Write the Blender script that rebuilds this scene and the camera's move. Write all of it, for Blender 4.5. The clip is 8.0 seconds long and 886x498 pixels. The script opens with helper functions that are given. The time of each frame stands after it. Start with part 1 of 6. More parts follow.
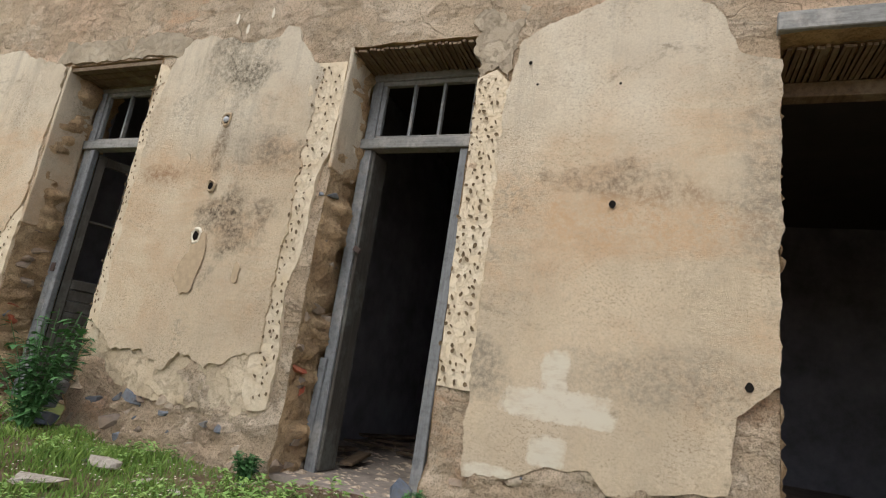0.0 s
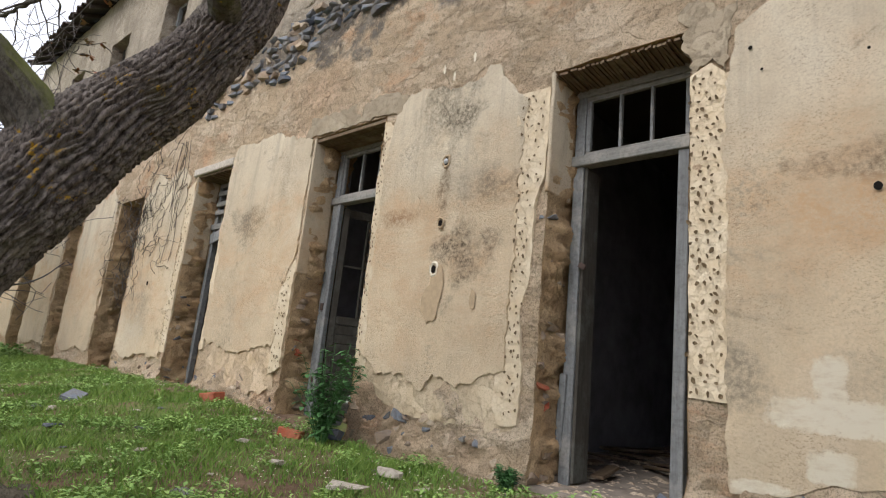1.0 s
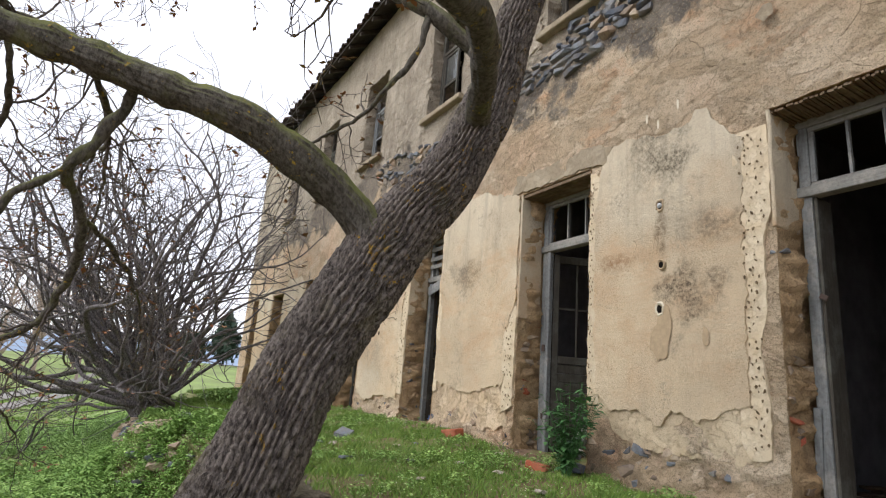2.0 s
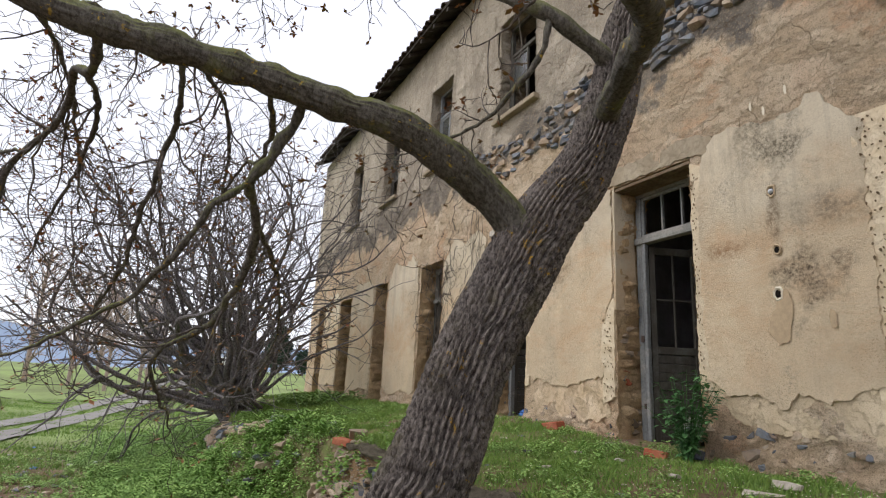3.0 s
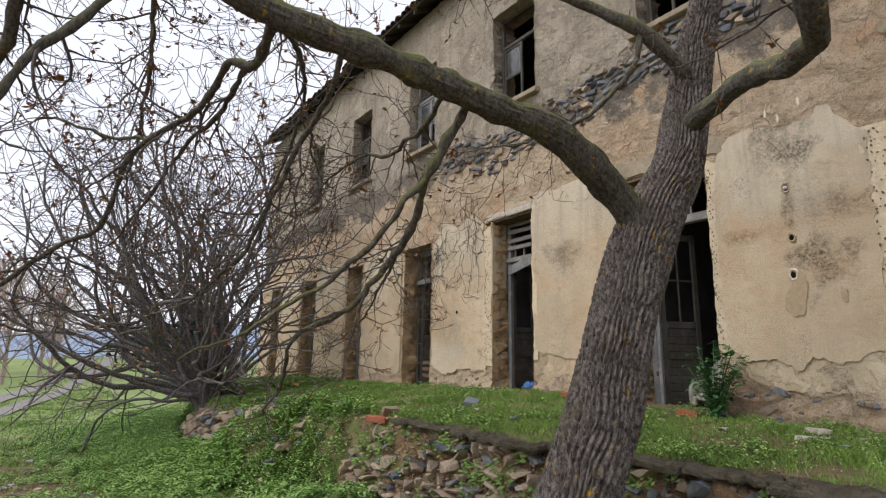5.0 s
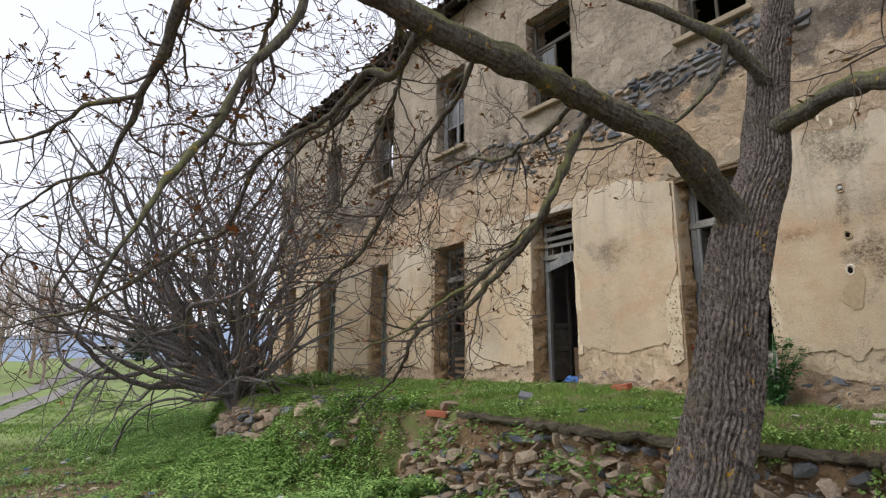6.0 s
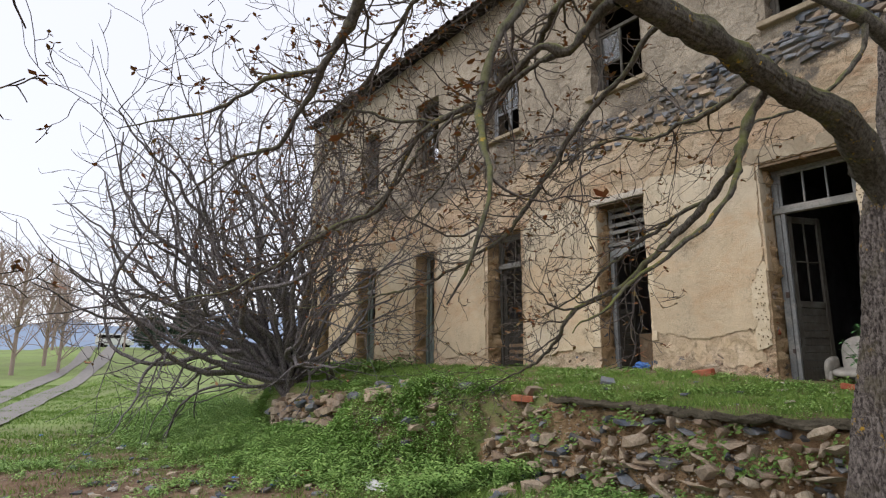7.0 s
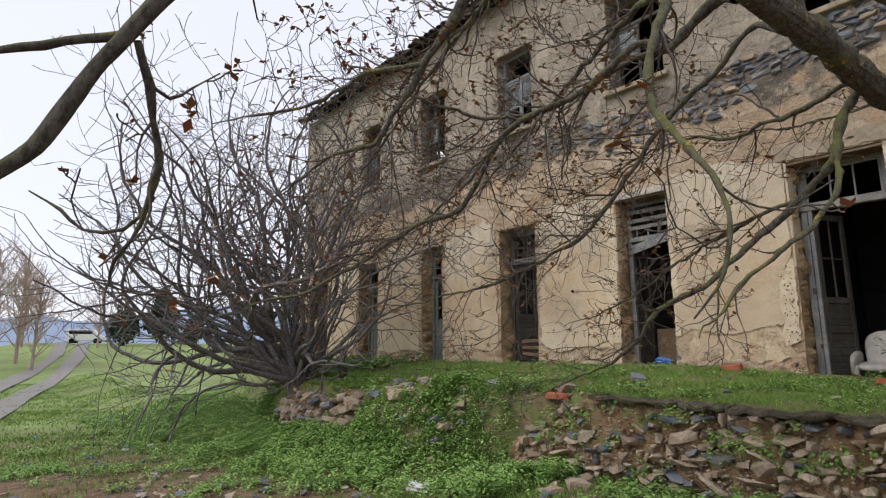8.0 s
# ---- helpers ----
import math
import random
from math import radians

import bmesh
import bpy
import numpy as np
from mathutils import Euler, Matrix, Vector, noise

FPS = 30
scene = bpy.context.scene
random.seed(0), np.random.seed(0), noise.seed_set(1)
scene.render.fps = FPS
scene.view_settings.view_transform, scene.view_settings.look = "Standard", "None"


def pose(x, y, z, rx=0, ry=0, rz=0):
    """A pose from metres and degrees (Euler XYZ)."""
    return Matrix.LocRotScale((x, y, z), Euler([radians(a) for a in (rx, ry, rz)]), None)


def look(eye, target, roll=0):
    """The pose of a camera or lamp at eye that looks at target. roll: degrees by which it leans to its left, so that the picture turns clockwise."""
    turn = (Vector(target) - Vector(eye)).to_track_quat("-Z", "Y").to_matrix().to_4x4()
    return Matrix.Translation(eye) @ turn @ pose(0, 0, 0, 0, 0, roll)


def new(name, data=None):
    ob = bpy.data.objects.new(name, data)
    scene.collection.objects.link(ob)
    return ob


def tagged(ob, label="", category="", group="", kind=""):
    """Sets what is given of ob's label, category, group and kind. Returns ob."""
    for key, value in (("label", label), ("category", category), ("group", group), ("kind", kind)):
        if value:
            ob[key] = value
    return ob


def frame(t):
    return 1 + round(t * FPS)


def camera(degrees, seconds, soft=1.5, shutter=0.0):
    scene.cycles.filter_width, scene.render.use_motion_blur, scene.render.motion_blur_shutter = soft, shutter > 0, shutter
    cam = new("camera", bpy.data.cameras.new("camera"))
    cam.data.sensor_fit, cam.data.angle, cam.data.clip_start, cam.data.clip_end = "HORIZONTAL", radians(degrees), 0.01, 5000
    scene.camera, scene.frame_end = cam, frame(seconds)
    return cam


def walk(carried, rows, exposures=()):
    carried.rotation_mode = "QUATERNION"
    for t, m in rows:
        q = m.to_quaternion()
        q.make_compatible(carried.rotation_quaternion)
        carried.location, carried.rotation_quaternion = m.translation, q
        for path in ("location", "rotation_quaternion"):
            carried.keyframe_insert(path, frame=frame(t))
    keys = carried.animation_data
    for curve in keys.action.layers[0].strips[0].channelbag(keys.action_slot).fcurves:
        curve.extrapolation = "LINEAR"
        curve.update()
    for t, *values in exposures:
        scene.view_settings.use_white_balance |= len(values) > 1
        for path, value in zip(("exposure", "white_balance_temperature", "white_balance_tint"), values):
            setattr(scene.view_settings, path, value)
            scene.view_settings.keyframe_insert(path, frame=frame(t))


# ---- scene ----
cam = camera(75.8, 8.0, soft=1.15)
EXPOSURES = [(0, 0.71, 6300, 14), (1.0, 0.72, 6300, 14), (2.0, 0.74, 6300, 14), (3.5, 0.38, 6330, 15), (5.5, 0.37, 6330, 15), (7.0, 0.31, 6320, 15), (8.0, 0.25, 6300, 15)]
PATH = [
    (0, (0.237, -3.143, 1.418), (-0.485, -1.337, 1.884), 8.1),
    (0.5, (0.165, -3.201, 1.412), (-0.869, -1.544, 1.844), 6.7),
    (1, (0.175, -3.374, 1.433), (-1.142, -1.928, 1.85), 5.8),
    (1.5, (0.291, -3.765, 1.468), (-1.225, -2.542, 1.923), 4.6),
    (2, (0.294, -4.114, 1.427), (-1.388, -3.142, 1.903), 4.5),
    (2.2, (0.264, -4.244, 1.387), (-1.46, -3.358, 1.882), 4.6),
    (3.3, (0.021, -5.045, 1.282), (-1.722, -4.18, 1.744), 2.5),
    (3.5, (-0.056, -5.216, 1.288), (-1.771, -4.298, 1.749), 2.3),
    (4, (-0.237, -5.692, 1.269), (-1.912, -4.698, 1.722), 1.9),
    (5.3, (-0.497, -6.656, 1.196), (-2.064, -5.487, 1.616), 0.3),
    (5.5, (-0.623, -6.851, 1.191), (-2.182, -5.672, 1.614), -0.0),
    (6, (-0.806, -7.369, 1.17), (-2.363, -6.183, 1.581), 0.1),
    (6.5, (-1.136, -7.886, 1.185), (-2.688, -6.688, 1.583), 0.4),
    (7, (-1.613, -8.307, 1.099), (-3.17, -7.11, 1.476), 0.2),
    (7.5, (-1.888, -8.709, 1.199), (-3.432, -7.49, 1.56), 0.0),
    (8, (-2.214, -8.896, 1.177), (-3.717, -7.625, 1.529), -0.3),
]
walk(cam, [(t, look(eye, target, roll)) for t, eye, target, roll in PATH], EXPOSURES)

# ---- light ----
world = bpy.data.worlds.new("overcast_sky")
scene.world = world
world.use_nodes = True
wn, wl = world.node_tree.nodes, world.node_tree.links
wn.clear()
sky = wn.new("ShaderNodeTexSky")
sky.sky_type, sky.sun_disc = "NISHITA", False
sky.sun_elevation, sky.sun_rotation = radians(42), radians(215)
cloud = wn.new("ShaderNodeMix")
cloud.data_type = "RGBA"
cloud.inputs[0].default_value = 0.8
cloud.inputs[7].default_value = (9.2, 9.4, 9.9, 1)
back = wn.new("ShaderNodeBackground")
back.inputs[1].default_value = 0.097
wout = wn.new("ShaderNodeOutputWorld")
wl.new(sky.outputs[0], cloud.inputs[6])
wl.new(cloud.outputs[2], back.inputs[0])
wl.new(back.outputs[0], wout.inputs[0])
sun_data = bpy.data.lights.new("sun", "SUN")
sun_data.energy, sun_data.angle, sun_data.color = 1.25, radians(40), (1, 0.96, 0.9)
sun = new("sun", sun_data)
sun.matrix_world = look((-6, -14, 16), (-3, 0, 2))


# ---- materials ----
def lin(r, g, b):
    return tuple(((c / 255) / 12.92 if c < 10.3 else ((c / 255 + 0.055) / 1.055) ** 2.4) for c in (r, g, b)) + (1,)


class Nodes:
    """A small writer for one material's nodes."""

    def __init__(self, name):
        self.m = bpy.data.materials.new(name)
        self.m.use_nodes = True
        self.n, self.l = self.m.node_tree.nodes, self.m.node_tree.links
        self.b = self.n["Principled BSDF"]
        self.pos = self.n.new("ShaderNodeNewGeometry").outputs["Position"]

    def put(self, socket, value):
        if isinstance(value, (int, float, tuple)):
            socket.default_value = value
        else:
            self.l.new(value, socket)

    def stretch(self, sx, sy, sz):
        node = self.n.new("ShaderNodeVectorMath")
        node.operation = "MULTIPLY"
        self.l.new(self.pos, node.inputs[0])
        node.inputs[1].default_value = (sx, sy, sz)
        return node.outputs[0]

    def noise(self, scale, detail=5, rough=0.6, vector=None, warp=0.0):
        node = self.n.new("ShaderNodeTexNoise")
        self.l.new(vector or self.pos, node.inputs["Vector"])
        node.inputs["Scale"].default_value, node.inputs["Detail"].default_value = scale, detail
        node.inputs["Roughness"].default_value, node.inputs["Distortion"].default_value = rough, warp
        return node.outputs[0]

    def cells(self, scale, feature="F1", vector=None):
        node = self.n.new("ShaderNodeTexVoronoi")
        node.feature = feature
        self.l.new(vector or self.pos, node.inputs["Vector"])
        node.inputs["Scale"].default_value = scale
        return node.outputs[0]

    def ramp(self, value, lo, hi, a=0.0, b=1.0):
        node = self.n.new("ShaderNodeMapRange")
        self.put(node.inputs[0], value)
        for i, v in enumerate((lo, hi, a, b)):
            node.inputs[i + 1].default_value = v
        return node.outputs[0]

    def math(self, op, a, b=0.0):
        node = self.n.new("ShaderNodeMath")
        node.operation = op
        self.put(node.inputs[0], a)
        self.put(node.inputs[1], b)
        return node.outputs[0]

    def mix(self, f, a, b, how="MIX"):
        node = self.n.new("ShaderNodeMix")
        node.data_type, node.blend_type = "RGBA", how
        self.put(node.inputs[0], f)
        self.put(node.inputs[6], a)
        self.put(node.inputs[7], b)
        return node.outputs[2]

    def spot(self, x, z, rx, rz, soft=0.9, rag=1.5, scale=4.0):
        """1 inside a torn-edged oval on the facade, 0 outside."""
        a = self.math("MULTIPLY", self.math("SUBTRACT", self.axis(0), x), 1 / rx)
        b = self.math("MULTIPLY", self.math("SUBTRACT", self.axis(2), z), 1 / rz)
        r = self.math("ADD", self.math("MULTIPLY", a, a), self.math("MULTIPLY", b, b))
        r = self.math("ADD", r, self.ramp(self.noise(scale, 6, 0.7), 0.3, 0.7, -rag, rag))
        return self.ramp(r, 1 + soft, 1 - soft)

    def stroke(self, x, z, rx, rz):
        """1 inside a brushed oblong with frayed ends."""
        a = self.math("MULTIPLY", self.math("SUBTRACT", self.axis(0), x), 1 / rx)
        b = self.math("MULTIPLY", self.math("SUBTRACT", self.axis(2), z), 1 / rz)
        a, b = self.math("POWER", self.math("ABSOLUTE", a), 5.0), self.math("POWER", self.math("ABSOLUTE", b), 5.0)
        r = self.math("ADD", self.math("ADD", a, b), self.ramp(self.noise(11, 6, 0.75), 0.3, 0.7, -1.2, 1.2))
        return self.ramp(r, 1.4, 0.5)

    def axis(self, i):
        node = self.n.new("ShaderNodeSeparateXYZ")
        self.l.new(self.pos, node.inputs[0])
        return node.outputs[i]

    def own(self):
        return self.n.new("ShaderNodeObjectInfo").outputs["Random"]

    def island(self):
        return self.n.new("ShaderNodeNewGeometry").outputs["Random Per Island"]

    def done(self, color, rough=0.9, bump=None, depth=0.01, strength=1.0, spec=0.3, metal=0.0):
        self.put(self.b.inputs["Base Color"], color)
        self.put(self.b.inputs["Roughness"], rough)
        self.b.inputs["Specular IOR Level"].default_value, self.b.inputs["Metallic"].default_value = spec, metal
        if bump is not None:
            node = self.n.new("ShaderNodeBump")
            node.inputs["Distance"].default_value, node.inputs["Strength"].default_value = depth, strength
            self.put(node.inputs["Height"], bump)
            self.l.new(node.outputs[0], self.b.inputs["Normal"])
        return self.m


def plaster_material(name, cream, ochre, orange, grey):
    """Old lime wash: pale above, ochre with rusty drifts in the middle, mould in speckled blotches."""
    k = Nodes(name)
    z = k.math("ADD", k.axis(2), k.ramp(k.noise(1.5, 5, 0.6), 0.3, 0.7, -0.6, 0.6))
    c = k.mix(k.ramp(z, 2.5, 3.6), ochre, cream)
    c = k.mix(k.ramp(k.noise(0.8, 6, 0.6, None, 0.5), 0.42, 0.6, 0.0, 0.6), c, k.mix(0.5, ochre, grey))
    drift = k.ramp(k.noise(1.3, 9, 0.68, k.stretch(0.8, 1, 1.9), 0.8), 0.43, 0.58)
    band = k.math("MULTIPLY", k.ramp(z, 3.3, 2.8), k.ramp(z, 1.5, 2.1))
    c = k.mix(k.math("MULTIPLY", k.math("MULTIPLY", drift, band), 0.65), c, orange)
    fleck = k.ramp(k.noise(34, 6, 0.75), 0.47, 0.6)
    mould = k.math("MULTIPLY", k.ramp(k.noise(1.15, 8, 0.7, k.stretch(1, 1, 0.75), 0.3), 0.53, 0.64), fleck)
    c = k.mix(k.math("MULTIPLY", mould, 0.75), c, grey)
    dark = k.math("MULTIPLY", k.ramp(k.noise(1.9, 7, 0.7, k.stretch(0.8, 1, 1.3), 0.6), 0.6, 0.68), k.ramp(k.noise(22, 6, 0.75), 0.42, 0.55))
    c = k.mix(k.math("MULTIPLY", dark, 0.7), c, lin(104, 88, 70))
    streak = k.math("MULTIPLY", k.ramp(k.noise(2.4, 7, 0.65, k.stretch(3.4, 3, 0.2)), 0.5, 0.66), k.ramp(z, 2.6, 3.7, 0.1, 0.42))
    c = k.mix(streak, c, grey)
    c = k.mix(k.ramp(k.noise(7, 7, 0.7), 0.35, 0.65, 0.0, 0.45), c, k.mix(0.5, cream, ochre))
    c = k.mix(k.ramp(k.noise(75, 4), 0.4, 0.7, 0.0, 0.4), c, k.mix(0.5, grey, ochre))
    grain = k.math("MULTIPLY", k.ramp(k.noise(64, 8, 0.85, k.stretch(0.8, 1, 1.3)), 0.53, 0.58), k.ramp(k.noise(1.7, 6, 0.7), 0.4, 0.62, 0.1, 1))
    c = k.mix(k.math("MULTIPLY", grain, 0.62), c, lin(132, 102, 72))
    for x, z, rx, rz, tone, f in ((0.74, 2.75, 0.1, 0.5, grey, 0.8), (-2.72, 2.4, 0.26, 0.16, lin(96, 84, 70), 1.0), (-0.02, 2.72, 0.26, 0.08, lin(112, 94, 76), 0.85), (0.22, 2.62, 0.2, 0.06, lin(140, 108, 80), 0.7),
                                  (-3.0, 3.75, 0.22, 0.3, lin(112, 104, 88), 1.0), (-3.02, 3.0, 0.05, 0.22, lin(120, 100, 78), 0.8), (-2.45, 2.9, 0.2, 0.1, lin(150, 130, 104), 0.9), (-3.5, 2.75, 0.2, 0.06, lin(150, 112, 78), 0.8), (-6.2, 3.0, 0.2, 0.14, lin(136, 118, 92), 0.9), (-2.6, 3.0, 0.25, 0.1, grey, 0.6), (-0.75, 1.55, 0.16, 0.14, grey, 0.8), (0.25, 1.6, 0.4, 0.12, grey, 0.55), (-0.05, 2.45, 0.5, 0.12, orange, 0.8), (-6.35, 2.95, 0.14, 0.12, grey, 0.9),
                                  (-6.6, 3.1, 0.1, 0.1, grey, 0.8), (-9.2, 1.9, 0.35, 0.4, grey, 0.6), (-9.5, 1.45, 0.5, 0.25, cream, 0.7)):
        c = k.mix(k.math("MULTIPLY", k.math("MULTIPLY", k.spot(x, z, rx * 1.15, rz * 1.2), f), k.ramp(k.noise(30, 6, 0.8), 0.4, 0.6, 0.1, 1)), c, tone)
    for x, z, rx, rz in ((-0.27, 1.4, 0.28, 0.085), (-0.29, 1.55, 0.075, 0.14), (-0.3, 1.16, 0.1, 0.08), (-0.12, 1.36, 0.18, 0.05), (-0.6, 0.98, 0.14, 0.06)):
        c = k.mix(k.math("MULTIPLY", k.stroke(x, z, rx, rz), k.ramp(k.noise(26, 5, 0.7, k.stretch(0.35, 1, 1)), 0.32, 0.55, 0.4, 1.0)), c, lin(226, 216, 192))
    wob = k.n.new("ShaderNodeTexNoise")
    wob.inputs["Scale"].default_value = 3.0
    k.l.new(k.pos, wob.inputs["Vector"])
    crack = k.ramp(k.cells(1.5, "DISTANCE_TO_EDGE", k.mix(0.25, k.pos, wob.outputs[1])), 0.0, 0.004, 1.0, 0.0)
    crack = k.math("MULTIPLY", crack, k.ramp(k.noise(1.1, 3), 0.64, 0.68))
    c = k.mix(k.math("MULTIPLY", crack, 0.6), c, lin(96, 78, 56))
    h = k.math("ADD", k.math("MULTIPLY", k.noise(130, 6, 0.8), 0.75), k.math("MULTIPLY", k.noise(9, 6, 0.65), 0.7))
    h = k.math("SUBTRACT", h, k.math("MULTIPLY", crack, 0.6))
    return k.done(c, 0.95, h, 0.018, 1.0, 0.1)


PLASTER = plaster_material("ochre_plaster", lin(226, 215, 190), lin(221, 200, 166), lin(207, 170, 130), lin(138, 128, 112))


def mortar_material(name, a, b, dark, scale=7.0, depth=0.035):
    k = Nodes(name)
    n1 = k.noise(scale * 0.25, 8, 0.65, None, 0.5)
    c = k.mix(k.ramp(n1, 0.35, 0.65), a, b)
    flake = k.ramp(k.noise(scale * 0.45, 10, 0.78, None, 0.4), 0.49, 0.53)
    c = k.mix(k.math("MULTIPLY", flake, 0.35), c, k.mix(0.5, a, dark))
    grit = k.noise(scale * 7, 5, 0.8)
    c = k.mix(k.ramp(grit, 0.5, 0.62, 0.0, 0.5), c, dark)
    c = k.mix(k.math("MULTIPLY", k.ramp(k.noise(scale, 6, 0.7), 0.54, 0.7), 0.5), c, dark)
    h = k.math("ADD", k.math("MULTIPLY", k.noise(scale * 1.3, 10, 0.78), 1.0), k.math("MULTIPLY", flake, -0.3))
    return k.done(c, 0.97, h, depth, 0.9, 0.1)


RENDER_GREY = mortar_material("grey_render", lin(180, 167, 144), lin(160, 146, 122), lin(120, 106, 88), 14, 0.014)
RENDER_TAN = mortar_material("tan_render", lin(218, 202, 172), lin(198, 178, 146), lin(142, 124, 100), 14, 0.014)
RUBBLE = mortar_material("earth_mortar", lin(230, 210, 180), lin(208, 184, 148), lin(150, 126, 98), 13, 0.025)
JAMB = mortar_material("crumbled_clay_mortar", lin(216, 188, 148), lin(194, 160, 118), lin(120, 96, 72), 9, 0.045)
PITTED = mortar_material("cream_lime_coat", lin(226, 212, 184), lin(214, 195, 162), lin(186, 166, 134), 26, 0.008)
PICK = mortar_material("pick_mark_mortar", lin(140, 120, 92), lin(120, 104, 80), lin(84, 72, 58), 12, 0.02)


def facade_material():
    """The bare wall: tan render over the doors, a band of dark stone bedding, grey-beige plaster above."""
    k = Nodes("bare_facade")
    wob = k.ramp(k.noise(1.0, 7, 0.7), 0.25, 0.75, -0.55, 0.55)
    z = k.math("ADD", k.axis(2), wob)
    tan = k.mix(k.ramp(k.noise(1.6, 8, 0.68, None, 0.4), 0.36, 0.64), lin(230, 212, 184), lin(212, 190, 158))
    tan = k.mix(k.math("MULTIPLY", k.ramp(k.noise(0.7, 5), 0.5, 0.62), 0.55), tan, lin(222, 186, 152))
    flake = k.ramp(k.noise(2.6, 12, 0.76, k.stretch(0.7, 1, 1.4), 0.5), 0.49, 0.53)
    tan = k.mix(k.math("MULTIPLY", flake, 0.6), tan, lin(202, 178, 146))
    rust = k.ramp(k.noise(1.2, 9, 0.72, k.stretch(0.8, 1, 1.2), 0.4), 0.55, 0.63)
    tan = k.mix(k.math("MULTIPLY", rust, 0.45), tan, lin(212, 158, 116))
    bed = k.mix(k.ramp(k.noise(3, 8), 0.35, 0.65), lin(152, 144, 130), lin(112, 108, 102))
    up = k.mix(k.ramp(k.noise(0.9, 9, 0.7, k.stretch(1, 1, 0.6), 0.3), 0.35, 0.65), lin(206, 196, 176), lin(168, 158, 142))
    up = k.mix(k.math("MULTIPLY", k.ramp(k.noise(2.0, 6, 0.65, k.stretch(2.6, 2, 0.25)), 0.5, 0.72), 0.5), up, lin(118, 110, 98))
    up = k.mix(k.math("MULTIPLY", k.ramp(k.noise(1.4, 6, 0.75), 0.56, 0.6), 0.75), up, lin(212, 202, 182))
    c = k.mix(k.ramp(z, 4.95, 5.1), tan, bed)
    c = k.mix(k.ramp(z, 5.5, 5.66), c, up)
    c = k.mix(k.math("MULTIPLY", k.ramp(k.noise(14, 7, 0.75), 0.54, 0.66), 0.45), c, lin(126, 106, 84))
    c = k.mix(k.math("MULTIPLY", k.ramp(k.noise(38, 5, 0.7), 0.52, 0.66), 0.5), c, lin(226, 204, 172))
    c = k.mix(k.ramp(k.noise(88, 6, 0.85), 0.51, 0.6, 0.0, 0.6), c, lin(122, 102, 82))
    wob = k.n.new("ShaderNodeTexNoise")
    wob.inputs["Scale"].default_value = 4.0
    k.l.new(k.pos, wob.inputs["Vector"])
    crack = k.ramp(k.cells(2.6, "DISTANCE_TO_EDGE", k.mix(0.2, k.pos, wob.outputs[1])), 0.0, 0.012, 1.0, 0.0)
    crack = k.math("MULTIPLY", k.math("MULTIPLY", crack, k.ramp(k.axis(2), 2.2, 3.4)), k.ramp(k.noise(1.5, 4), 0.46, 0.54))
    c = k.mix(k.math("MULTIPLY", crack, 0.6), c, lin(104, 84, 62))
    c = k.mix(k.math("MULTIPLY", k.ramp(k.noise(46, 4, 0.8), 0.55, 0.62), 0.5), c, lin(112, 92, 72))
    h = k.math("ADD", k.math("MULTIPLY", k.noise(11, 12, 0.8, k.stretch(0.8, 1, 1.3)), 1.5), k.math("ADD", k.math("MULTIPLY", k.noise(3.5, 5), 1.2), k.math("MULTIPLY", flake, -0.45)))
    h = k.math("ADD", h, k.math("MULTIPLY", k.noise(70, 6, 0.8), 0.7))
    h = k.math("SUBTRACT", h, k.math("MULTIPLY", crack, 0.5))
    return k.done(c, 0.96, h, 0.03, 1.0, 0.1)


FACADE = facade_material()


def wood_material(name, a, b, flake, axis=2):
    k = Nodes(name)
    s = [18, 18, 18]
    s[axis] = 1.1
    grain = k.noise(2.2, 8, 0.7, k.stretch(*s), 0.3)
    c = k.mix(k.ramp(grain, 0.3, 0.7), a, b)
    c = k.mix(k.math("MULTIPLY", k.ramp(k.noise(3.2, 7, 0.7), 0.5, 0.62), 0.7), c, flake)
    c = k.mix(k.ramp(k.noise(30, 3), 0.45, 0.75, 0, 0.4), c, lin(60, 54, 48))
    return k.done(c, 0.85, grain, 0.006, 0.8, 0.2)


WOOD = wood_material("weathered_grey_paint", lin(140, 143, 142), lin(108, 110, 110), lin(160, 158, 150))
WOOD_X = wood_material("weathered_grey_rail", lin(146, 146, 140), lin(114, 113, 108), lin(164, 160, 150), 0)
WOOD_RAW = wood_material("bare_old_wood", lin(128, 108, 84), lin(92, 76, 60), lin(140, 126, 104), 1)
WOOD_LEAF = wood_material("greyed_door_wood", lin(90, 86, 78), lin(62, 58, 52), lin(104, 106, 98))
WOOD_GREEN = wood_material("faded_green_door", lin(128, 140, 132), lin(104, 116, 110), lin(150, 152, 144))


def stone_material(name, a, b, tint):
    k = Nodes(name)
    c = k.mix(k.own(), a, b)
    c = k.mix(k.ramp(k.noise(5, 8, 0.7), 0.4, 0.7, 0, 0.75), c, tint)
    c = k.mix(k.ramp(k.noise(40, 4), 0.4, 0.7, 0, 0.4), c, lin(70, 64, 58))
    return k.done(c, 0.9, k.noise(18, 8, 0.7), 0.02, 0.8, 0.2)


SLATE = stone_material("slate_stone", lin(132, 140, 148), lin(76, 84, 96), lin(150, 140, 124))
FIELD = stone_material("field_stone", lin(204, 188, 164), lin(128, 114, 100), lin(176, 148, 118))
WHITE_STONE = stone_material("pale_rubble", lin(216, 208, 194), lin(190, 180, 164), lin(170, 158, 138))
BRICK = stone_material("red_brick", lin(186, 104, 76), lin(160, 82, 60), lin(198, 138, 104))
TILE = stone_material("roof_tile", lin(104, 86, 76), lin(74, 66, 60), lin(80, 78, 72))


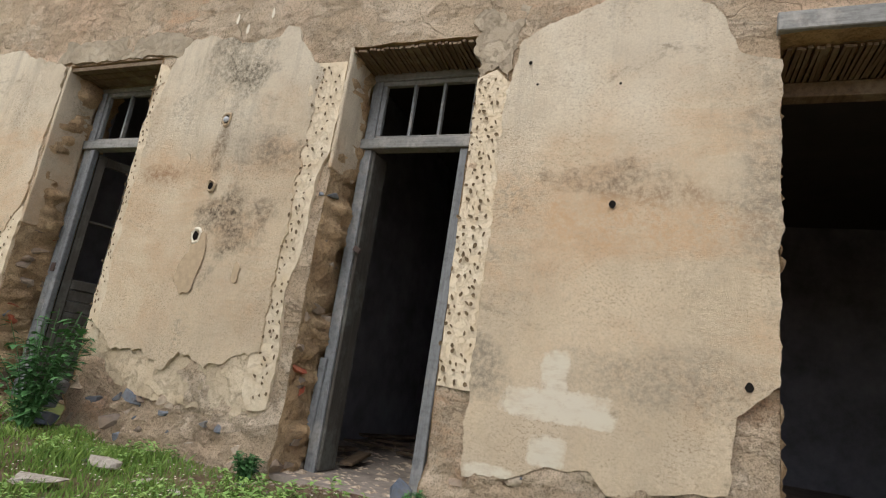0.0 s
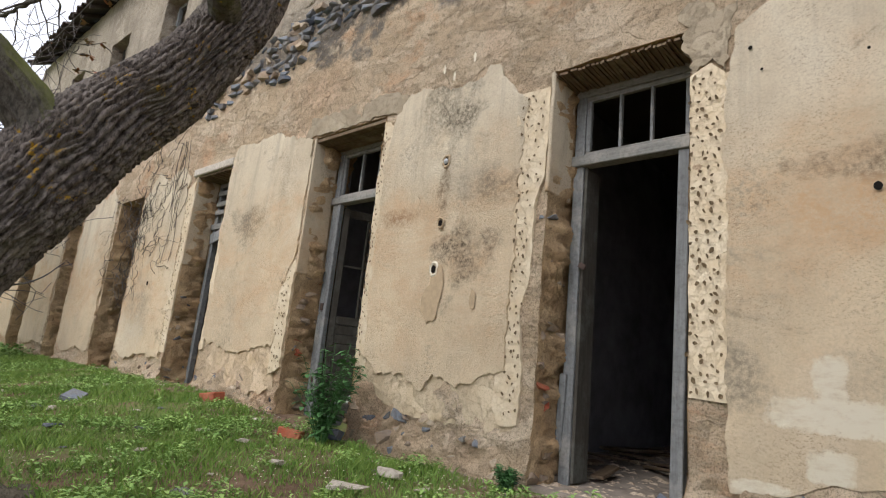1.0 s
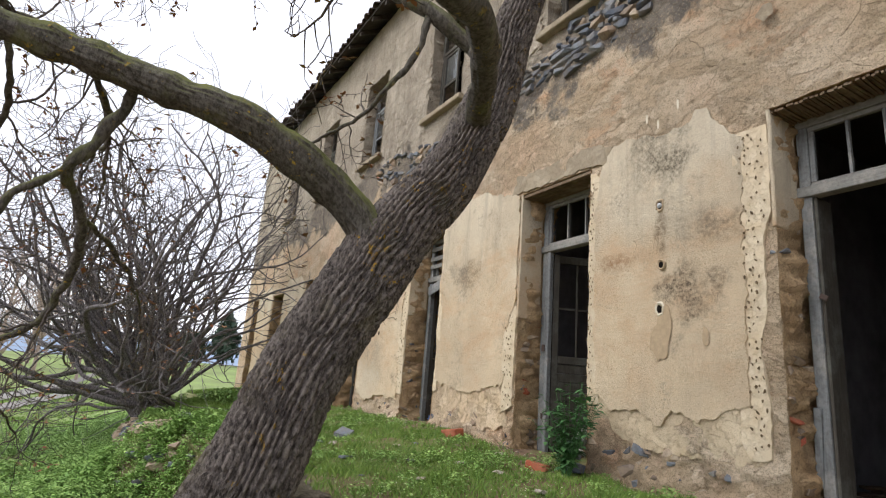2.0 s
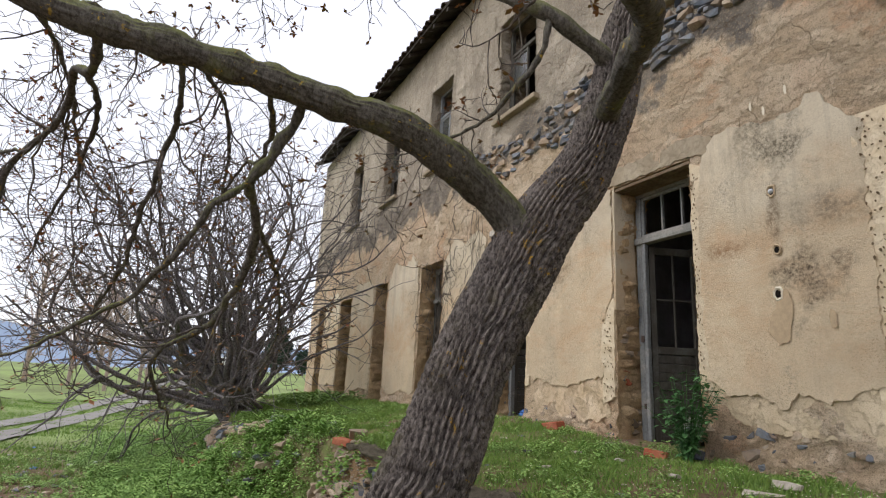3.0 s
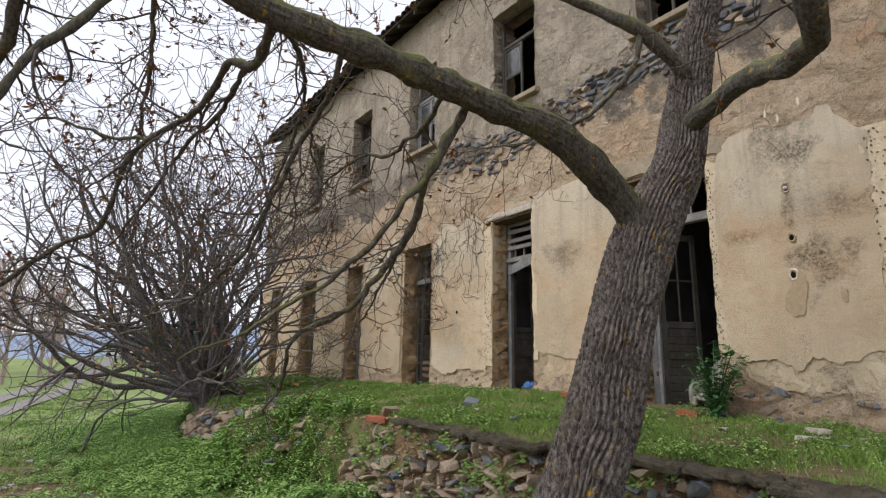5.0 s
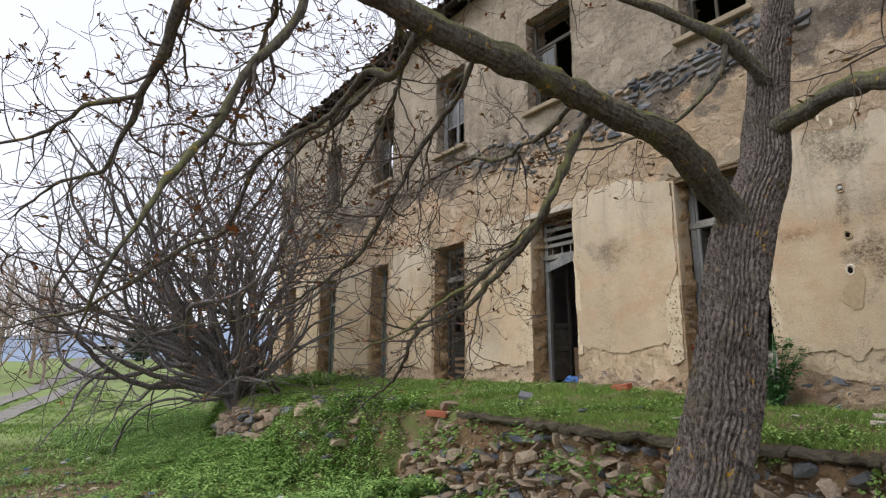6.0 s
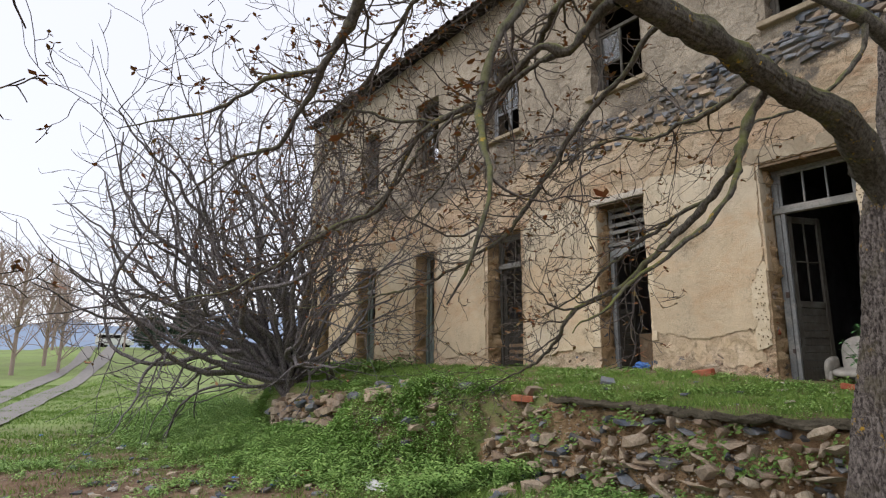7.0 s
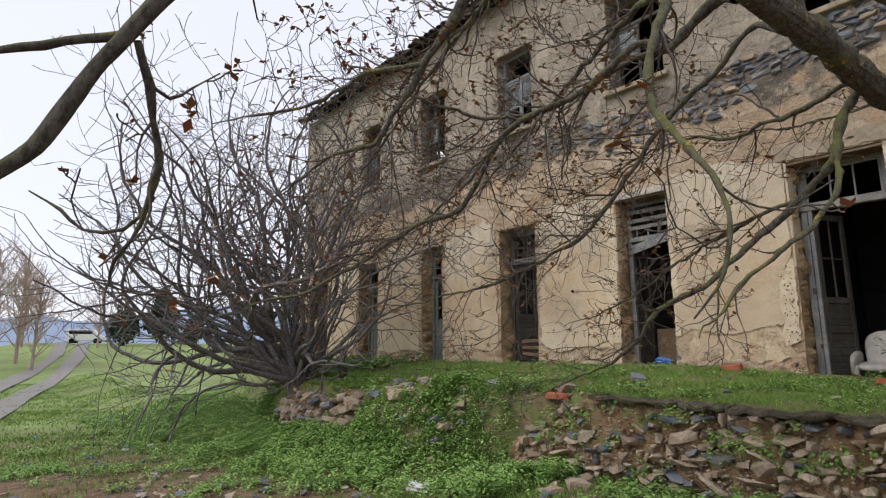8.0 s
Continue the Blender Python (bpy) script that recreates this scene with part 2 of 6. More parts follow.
def bark_material(name, a, b, moss, lichen, green=0.0):
    k = Nodes(name)
    c = k.mix(k.ramp(k.noise(38, 8, 0.78, k.stretch(1, 1, 0.5)), 0.42, 0.58), a, b)
    c = k.mix(k.math("MULTIPLY", k.ramp(k.noise(3.0, 6, 0.7), 0.54, 0.66), 0.5), c, moss)
    if green:
        up = k.n.new("ShaderNodeSeparateXYZ")
        k.l.new(k.n.new("ShaderNodeNewGeometry").outputs["Normal"], up.inputs[0])
        f = k.math("MULTIPLY", k.ramp(up.outputs[2], 0.0, 0.7), k.ramp(k.noise(5, 8, 0.75), 0.38, 0.54))
        c = k.mix(k.math("MULTIPLY", f, green), c, moss)
    spot = k.math("MULTIPLY", k.ramp(k.noise(16, 5, 0.7), 0.6, 0.64), k.ramp(k.noise(2.1, 2), 0.48, 0.56))
    c = k.mix(spot, c, lichen)
    return k.done(c, 0.8, k.noise(48, 8, 0.75, k.stretch(1, 1, 0.45)), 0.02, 0.9, 0.3)


BARK = bark_material("walnut_bark", lin(136, 127, 118), lin(60, 53, 49), lin(98, 92, 66), lin(178, 140, 44))
LIMB = bark_material("smooth_limb_bark", lin(108, 103, 93), lin(64, 60, 53), lin(112, 116, 56), lin(176, 146, 52), 0.95)
TWIG = bark_material("twig_bark", lin(112, 103, 95), lin(72, 65, 60), lin(128, 120, 76), lin(150, 128, 66))
FIG = bark_material("shrub_bark", lin(134, 128, 126), lin(62, 57, 58), lin(104, 98, 84), lin(128, 122, 84))


def leaf_material(name, a, b):
    k = Nodes(name)
    c = k.mix(k.island(), a, b)
    c = k.mix(k.ramp(k.noise(1.2, 4), 0.35, 0.65, 0, 0.5), c, b)
    m = k.done(c, 0.6, None, spec=0.3)
    k.b.inputs["Subsurface Weight"].default_value = 0.0
    return m


GRASS = leaf_material("grass_blades", lin(148, 172, 84), lin(92, 126, 52))
WEED = leaf_material("weed_leaves", lin(174, 202, 116), lin(112, 150, 74))
NETTLE = leaf_material("nettle_leaves", lin(96, 140, 82), lin(62, 104, 58))
DRY = leaf_material("dry_stalks", lin(176, 156, 112), lin(140, 118, 84))
BUD = leaf_material("budding_leaves", lin(124, 112, 66), lin(150, 92, 60))
DEAD = leaf_material("fallen_leaves", lin(126, 100, 80), lin(96, 74, 60))


def ground_material():
    k = Nodes("grassy_earth")
    soil = k.mix(k.ramp(k.noise(4, 8, 0.7), 0.35, 0.65), lin(150, 126, 104), lin(108, 88, 72))
    turf = k.mix(k.ramp(k.noise(6, 8, 0.7), 0.35, 0.65), lin(126, 142, 80), lin(104, 112, 70))
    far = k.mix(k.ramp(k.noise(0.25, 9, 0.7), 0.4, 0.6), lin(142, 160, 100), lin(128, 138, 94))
    x, y = k.axis(0), k.axis(1)
    bare = k.math("MULTIPLY", k.ramp(y, -4.7, -5.6), k.ramp(x, -17, -14))
    f = k.ramp(k.math("SUBTRACT", k.noise(0.9, 6, 0.65), k.math("MULTIPLY", bare, 0.1)), 0.46, 0.6)
    c = k.mix(f, soil, turf)
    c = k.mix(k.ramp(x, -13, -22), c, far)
    return k.done(c, 0.97, k.noise(12, 8, 0.75), 0.05, 0.9, 0.1)


EARTH = ground_material()


def plain(name, color, rough=0.7, spec=0.3, wear=0.25, scale=8.0):
    k = Nodes(name)
    c = k.mix(k.ramp(k.noise(scale, 6, 0.7), 0.3, 0.7, 0.0, wear), color, lin(70, 66, 60))
    return k.done(c, rough, k.noise(scale * 5, 4), 0.004, 0.5, spec)


INSIDE = plain("grimy_blue_wash", lin(156, 156, 160), 0.95, 0.1, 0.6, 2.0)
INSIDE_FLOOR = plain("rubble_floor", lin(168, 156, 142), 0.95, 0.1, 0.6, 6.0)
CEILING = plain("sooty_ceiling", lin(92, 84, 76), 0.95, 0.1, 0.5, 3.0)
GRAVEL = plain("gravel_track", lin(150, 146, 140), 0.95, 0.1, 0.3, 3.0)
IRON = plain("rusty_iron", lin(78, 62, 54), 0.7, 0.4, 0.4, 30)
PIPE = plain("pale_pipe_end", lin(190, 192, 190), 0.5, 0.4, 0.3, 30)
# near-black: painted shade of the wall holes, also van windows and wheels
HOLE = plain("hole_shade_and_van_black", lin(26, 24, 22), 0.98, 0.0, 0.2, 20)
WHITEWASH = plain("white_paint_daub", lin(226, 216, 192), 0.9, 0.1, 0.15, 14)
UNDERCOAT = plain("bare_undercoat", lin(190, 168, 136), 0.95, 0.1, 0.3, 24)
BLUE = plain("blue_plastic", lin(70, 120, 190), 0.4, 0.5, 0.2, 10)
DIRTY_WHITE = plain("dirty_white_plastic", lin(188, 184, 174), 0.55, 0.4, 0.5, 9)
WHITE = plain("white_plastic", lin(226, 226, 222), 0.4, 0.5, 0.2, 10)
GLASSY = Nodes("dusty_glass")
GLASSY.b.inputs["Transmission Weight"].default_value = 0.9
GLASS = GLASSY.done((0.5, 0.53, 0.52, 1), 0.15, GLASSY.noise(4, 3), 0.002, 0.3, 0.5)


# ---- builders ----
from mathutils import geometry


def mesh_of(name, verts, faces, material, smooth=False):
    me = bpy.data.meshes.new(name)
    me.from_pydata([tuple(v) for v in verts], [], [tuple(f) for f in faces])
    me.materials.append(material)
    if smooth:
        me.polygons.foreach_set("use_smooth", [True] * len(me.polygons))
    me.update()
    return me


def piece(name, verts, faces, material, parent=None, label="", smooth=False):
    ob = new(name, mesh_of(name, verts, faces, material, smooth))
    ob.parent = parent
    return tagged(ob, label)


def part(name, bm, material, parent, label=""):
    me = bpy.data.meshes.new(name)
    bm.to_mesh(me)
    bm.free()
    me.materials.append(material)
    ob = new(name, me)
    ob.parent = parent
    return tagged(ob, label)


def thing(name, label, category, at=(0, 0, 0), group="", kind=""):
    ob = new(name)
    ob.location = at
    ob.empty_display_size = 0.1
    return tagged(ob, label, category, group, kind)


def box(bm, x0, x1, y0, y1, z0, z1, bevel=0.006, turn=None):
    """A bevelled box added to bm."""
    m = Matrix.Translation(((x0 + x1) / 2, (y0 + y1) / 2, (z0 + z1) / 2))
    if turn:
        m = m @ turn
    m = m @ Matrix.Diagonal((abs(x1 - x0), abs(y1 - y0), abs(z1 - z0), 1))
    made = bmesh.ops.create_cube(bm, size=1, matrix=m)["verts"]
    if bevel:
        edges = list({e for v in made for e in v.link_edges})
        bmesh.ops.bevel(bm, geom=edges, offset=bevel, segments=1, affect="EDGES")
    return bm


def boxed(*args, **kw):
    return box(bmesh.new(), *args, **kw)


def frac(x, y, s, seed=0.0):
    """Smooth noise about 0, some +-0.5."""
    return noise.noise((x * s + seed, y * s - seed, seed * 1.7))


def ragged(name, corners, y, thick, material, parent, wild=0.03, step=0.03, seed=0.0, label=""):
    """A coat of plaster with a torn outline; corners as (x, z), against the clock; y is its outer face."""
    pts = []
    for i, (a, b) in enumerate(zip(corners, corners[1:] + corners[:1])):
        n = max(1, int(math.dist(a, b) / step))
        for j in range(n):
            f = j / n
            x, z = a[0] + (b[0] - a[0]) * f, a[1] + (b[1] - a[1]) * f
            dx, dz = b[0] - a[0], b[1] - a[1]
            d = math.hypot(dx, dz)
            o = wild * (1.5 * frac(x, z, 2.6, seed) + 1.5 * frac(x, z, 8, seed + 5) + 1.1 * frac(x, z, 23, seed + 9))
            pts.append((x + dz / d * o, z - dx / d * o))
    ring = np.array(pts)
    lo, hi = ring.min(0), ring.max(0)
    cell = min(0.09, max(0.03, (hi - lo).min() / 3))
    ax, az = np.meshgrid(np.arange(lo[0] + cell / 2, hi[0], cell), np.arange(lo[1] + cell / 2, hi[1], cell))
    ax, az = ax.ravel() + 0.2 * cell * np.sin(az.ravel() * 40), az.ravel()
    ok = np.zeros(len(ax), bool)
    near = np.full(len(ax), 9.0)
    for (x0, z0), (x1, z1) in zip(ring, np.roll(ring, -1, 0)):
        ok ^= ((z0 > az) != (z1 > az)) & (ax < (x1 - x0) * (az - z0) / (z1 - z0 + 1e-12) + x0)
        near = np.minimum(near, np.hypot(ax - x0, az - z0))
    ok &= near > cell * 0.4
    flat = [Vector(p) for p in pts] + [Vector(p) for p in zip(ax[ok], az[ok])]
    made = geometry.delaunay_2d_cdt(flat, [(i, (i + 1) % len(pts)) for i in range(len(pts))], [], 1, 1e-6)

    def skin(x, z):
        return y + 0.012 * frac(x, z, 1.6, seed) + 0.006 * frac(x, z, 5, seed)

    bm = bmesh.new()
    front = [bm.verts.new((p[0], skin(*p), p[1])) for p in made[0]]
    for tri in made[2]:
        try:
            bm.faces.new([front[i] for i in tri]).smooth = True
        except ValueError:
            pass
    n = len(pts)
    lip = [bm.verts.new((x, skin(x, z), z)) for x, z in pts]
    rear = [bm.verts.new((x + 0.006 * frac(x, z, 30, 3), y + thick + 0.03, z + 0.006 * frac(x, z, 34, 8))) for x, z in pts]
    for i in range(n):
        bm.faces.new((lip[i], rear[i], rear[(i + 1) % n], lip[(i + 1) % n]))
    return part(name, bm, material, parent, label)


def stone_meshes(name, material, count, seed, flat=1.0):
    """Some angular stones of about unit size."""
    rng, out = random.Random(seed), []
    for i in range(count):
        bm = bmesh.new()
        for k in range(15):
            q = Vector((rng.uniform(-1, 1), rng.uniform(-1, 1), rng.uniform(-1, 1)))
            q *= 0.62 / max(0.55, q.length)
            bm.verts.new((max(-0.5, min(0.5, q.x)), max(-0.45, min(0.45, q.y)), max(-0.42, min(0.42, q.z)) * flat))
        made = bmesh.ops.convex_hull(bm, input=bm.verts)
        spare = [g for g in made["geom_interior"] if isinstance(g, bmesh.types.BMVert)]
        bmesh.ops.delete(bm, geom=spare, context="VERTS")
        me = bpy.data.meshes.new(name)
        bm.to_mesh(me)
        bm.free()
        me.materials.append(material)
        out.append(me)
    return out


def set_stone(name, me, parent, at, size, turn=(0, 0, 0), label=""):
    ob = new(name, me)
    ob.matrix_world = Matrix.LocRotScale(at, Euler(turn), size)
    if parent:
        ob.parent = parent
        ob.matrix_parent_inverse = parent.matrix_basis.inverted()
    return tagged(ob, label)


def smooth_path(points, step=0.12):
    """A Catmull-Rom path through (x, y, z, r) points."""
    p = np.array([2 * np.array(points[0]) - np.array(points[1])] + [np.array(q) for q in points] + [2 * np.array(points[-1]) - np.array(points[-2])], float)
    out = []
    for i in range(1, len(p) - 2):
        a, b, c, d = p[i - 1:i + 3]
        n = max(2, int(np.linalg.norm(c[:3] - b[:3]) / step))
        for j in range(n):
            t = j / n
            out.append(0.5 * (2 * b + (c - a) * t + (2 * a - 5 * b + 4 * c - d) * t * t + (3 * b - a - 3 * c + d) * t ** 3))
    out.append(p[-2])
    return np.array(out)


class Tubes:
    """Many tapered tubes gathered into one mesh."""

    def __init__(self):
        self.v, self.f, self.n = [], [], 0

    def add(self, path, sides, relief=None):
        path = np.asarray(path, float)
        k = len(path)
        d = np.gradient(path[:, :3], axis=0)
        d /= np.linalg.norm(d, axis=1)[:, None] + 1e-9
        ref = np.array((0.0, 0.0, 1.0)) if abs(d[:, 2]).mean() < 0.8 else np.array((1.0, 0.0, 0.0))
        u = np.cross(d, ref)
        u /= np.linalg.norm(u, axis=1)[:, None] + 1e-9
        w = np.cross(d, u)
        a = np.linspace(0, 2 * math.pi, sides, endpoint=False)
        r = path[:, 3][:, None] * np.ones(sides)
        if relief is not None:
            r = r + relief(path, a)
        ring = path[:, None, :3] + r[:, :, None] * (np.cos(a)[None, :, None] * u[:, None] + np.sin(a)[None, :, None] * w[:, None])
        self.v.append(ring.reshape(-1, 3))
        i = np.arange(k - 1)[:, None] * sides + self.n
        j = np.arange(sides)[None, :]
        jn = (j + 1) % sides
        self.f.append(np.stack([i + j, i + jn, i + sides + jn, i + sides + j], -1).reshape(-1, 4))
        self.n += k * sides

    def into(self, name, material, parent, label="", smooth=True):
        v, f = np.concatenate(self.v), np.concatenate(self.f)
        me = bpy.data.meshes.new(name)
        me.vertices.add(len(v))
        me.vertices.foreach_set("co", v.ravel())
        me.loops.add(f.size)
        me.loops.foreach_set("vertex_index", f.ravel())
        me.polygons.add(len(f))
        me.polygons.foreach_set("loop_start", np.arange(0, f.size, 4))
        me.polygons.foreach_set("loop_total", np.full(len(f), 4))
        me.polygons.foreach_set("use_smooth", np.full(len(f), smooth))
        me.materials.append(material)
        me.update(calc_edges=True)
        ob = new(name, me)
        ob.parent = parent
        return tagged(ob, label)


def tri_mesh(name, v, f, material, parent=None, label=""):
    """A mesh from arrays of points and triangles."""
    me = bpy.data.meshes.new(name)
    me.vertices.add(len(v))
    me.vertices.foreach_set("co", np.asarray(v, float).ravel())
    me.loops.add(f.size)
    me.loops.foreach_set("vertex_index", f.ravel())
    me.polygons.add(len(f))
    me.polygons.foreach_set("loop_start", np.arange(0, f.size, 3))
    me.polygons.foreach_set("loop_total", np.full(len(f), 3))
    me.materials.append(material)
    me.update(calc_edges=True)
    ob = new(name, me)
    ob.parent = parent
    return tagged(ob, label)


# ---- ground ----
WALL_Y = 0.10


def step(a, b, x):
    t = np.clip((x - a) / (b - a), 0, 1)
    return t * t * (3 - 2 * t)


def wave(x, y, s, seed):
    """Cheap smooth bumps for arrays, about -1 to 1."""
    return (np.sin(x * s + seed) * np.cos(y * s * 1.13 - seed * 2.1) + 0.6 * np.sin(x * s * 2.3 - y * s * 1.7 + seed * 3) + 0.4 * np.cos(x * s * 4.1 + y * s * 3.7 + seed)) / 2


def edge_y(x):
    """The line of the terrace wall."""
    return -2.38 + 0.04 * np.sin(x * 1.7) - 0.7 * step(-7.6, -11.0, x) + 1.7 * step(-14.6, -17.0, x)


def terrace_z(x, y):
    top = 0.72 + 0.2 * step(-3.0, -7.0, x)
    return top - (0.07 + 0.075 * step(-3, -7, x)) * np.clip(-y, 0, 3)


def lower_z(x, y):
    z = -0.08 - 0.5 * step(-0.5, -9.5, x) - 0.2 * step(-9, -15, x) + 2.7 * step(-27, -85, x)
    return z + 0.45 * step(-5.0, -2.8, y) * step(-8.0, -12, x)


def ground_z(x, y):
    x, y = np.asarray(x, float), np.asarray(y, float)
    e = edge_y(x)
    keep = 0.05 + 1.3 * step(-7.6, -10.0, x) * (1 - 0.88 * step(-10.3, -11.4, x) * (1 - step(-14.6, -16.0, x)))
    f = step(e - keep, e + 0.03, y)
    hi = terrace_z(x, y) * (1 - step(-19.5, -26, x)) + lower_z(x, y) * step(-19.5, -26, x)
    z = lower_z(x, y) * (1 - f) + hi * f
    return z + 0.03 * wave(x, y, 2.2, 1.0) + 0.012 * wave(x, y, 7.0, 4.0)


def sheet_axis(pieces):
    out = []
    for a, b, s in pieces:
        out += list(np.arange(a, b - 1e-6, s))
    return np.array(out + [pieces[-1][1]])


gx = sheet_axis([(-900, -200, 100), (-200, -60, 14), (-60, -24, 2), (-24, -10, 0.3), (-10, 3.4, 0.1), (3.4, 12, 0.6), (12, 60, 8), (60, 600, 90)])
gy = sheet_axis([(-600, -60, 90), (-60, -16, 6), (-16, -10, 0.5), (-10, -3.6, 0.16), (-3.6, -2.3, 0.04), (-2.3, 0.4, 0.1), (0.4, 14, 1.0), (14, 60, 6), (60, 900, 90)])
GX, GY = np.meshgrid(gx, gy)
GZ = ground_z(GX, GY)
gv = np.stack([GX, GY, GZ], -1).reshape(-1, 3)
gi = (np.arange(len(gy) - 1)[:, None] * len(gx) + np.arange(len(gx) - 1)[None]).reshape(-1)
gf = np.stack([gi, gi + 1, gi + len(gx) + 1, gi + len(gx)], -1)
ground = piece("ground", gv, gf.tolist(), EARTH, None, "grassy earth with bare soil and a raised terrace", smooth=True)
tagged(ground, category="ground", kind="structure")

# ---- the house ----
DOORS = [(-2.0, -0.98, 3.78), (-5.08, -3.92, 3.86), (-7.95, -6.95, 3.86), (-10.9, -9.87, 3.8), (-13.7, -12.88, 3.76), (-16.73, -15.73, 3.7), (-19.3, -18.6, 3.78), (0.8, 2.6, 3.6)]
WINDOWS = [(-1.95, -0.95), (-4.75, -3.8), (-7.9, -6.8), (-10.85, -9.83), (-13.75, -12.75), (-16.7, -15.7), (1.0, 2.0)]
SILL, HEAD, EAVE = 5.98, 7.92, 9.3
LEFT, RIGHT, THICK = -19.9, 4.5, 0.55
openings = [(a, b, 0.3, h) for a, b, h in DOORS] + [(a, b, SILL, HEAD) for a, b in WINDOWS]


def merged(base, marks, tol):
    marks = sorted(set(marks))
    out = [v for v in base if all(abs(v - m) > tol for m in marks)] + marks
    return np.array(sorted(out))


wx = merged(sheet_axis([(LEFT, -11, 0.16), (-11, -7.5, 0.07), (-7.5, 1.0, 0.035), (1.0, RIGHT, 0.1)]), [v for o in openings for v in o[:2]] + [LEFT, RIGHT], 0.015)
wz = merged(sheet_axis([(0.2, 0.6, 0.1), (0.6, 1.2, 0.03), (1.2, 5.8, 0.06), (5.8, EAVE, 0.12)]), [v for o in openings for v in o[2:]] + [0.2, EAVE], 0.015)


def inside_opening(x, z):
    return any(a < x < b and c < z < d for a, b, c, d in openings)


def wall_depth(x, z):
    """How far the rough wall stands out or in, in metres."""
    d = 0.018 * frac(x, z, 1.1, 2) + 0.022 * frac(x, z, 4.5, 7) + 0.012 * frac(x, z, 13, 4)
    if z < 1.12:
        f = min(1, (1.12 - z) / 0.15)
        d += f * ((1.12 - z) * 0.1 + 0.06 * frac(x, z, 5, 11) + 0.05 * frac(x, z, 12, 15) + 0.03 * frac(x, z, 27, 25))
    return d


wall_south = thing("wall_south", "two-storey ochre plastered facade, peeling and crumbling", "wall", kind="structure")
verts, faces, index = [], [], {}
for j, z in enumerate(wz):
    for i, x in enumerate(wx):
        index[i, j] = len(verts)
        verts.append((x, WALL_Y - wall_depth(x, z), z))
for j in range(len(wz) - 1):
    for i in range(len(wx) - 1):
        if not inside_opening((wx[i] + wx[i + 1]) / 2, (wz[j] + wz[j + 1]) / 2):
            faces.append((index[i, j], index[i + 1, j], index[i + 1, j + 1], index[i, j + 1]))
piece("bare_wall", verts, faces, FACADE, wall_south, smooth=True)


def reveal(a, b, c, d, material, parent):
    """The four inner faces of an opening through the wall."""
    v, f = [], []
    n = 120

    def strip(p, q, wild):
        base = len(v)
        for i in range(n + 1):
            for k in range(7):
                t, s = i / n, k / 6
                x, z = p[0] + (q[0] - p[0]) * t, p[1] + (q[1] - p[1]) * t
                o = wild * (frac(z * 3 + x, s * 3, 1.4, a) + 0.7 * frac(z * 9, s * 5, 1.6, a) + 0.45 * frac(z * 26, s * 11, 1.0, a + 4)) * (min(1, s * 3) if 0 < i < n else 0)
                y = WALL_Y - wall_depth(x, z) * (1 - s) + s * THICK - (0.012 if k == 0 else 0)
                v.append((x + (o if p[0] == q[0] else 0), y, z + (o if p[1] == q[1] else 0)))
        for i in range(n):
            for k in range(6):
                m = base + i * 7 + k
                f.append((m, m + 1, m + 8, m + 7))

    strip((a, c), (a, d), 0.09)
    strip((b, d), (b, c), 0.06)
    strip((a, d), (b, d), 0.02)
    strip((b, c), (a, c), 0.02)
    return piece("reveal", v, f, material, parent, smooth=True)


for o in openings:
    reveal(*o, JAMB if o[2] < 1 else FACADE, wall_south)
inner = bmesh.new()
xs = merged([LEFT, RIGHT], [v for o in openings for v in o[:2]], 0.0)
zs = merged([0.2, EAVE], [v for o in openings for v in o[2:]], 0.0)
for i in range(len(xs) - 1):
    for j in range(len(zs) - 1):
        if not inside_opening((xs[i] + xs[i + 1]) / 2, (zs[j] + zs[j + 1]) / 2):
            q = [(xs[i], zs[j]), (xs[i + 1], zs[j]), (xs[i + 1], zs[j + 1]), (xs[i], zs[j + 1])]
            inner.faces.new([inner.verts.new((x, WALL_Y + THICK, z)) for x, z in q])
part("inner_face", inner, INSIDE, wall_south)

# the rest of the shell
DEPTH = 6.6
for name, x0, x1, y0, y1, z0, z1, m in (
        ("wall_west", LEFT - 0.5, LEFT, WALL_Y, DEPTH + 0.5, 0, EAVE, FACADE),
        ("wall_east", RIGHT, RIGHT + 0.5, WALL_Y, DEPTH + 0.5, 0, EAVE, FACADE),
        ("wall_north", LEFT, RIGHT, DEPTH, DEPTH + 0.5, 0, EAVE, INSIDE),
        ("floor", LEFT, RIGHT, WALL_Y + 0.02, DEPTH, 0.4, 0.74, INSIDE_FLOOR),
        ("ceiling", LEFT, RIGHT, WALL_Y + THICK, DEPTH, 4.55, 4.8, CEILING)):
    ob = part(name, boxed(x0, x1, y0, y1, z0, z1, bevel=0), m, None)
    tagged(ob, "bare old masonry of the ruined house" if "wall" in name else "rough dark surface inside the ruin", name.split("_")[0], kind="structure")
for i, x in enumerate((-17.2, -14.2, -11.5, -8.7, -6.0, -2.9, 0.2)):
    ob = part("partition_wall", boxed(x - 0.12, x + 0.12, WALL_Y + THICK, DEPTH, 0.7, 4.6, bevel=0), INSIDE, None)
    tagged(ob, "grimy whitewashed partition wall inside the ruin", "wall", kind="structure")


# ---- coats of plaster on the facade ----
COAT = 0.075


def coat(corners, material, thick=0.03, wild=0.03, seed=0.0, name="plaster_coat", out=0.0, label=""):
    return ragged(name, corners, COAT - out, thick, material, wall_south, wild, 0.028, seed, label)


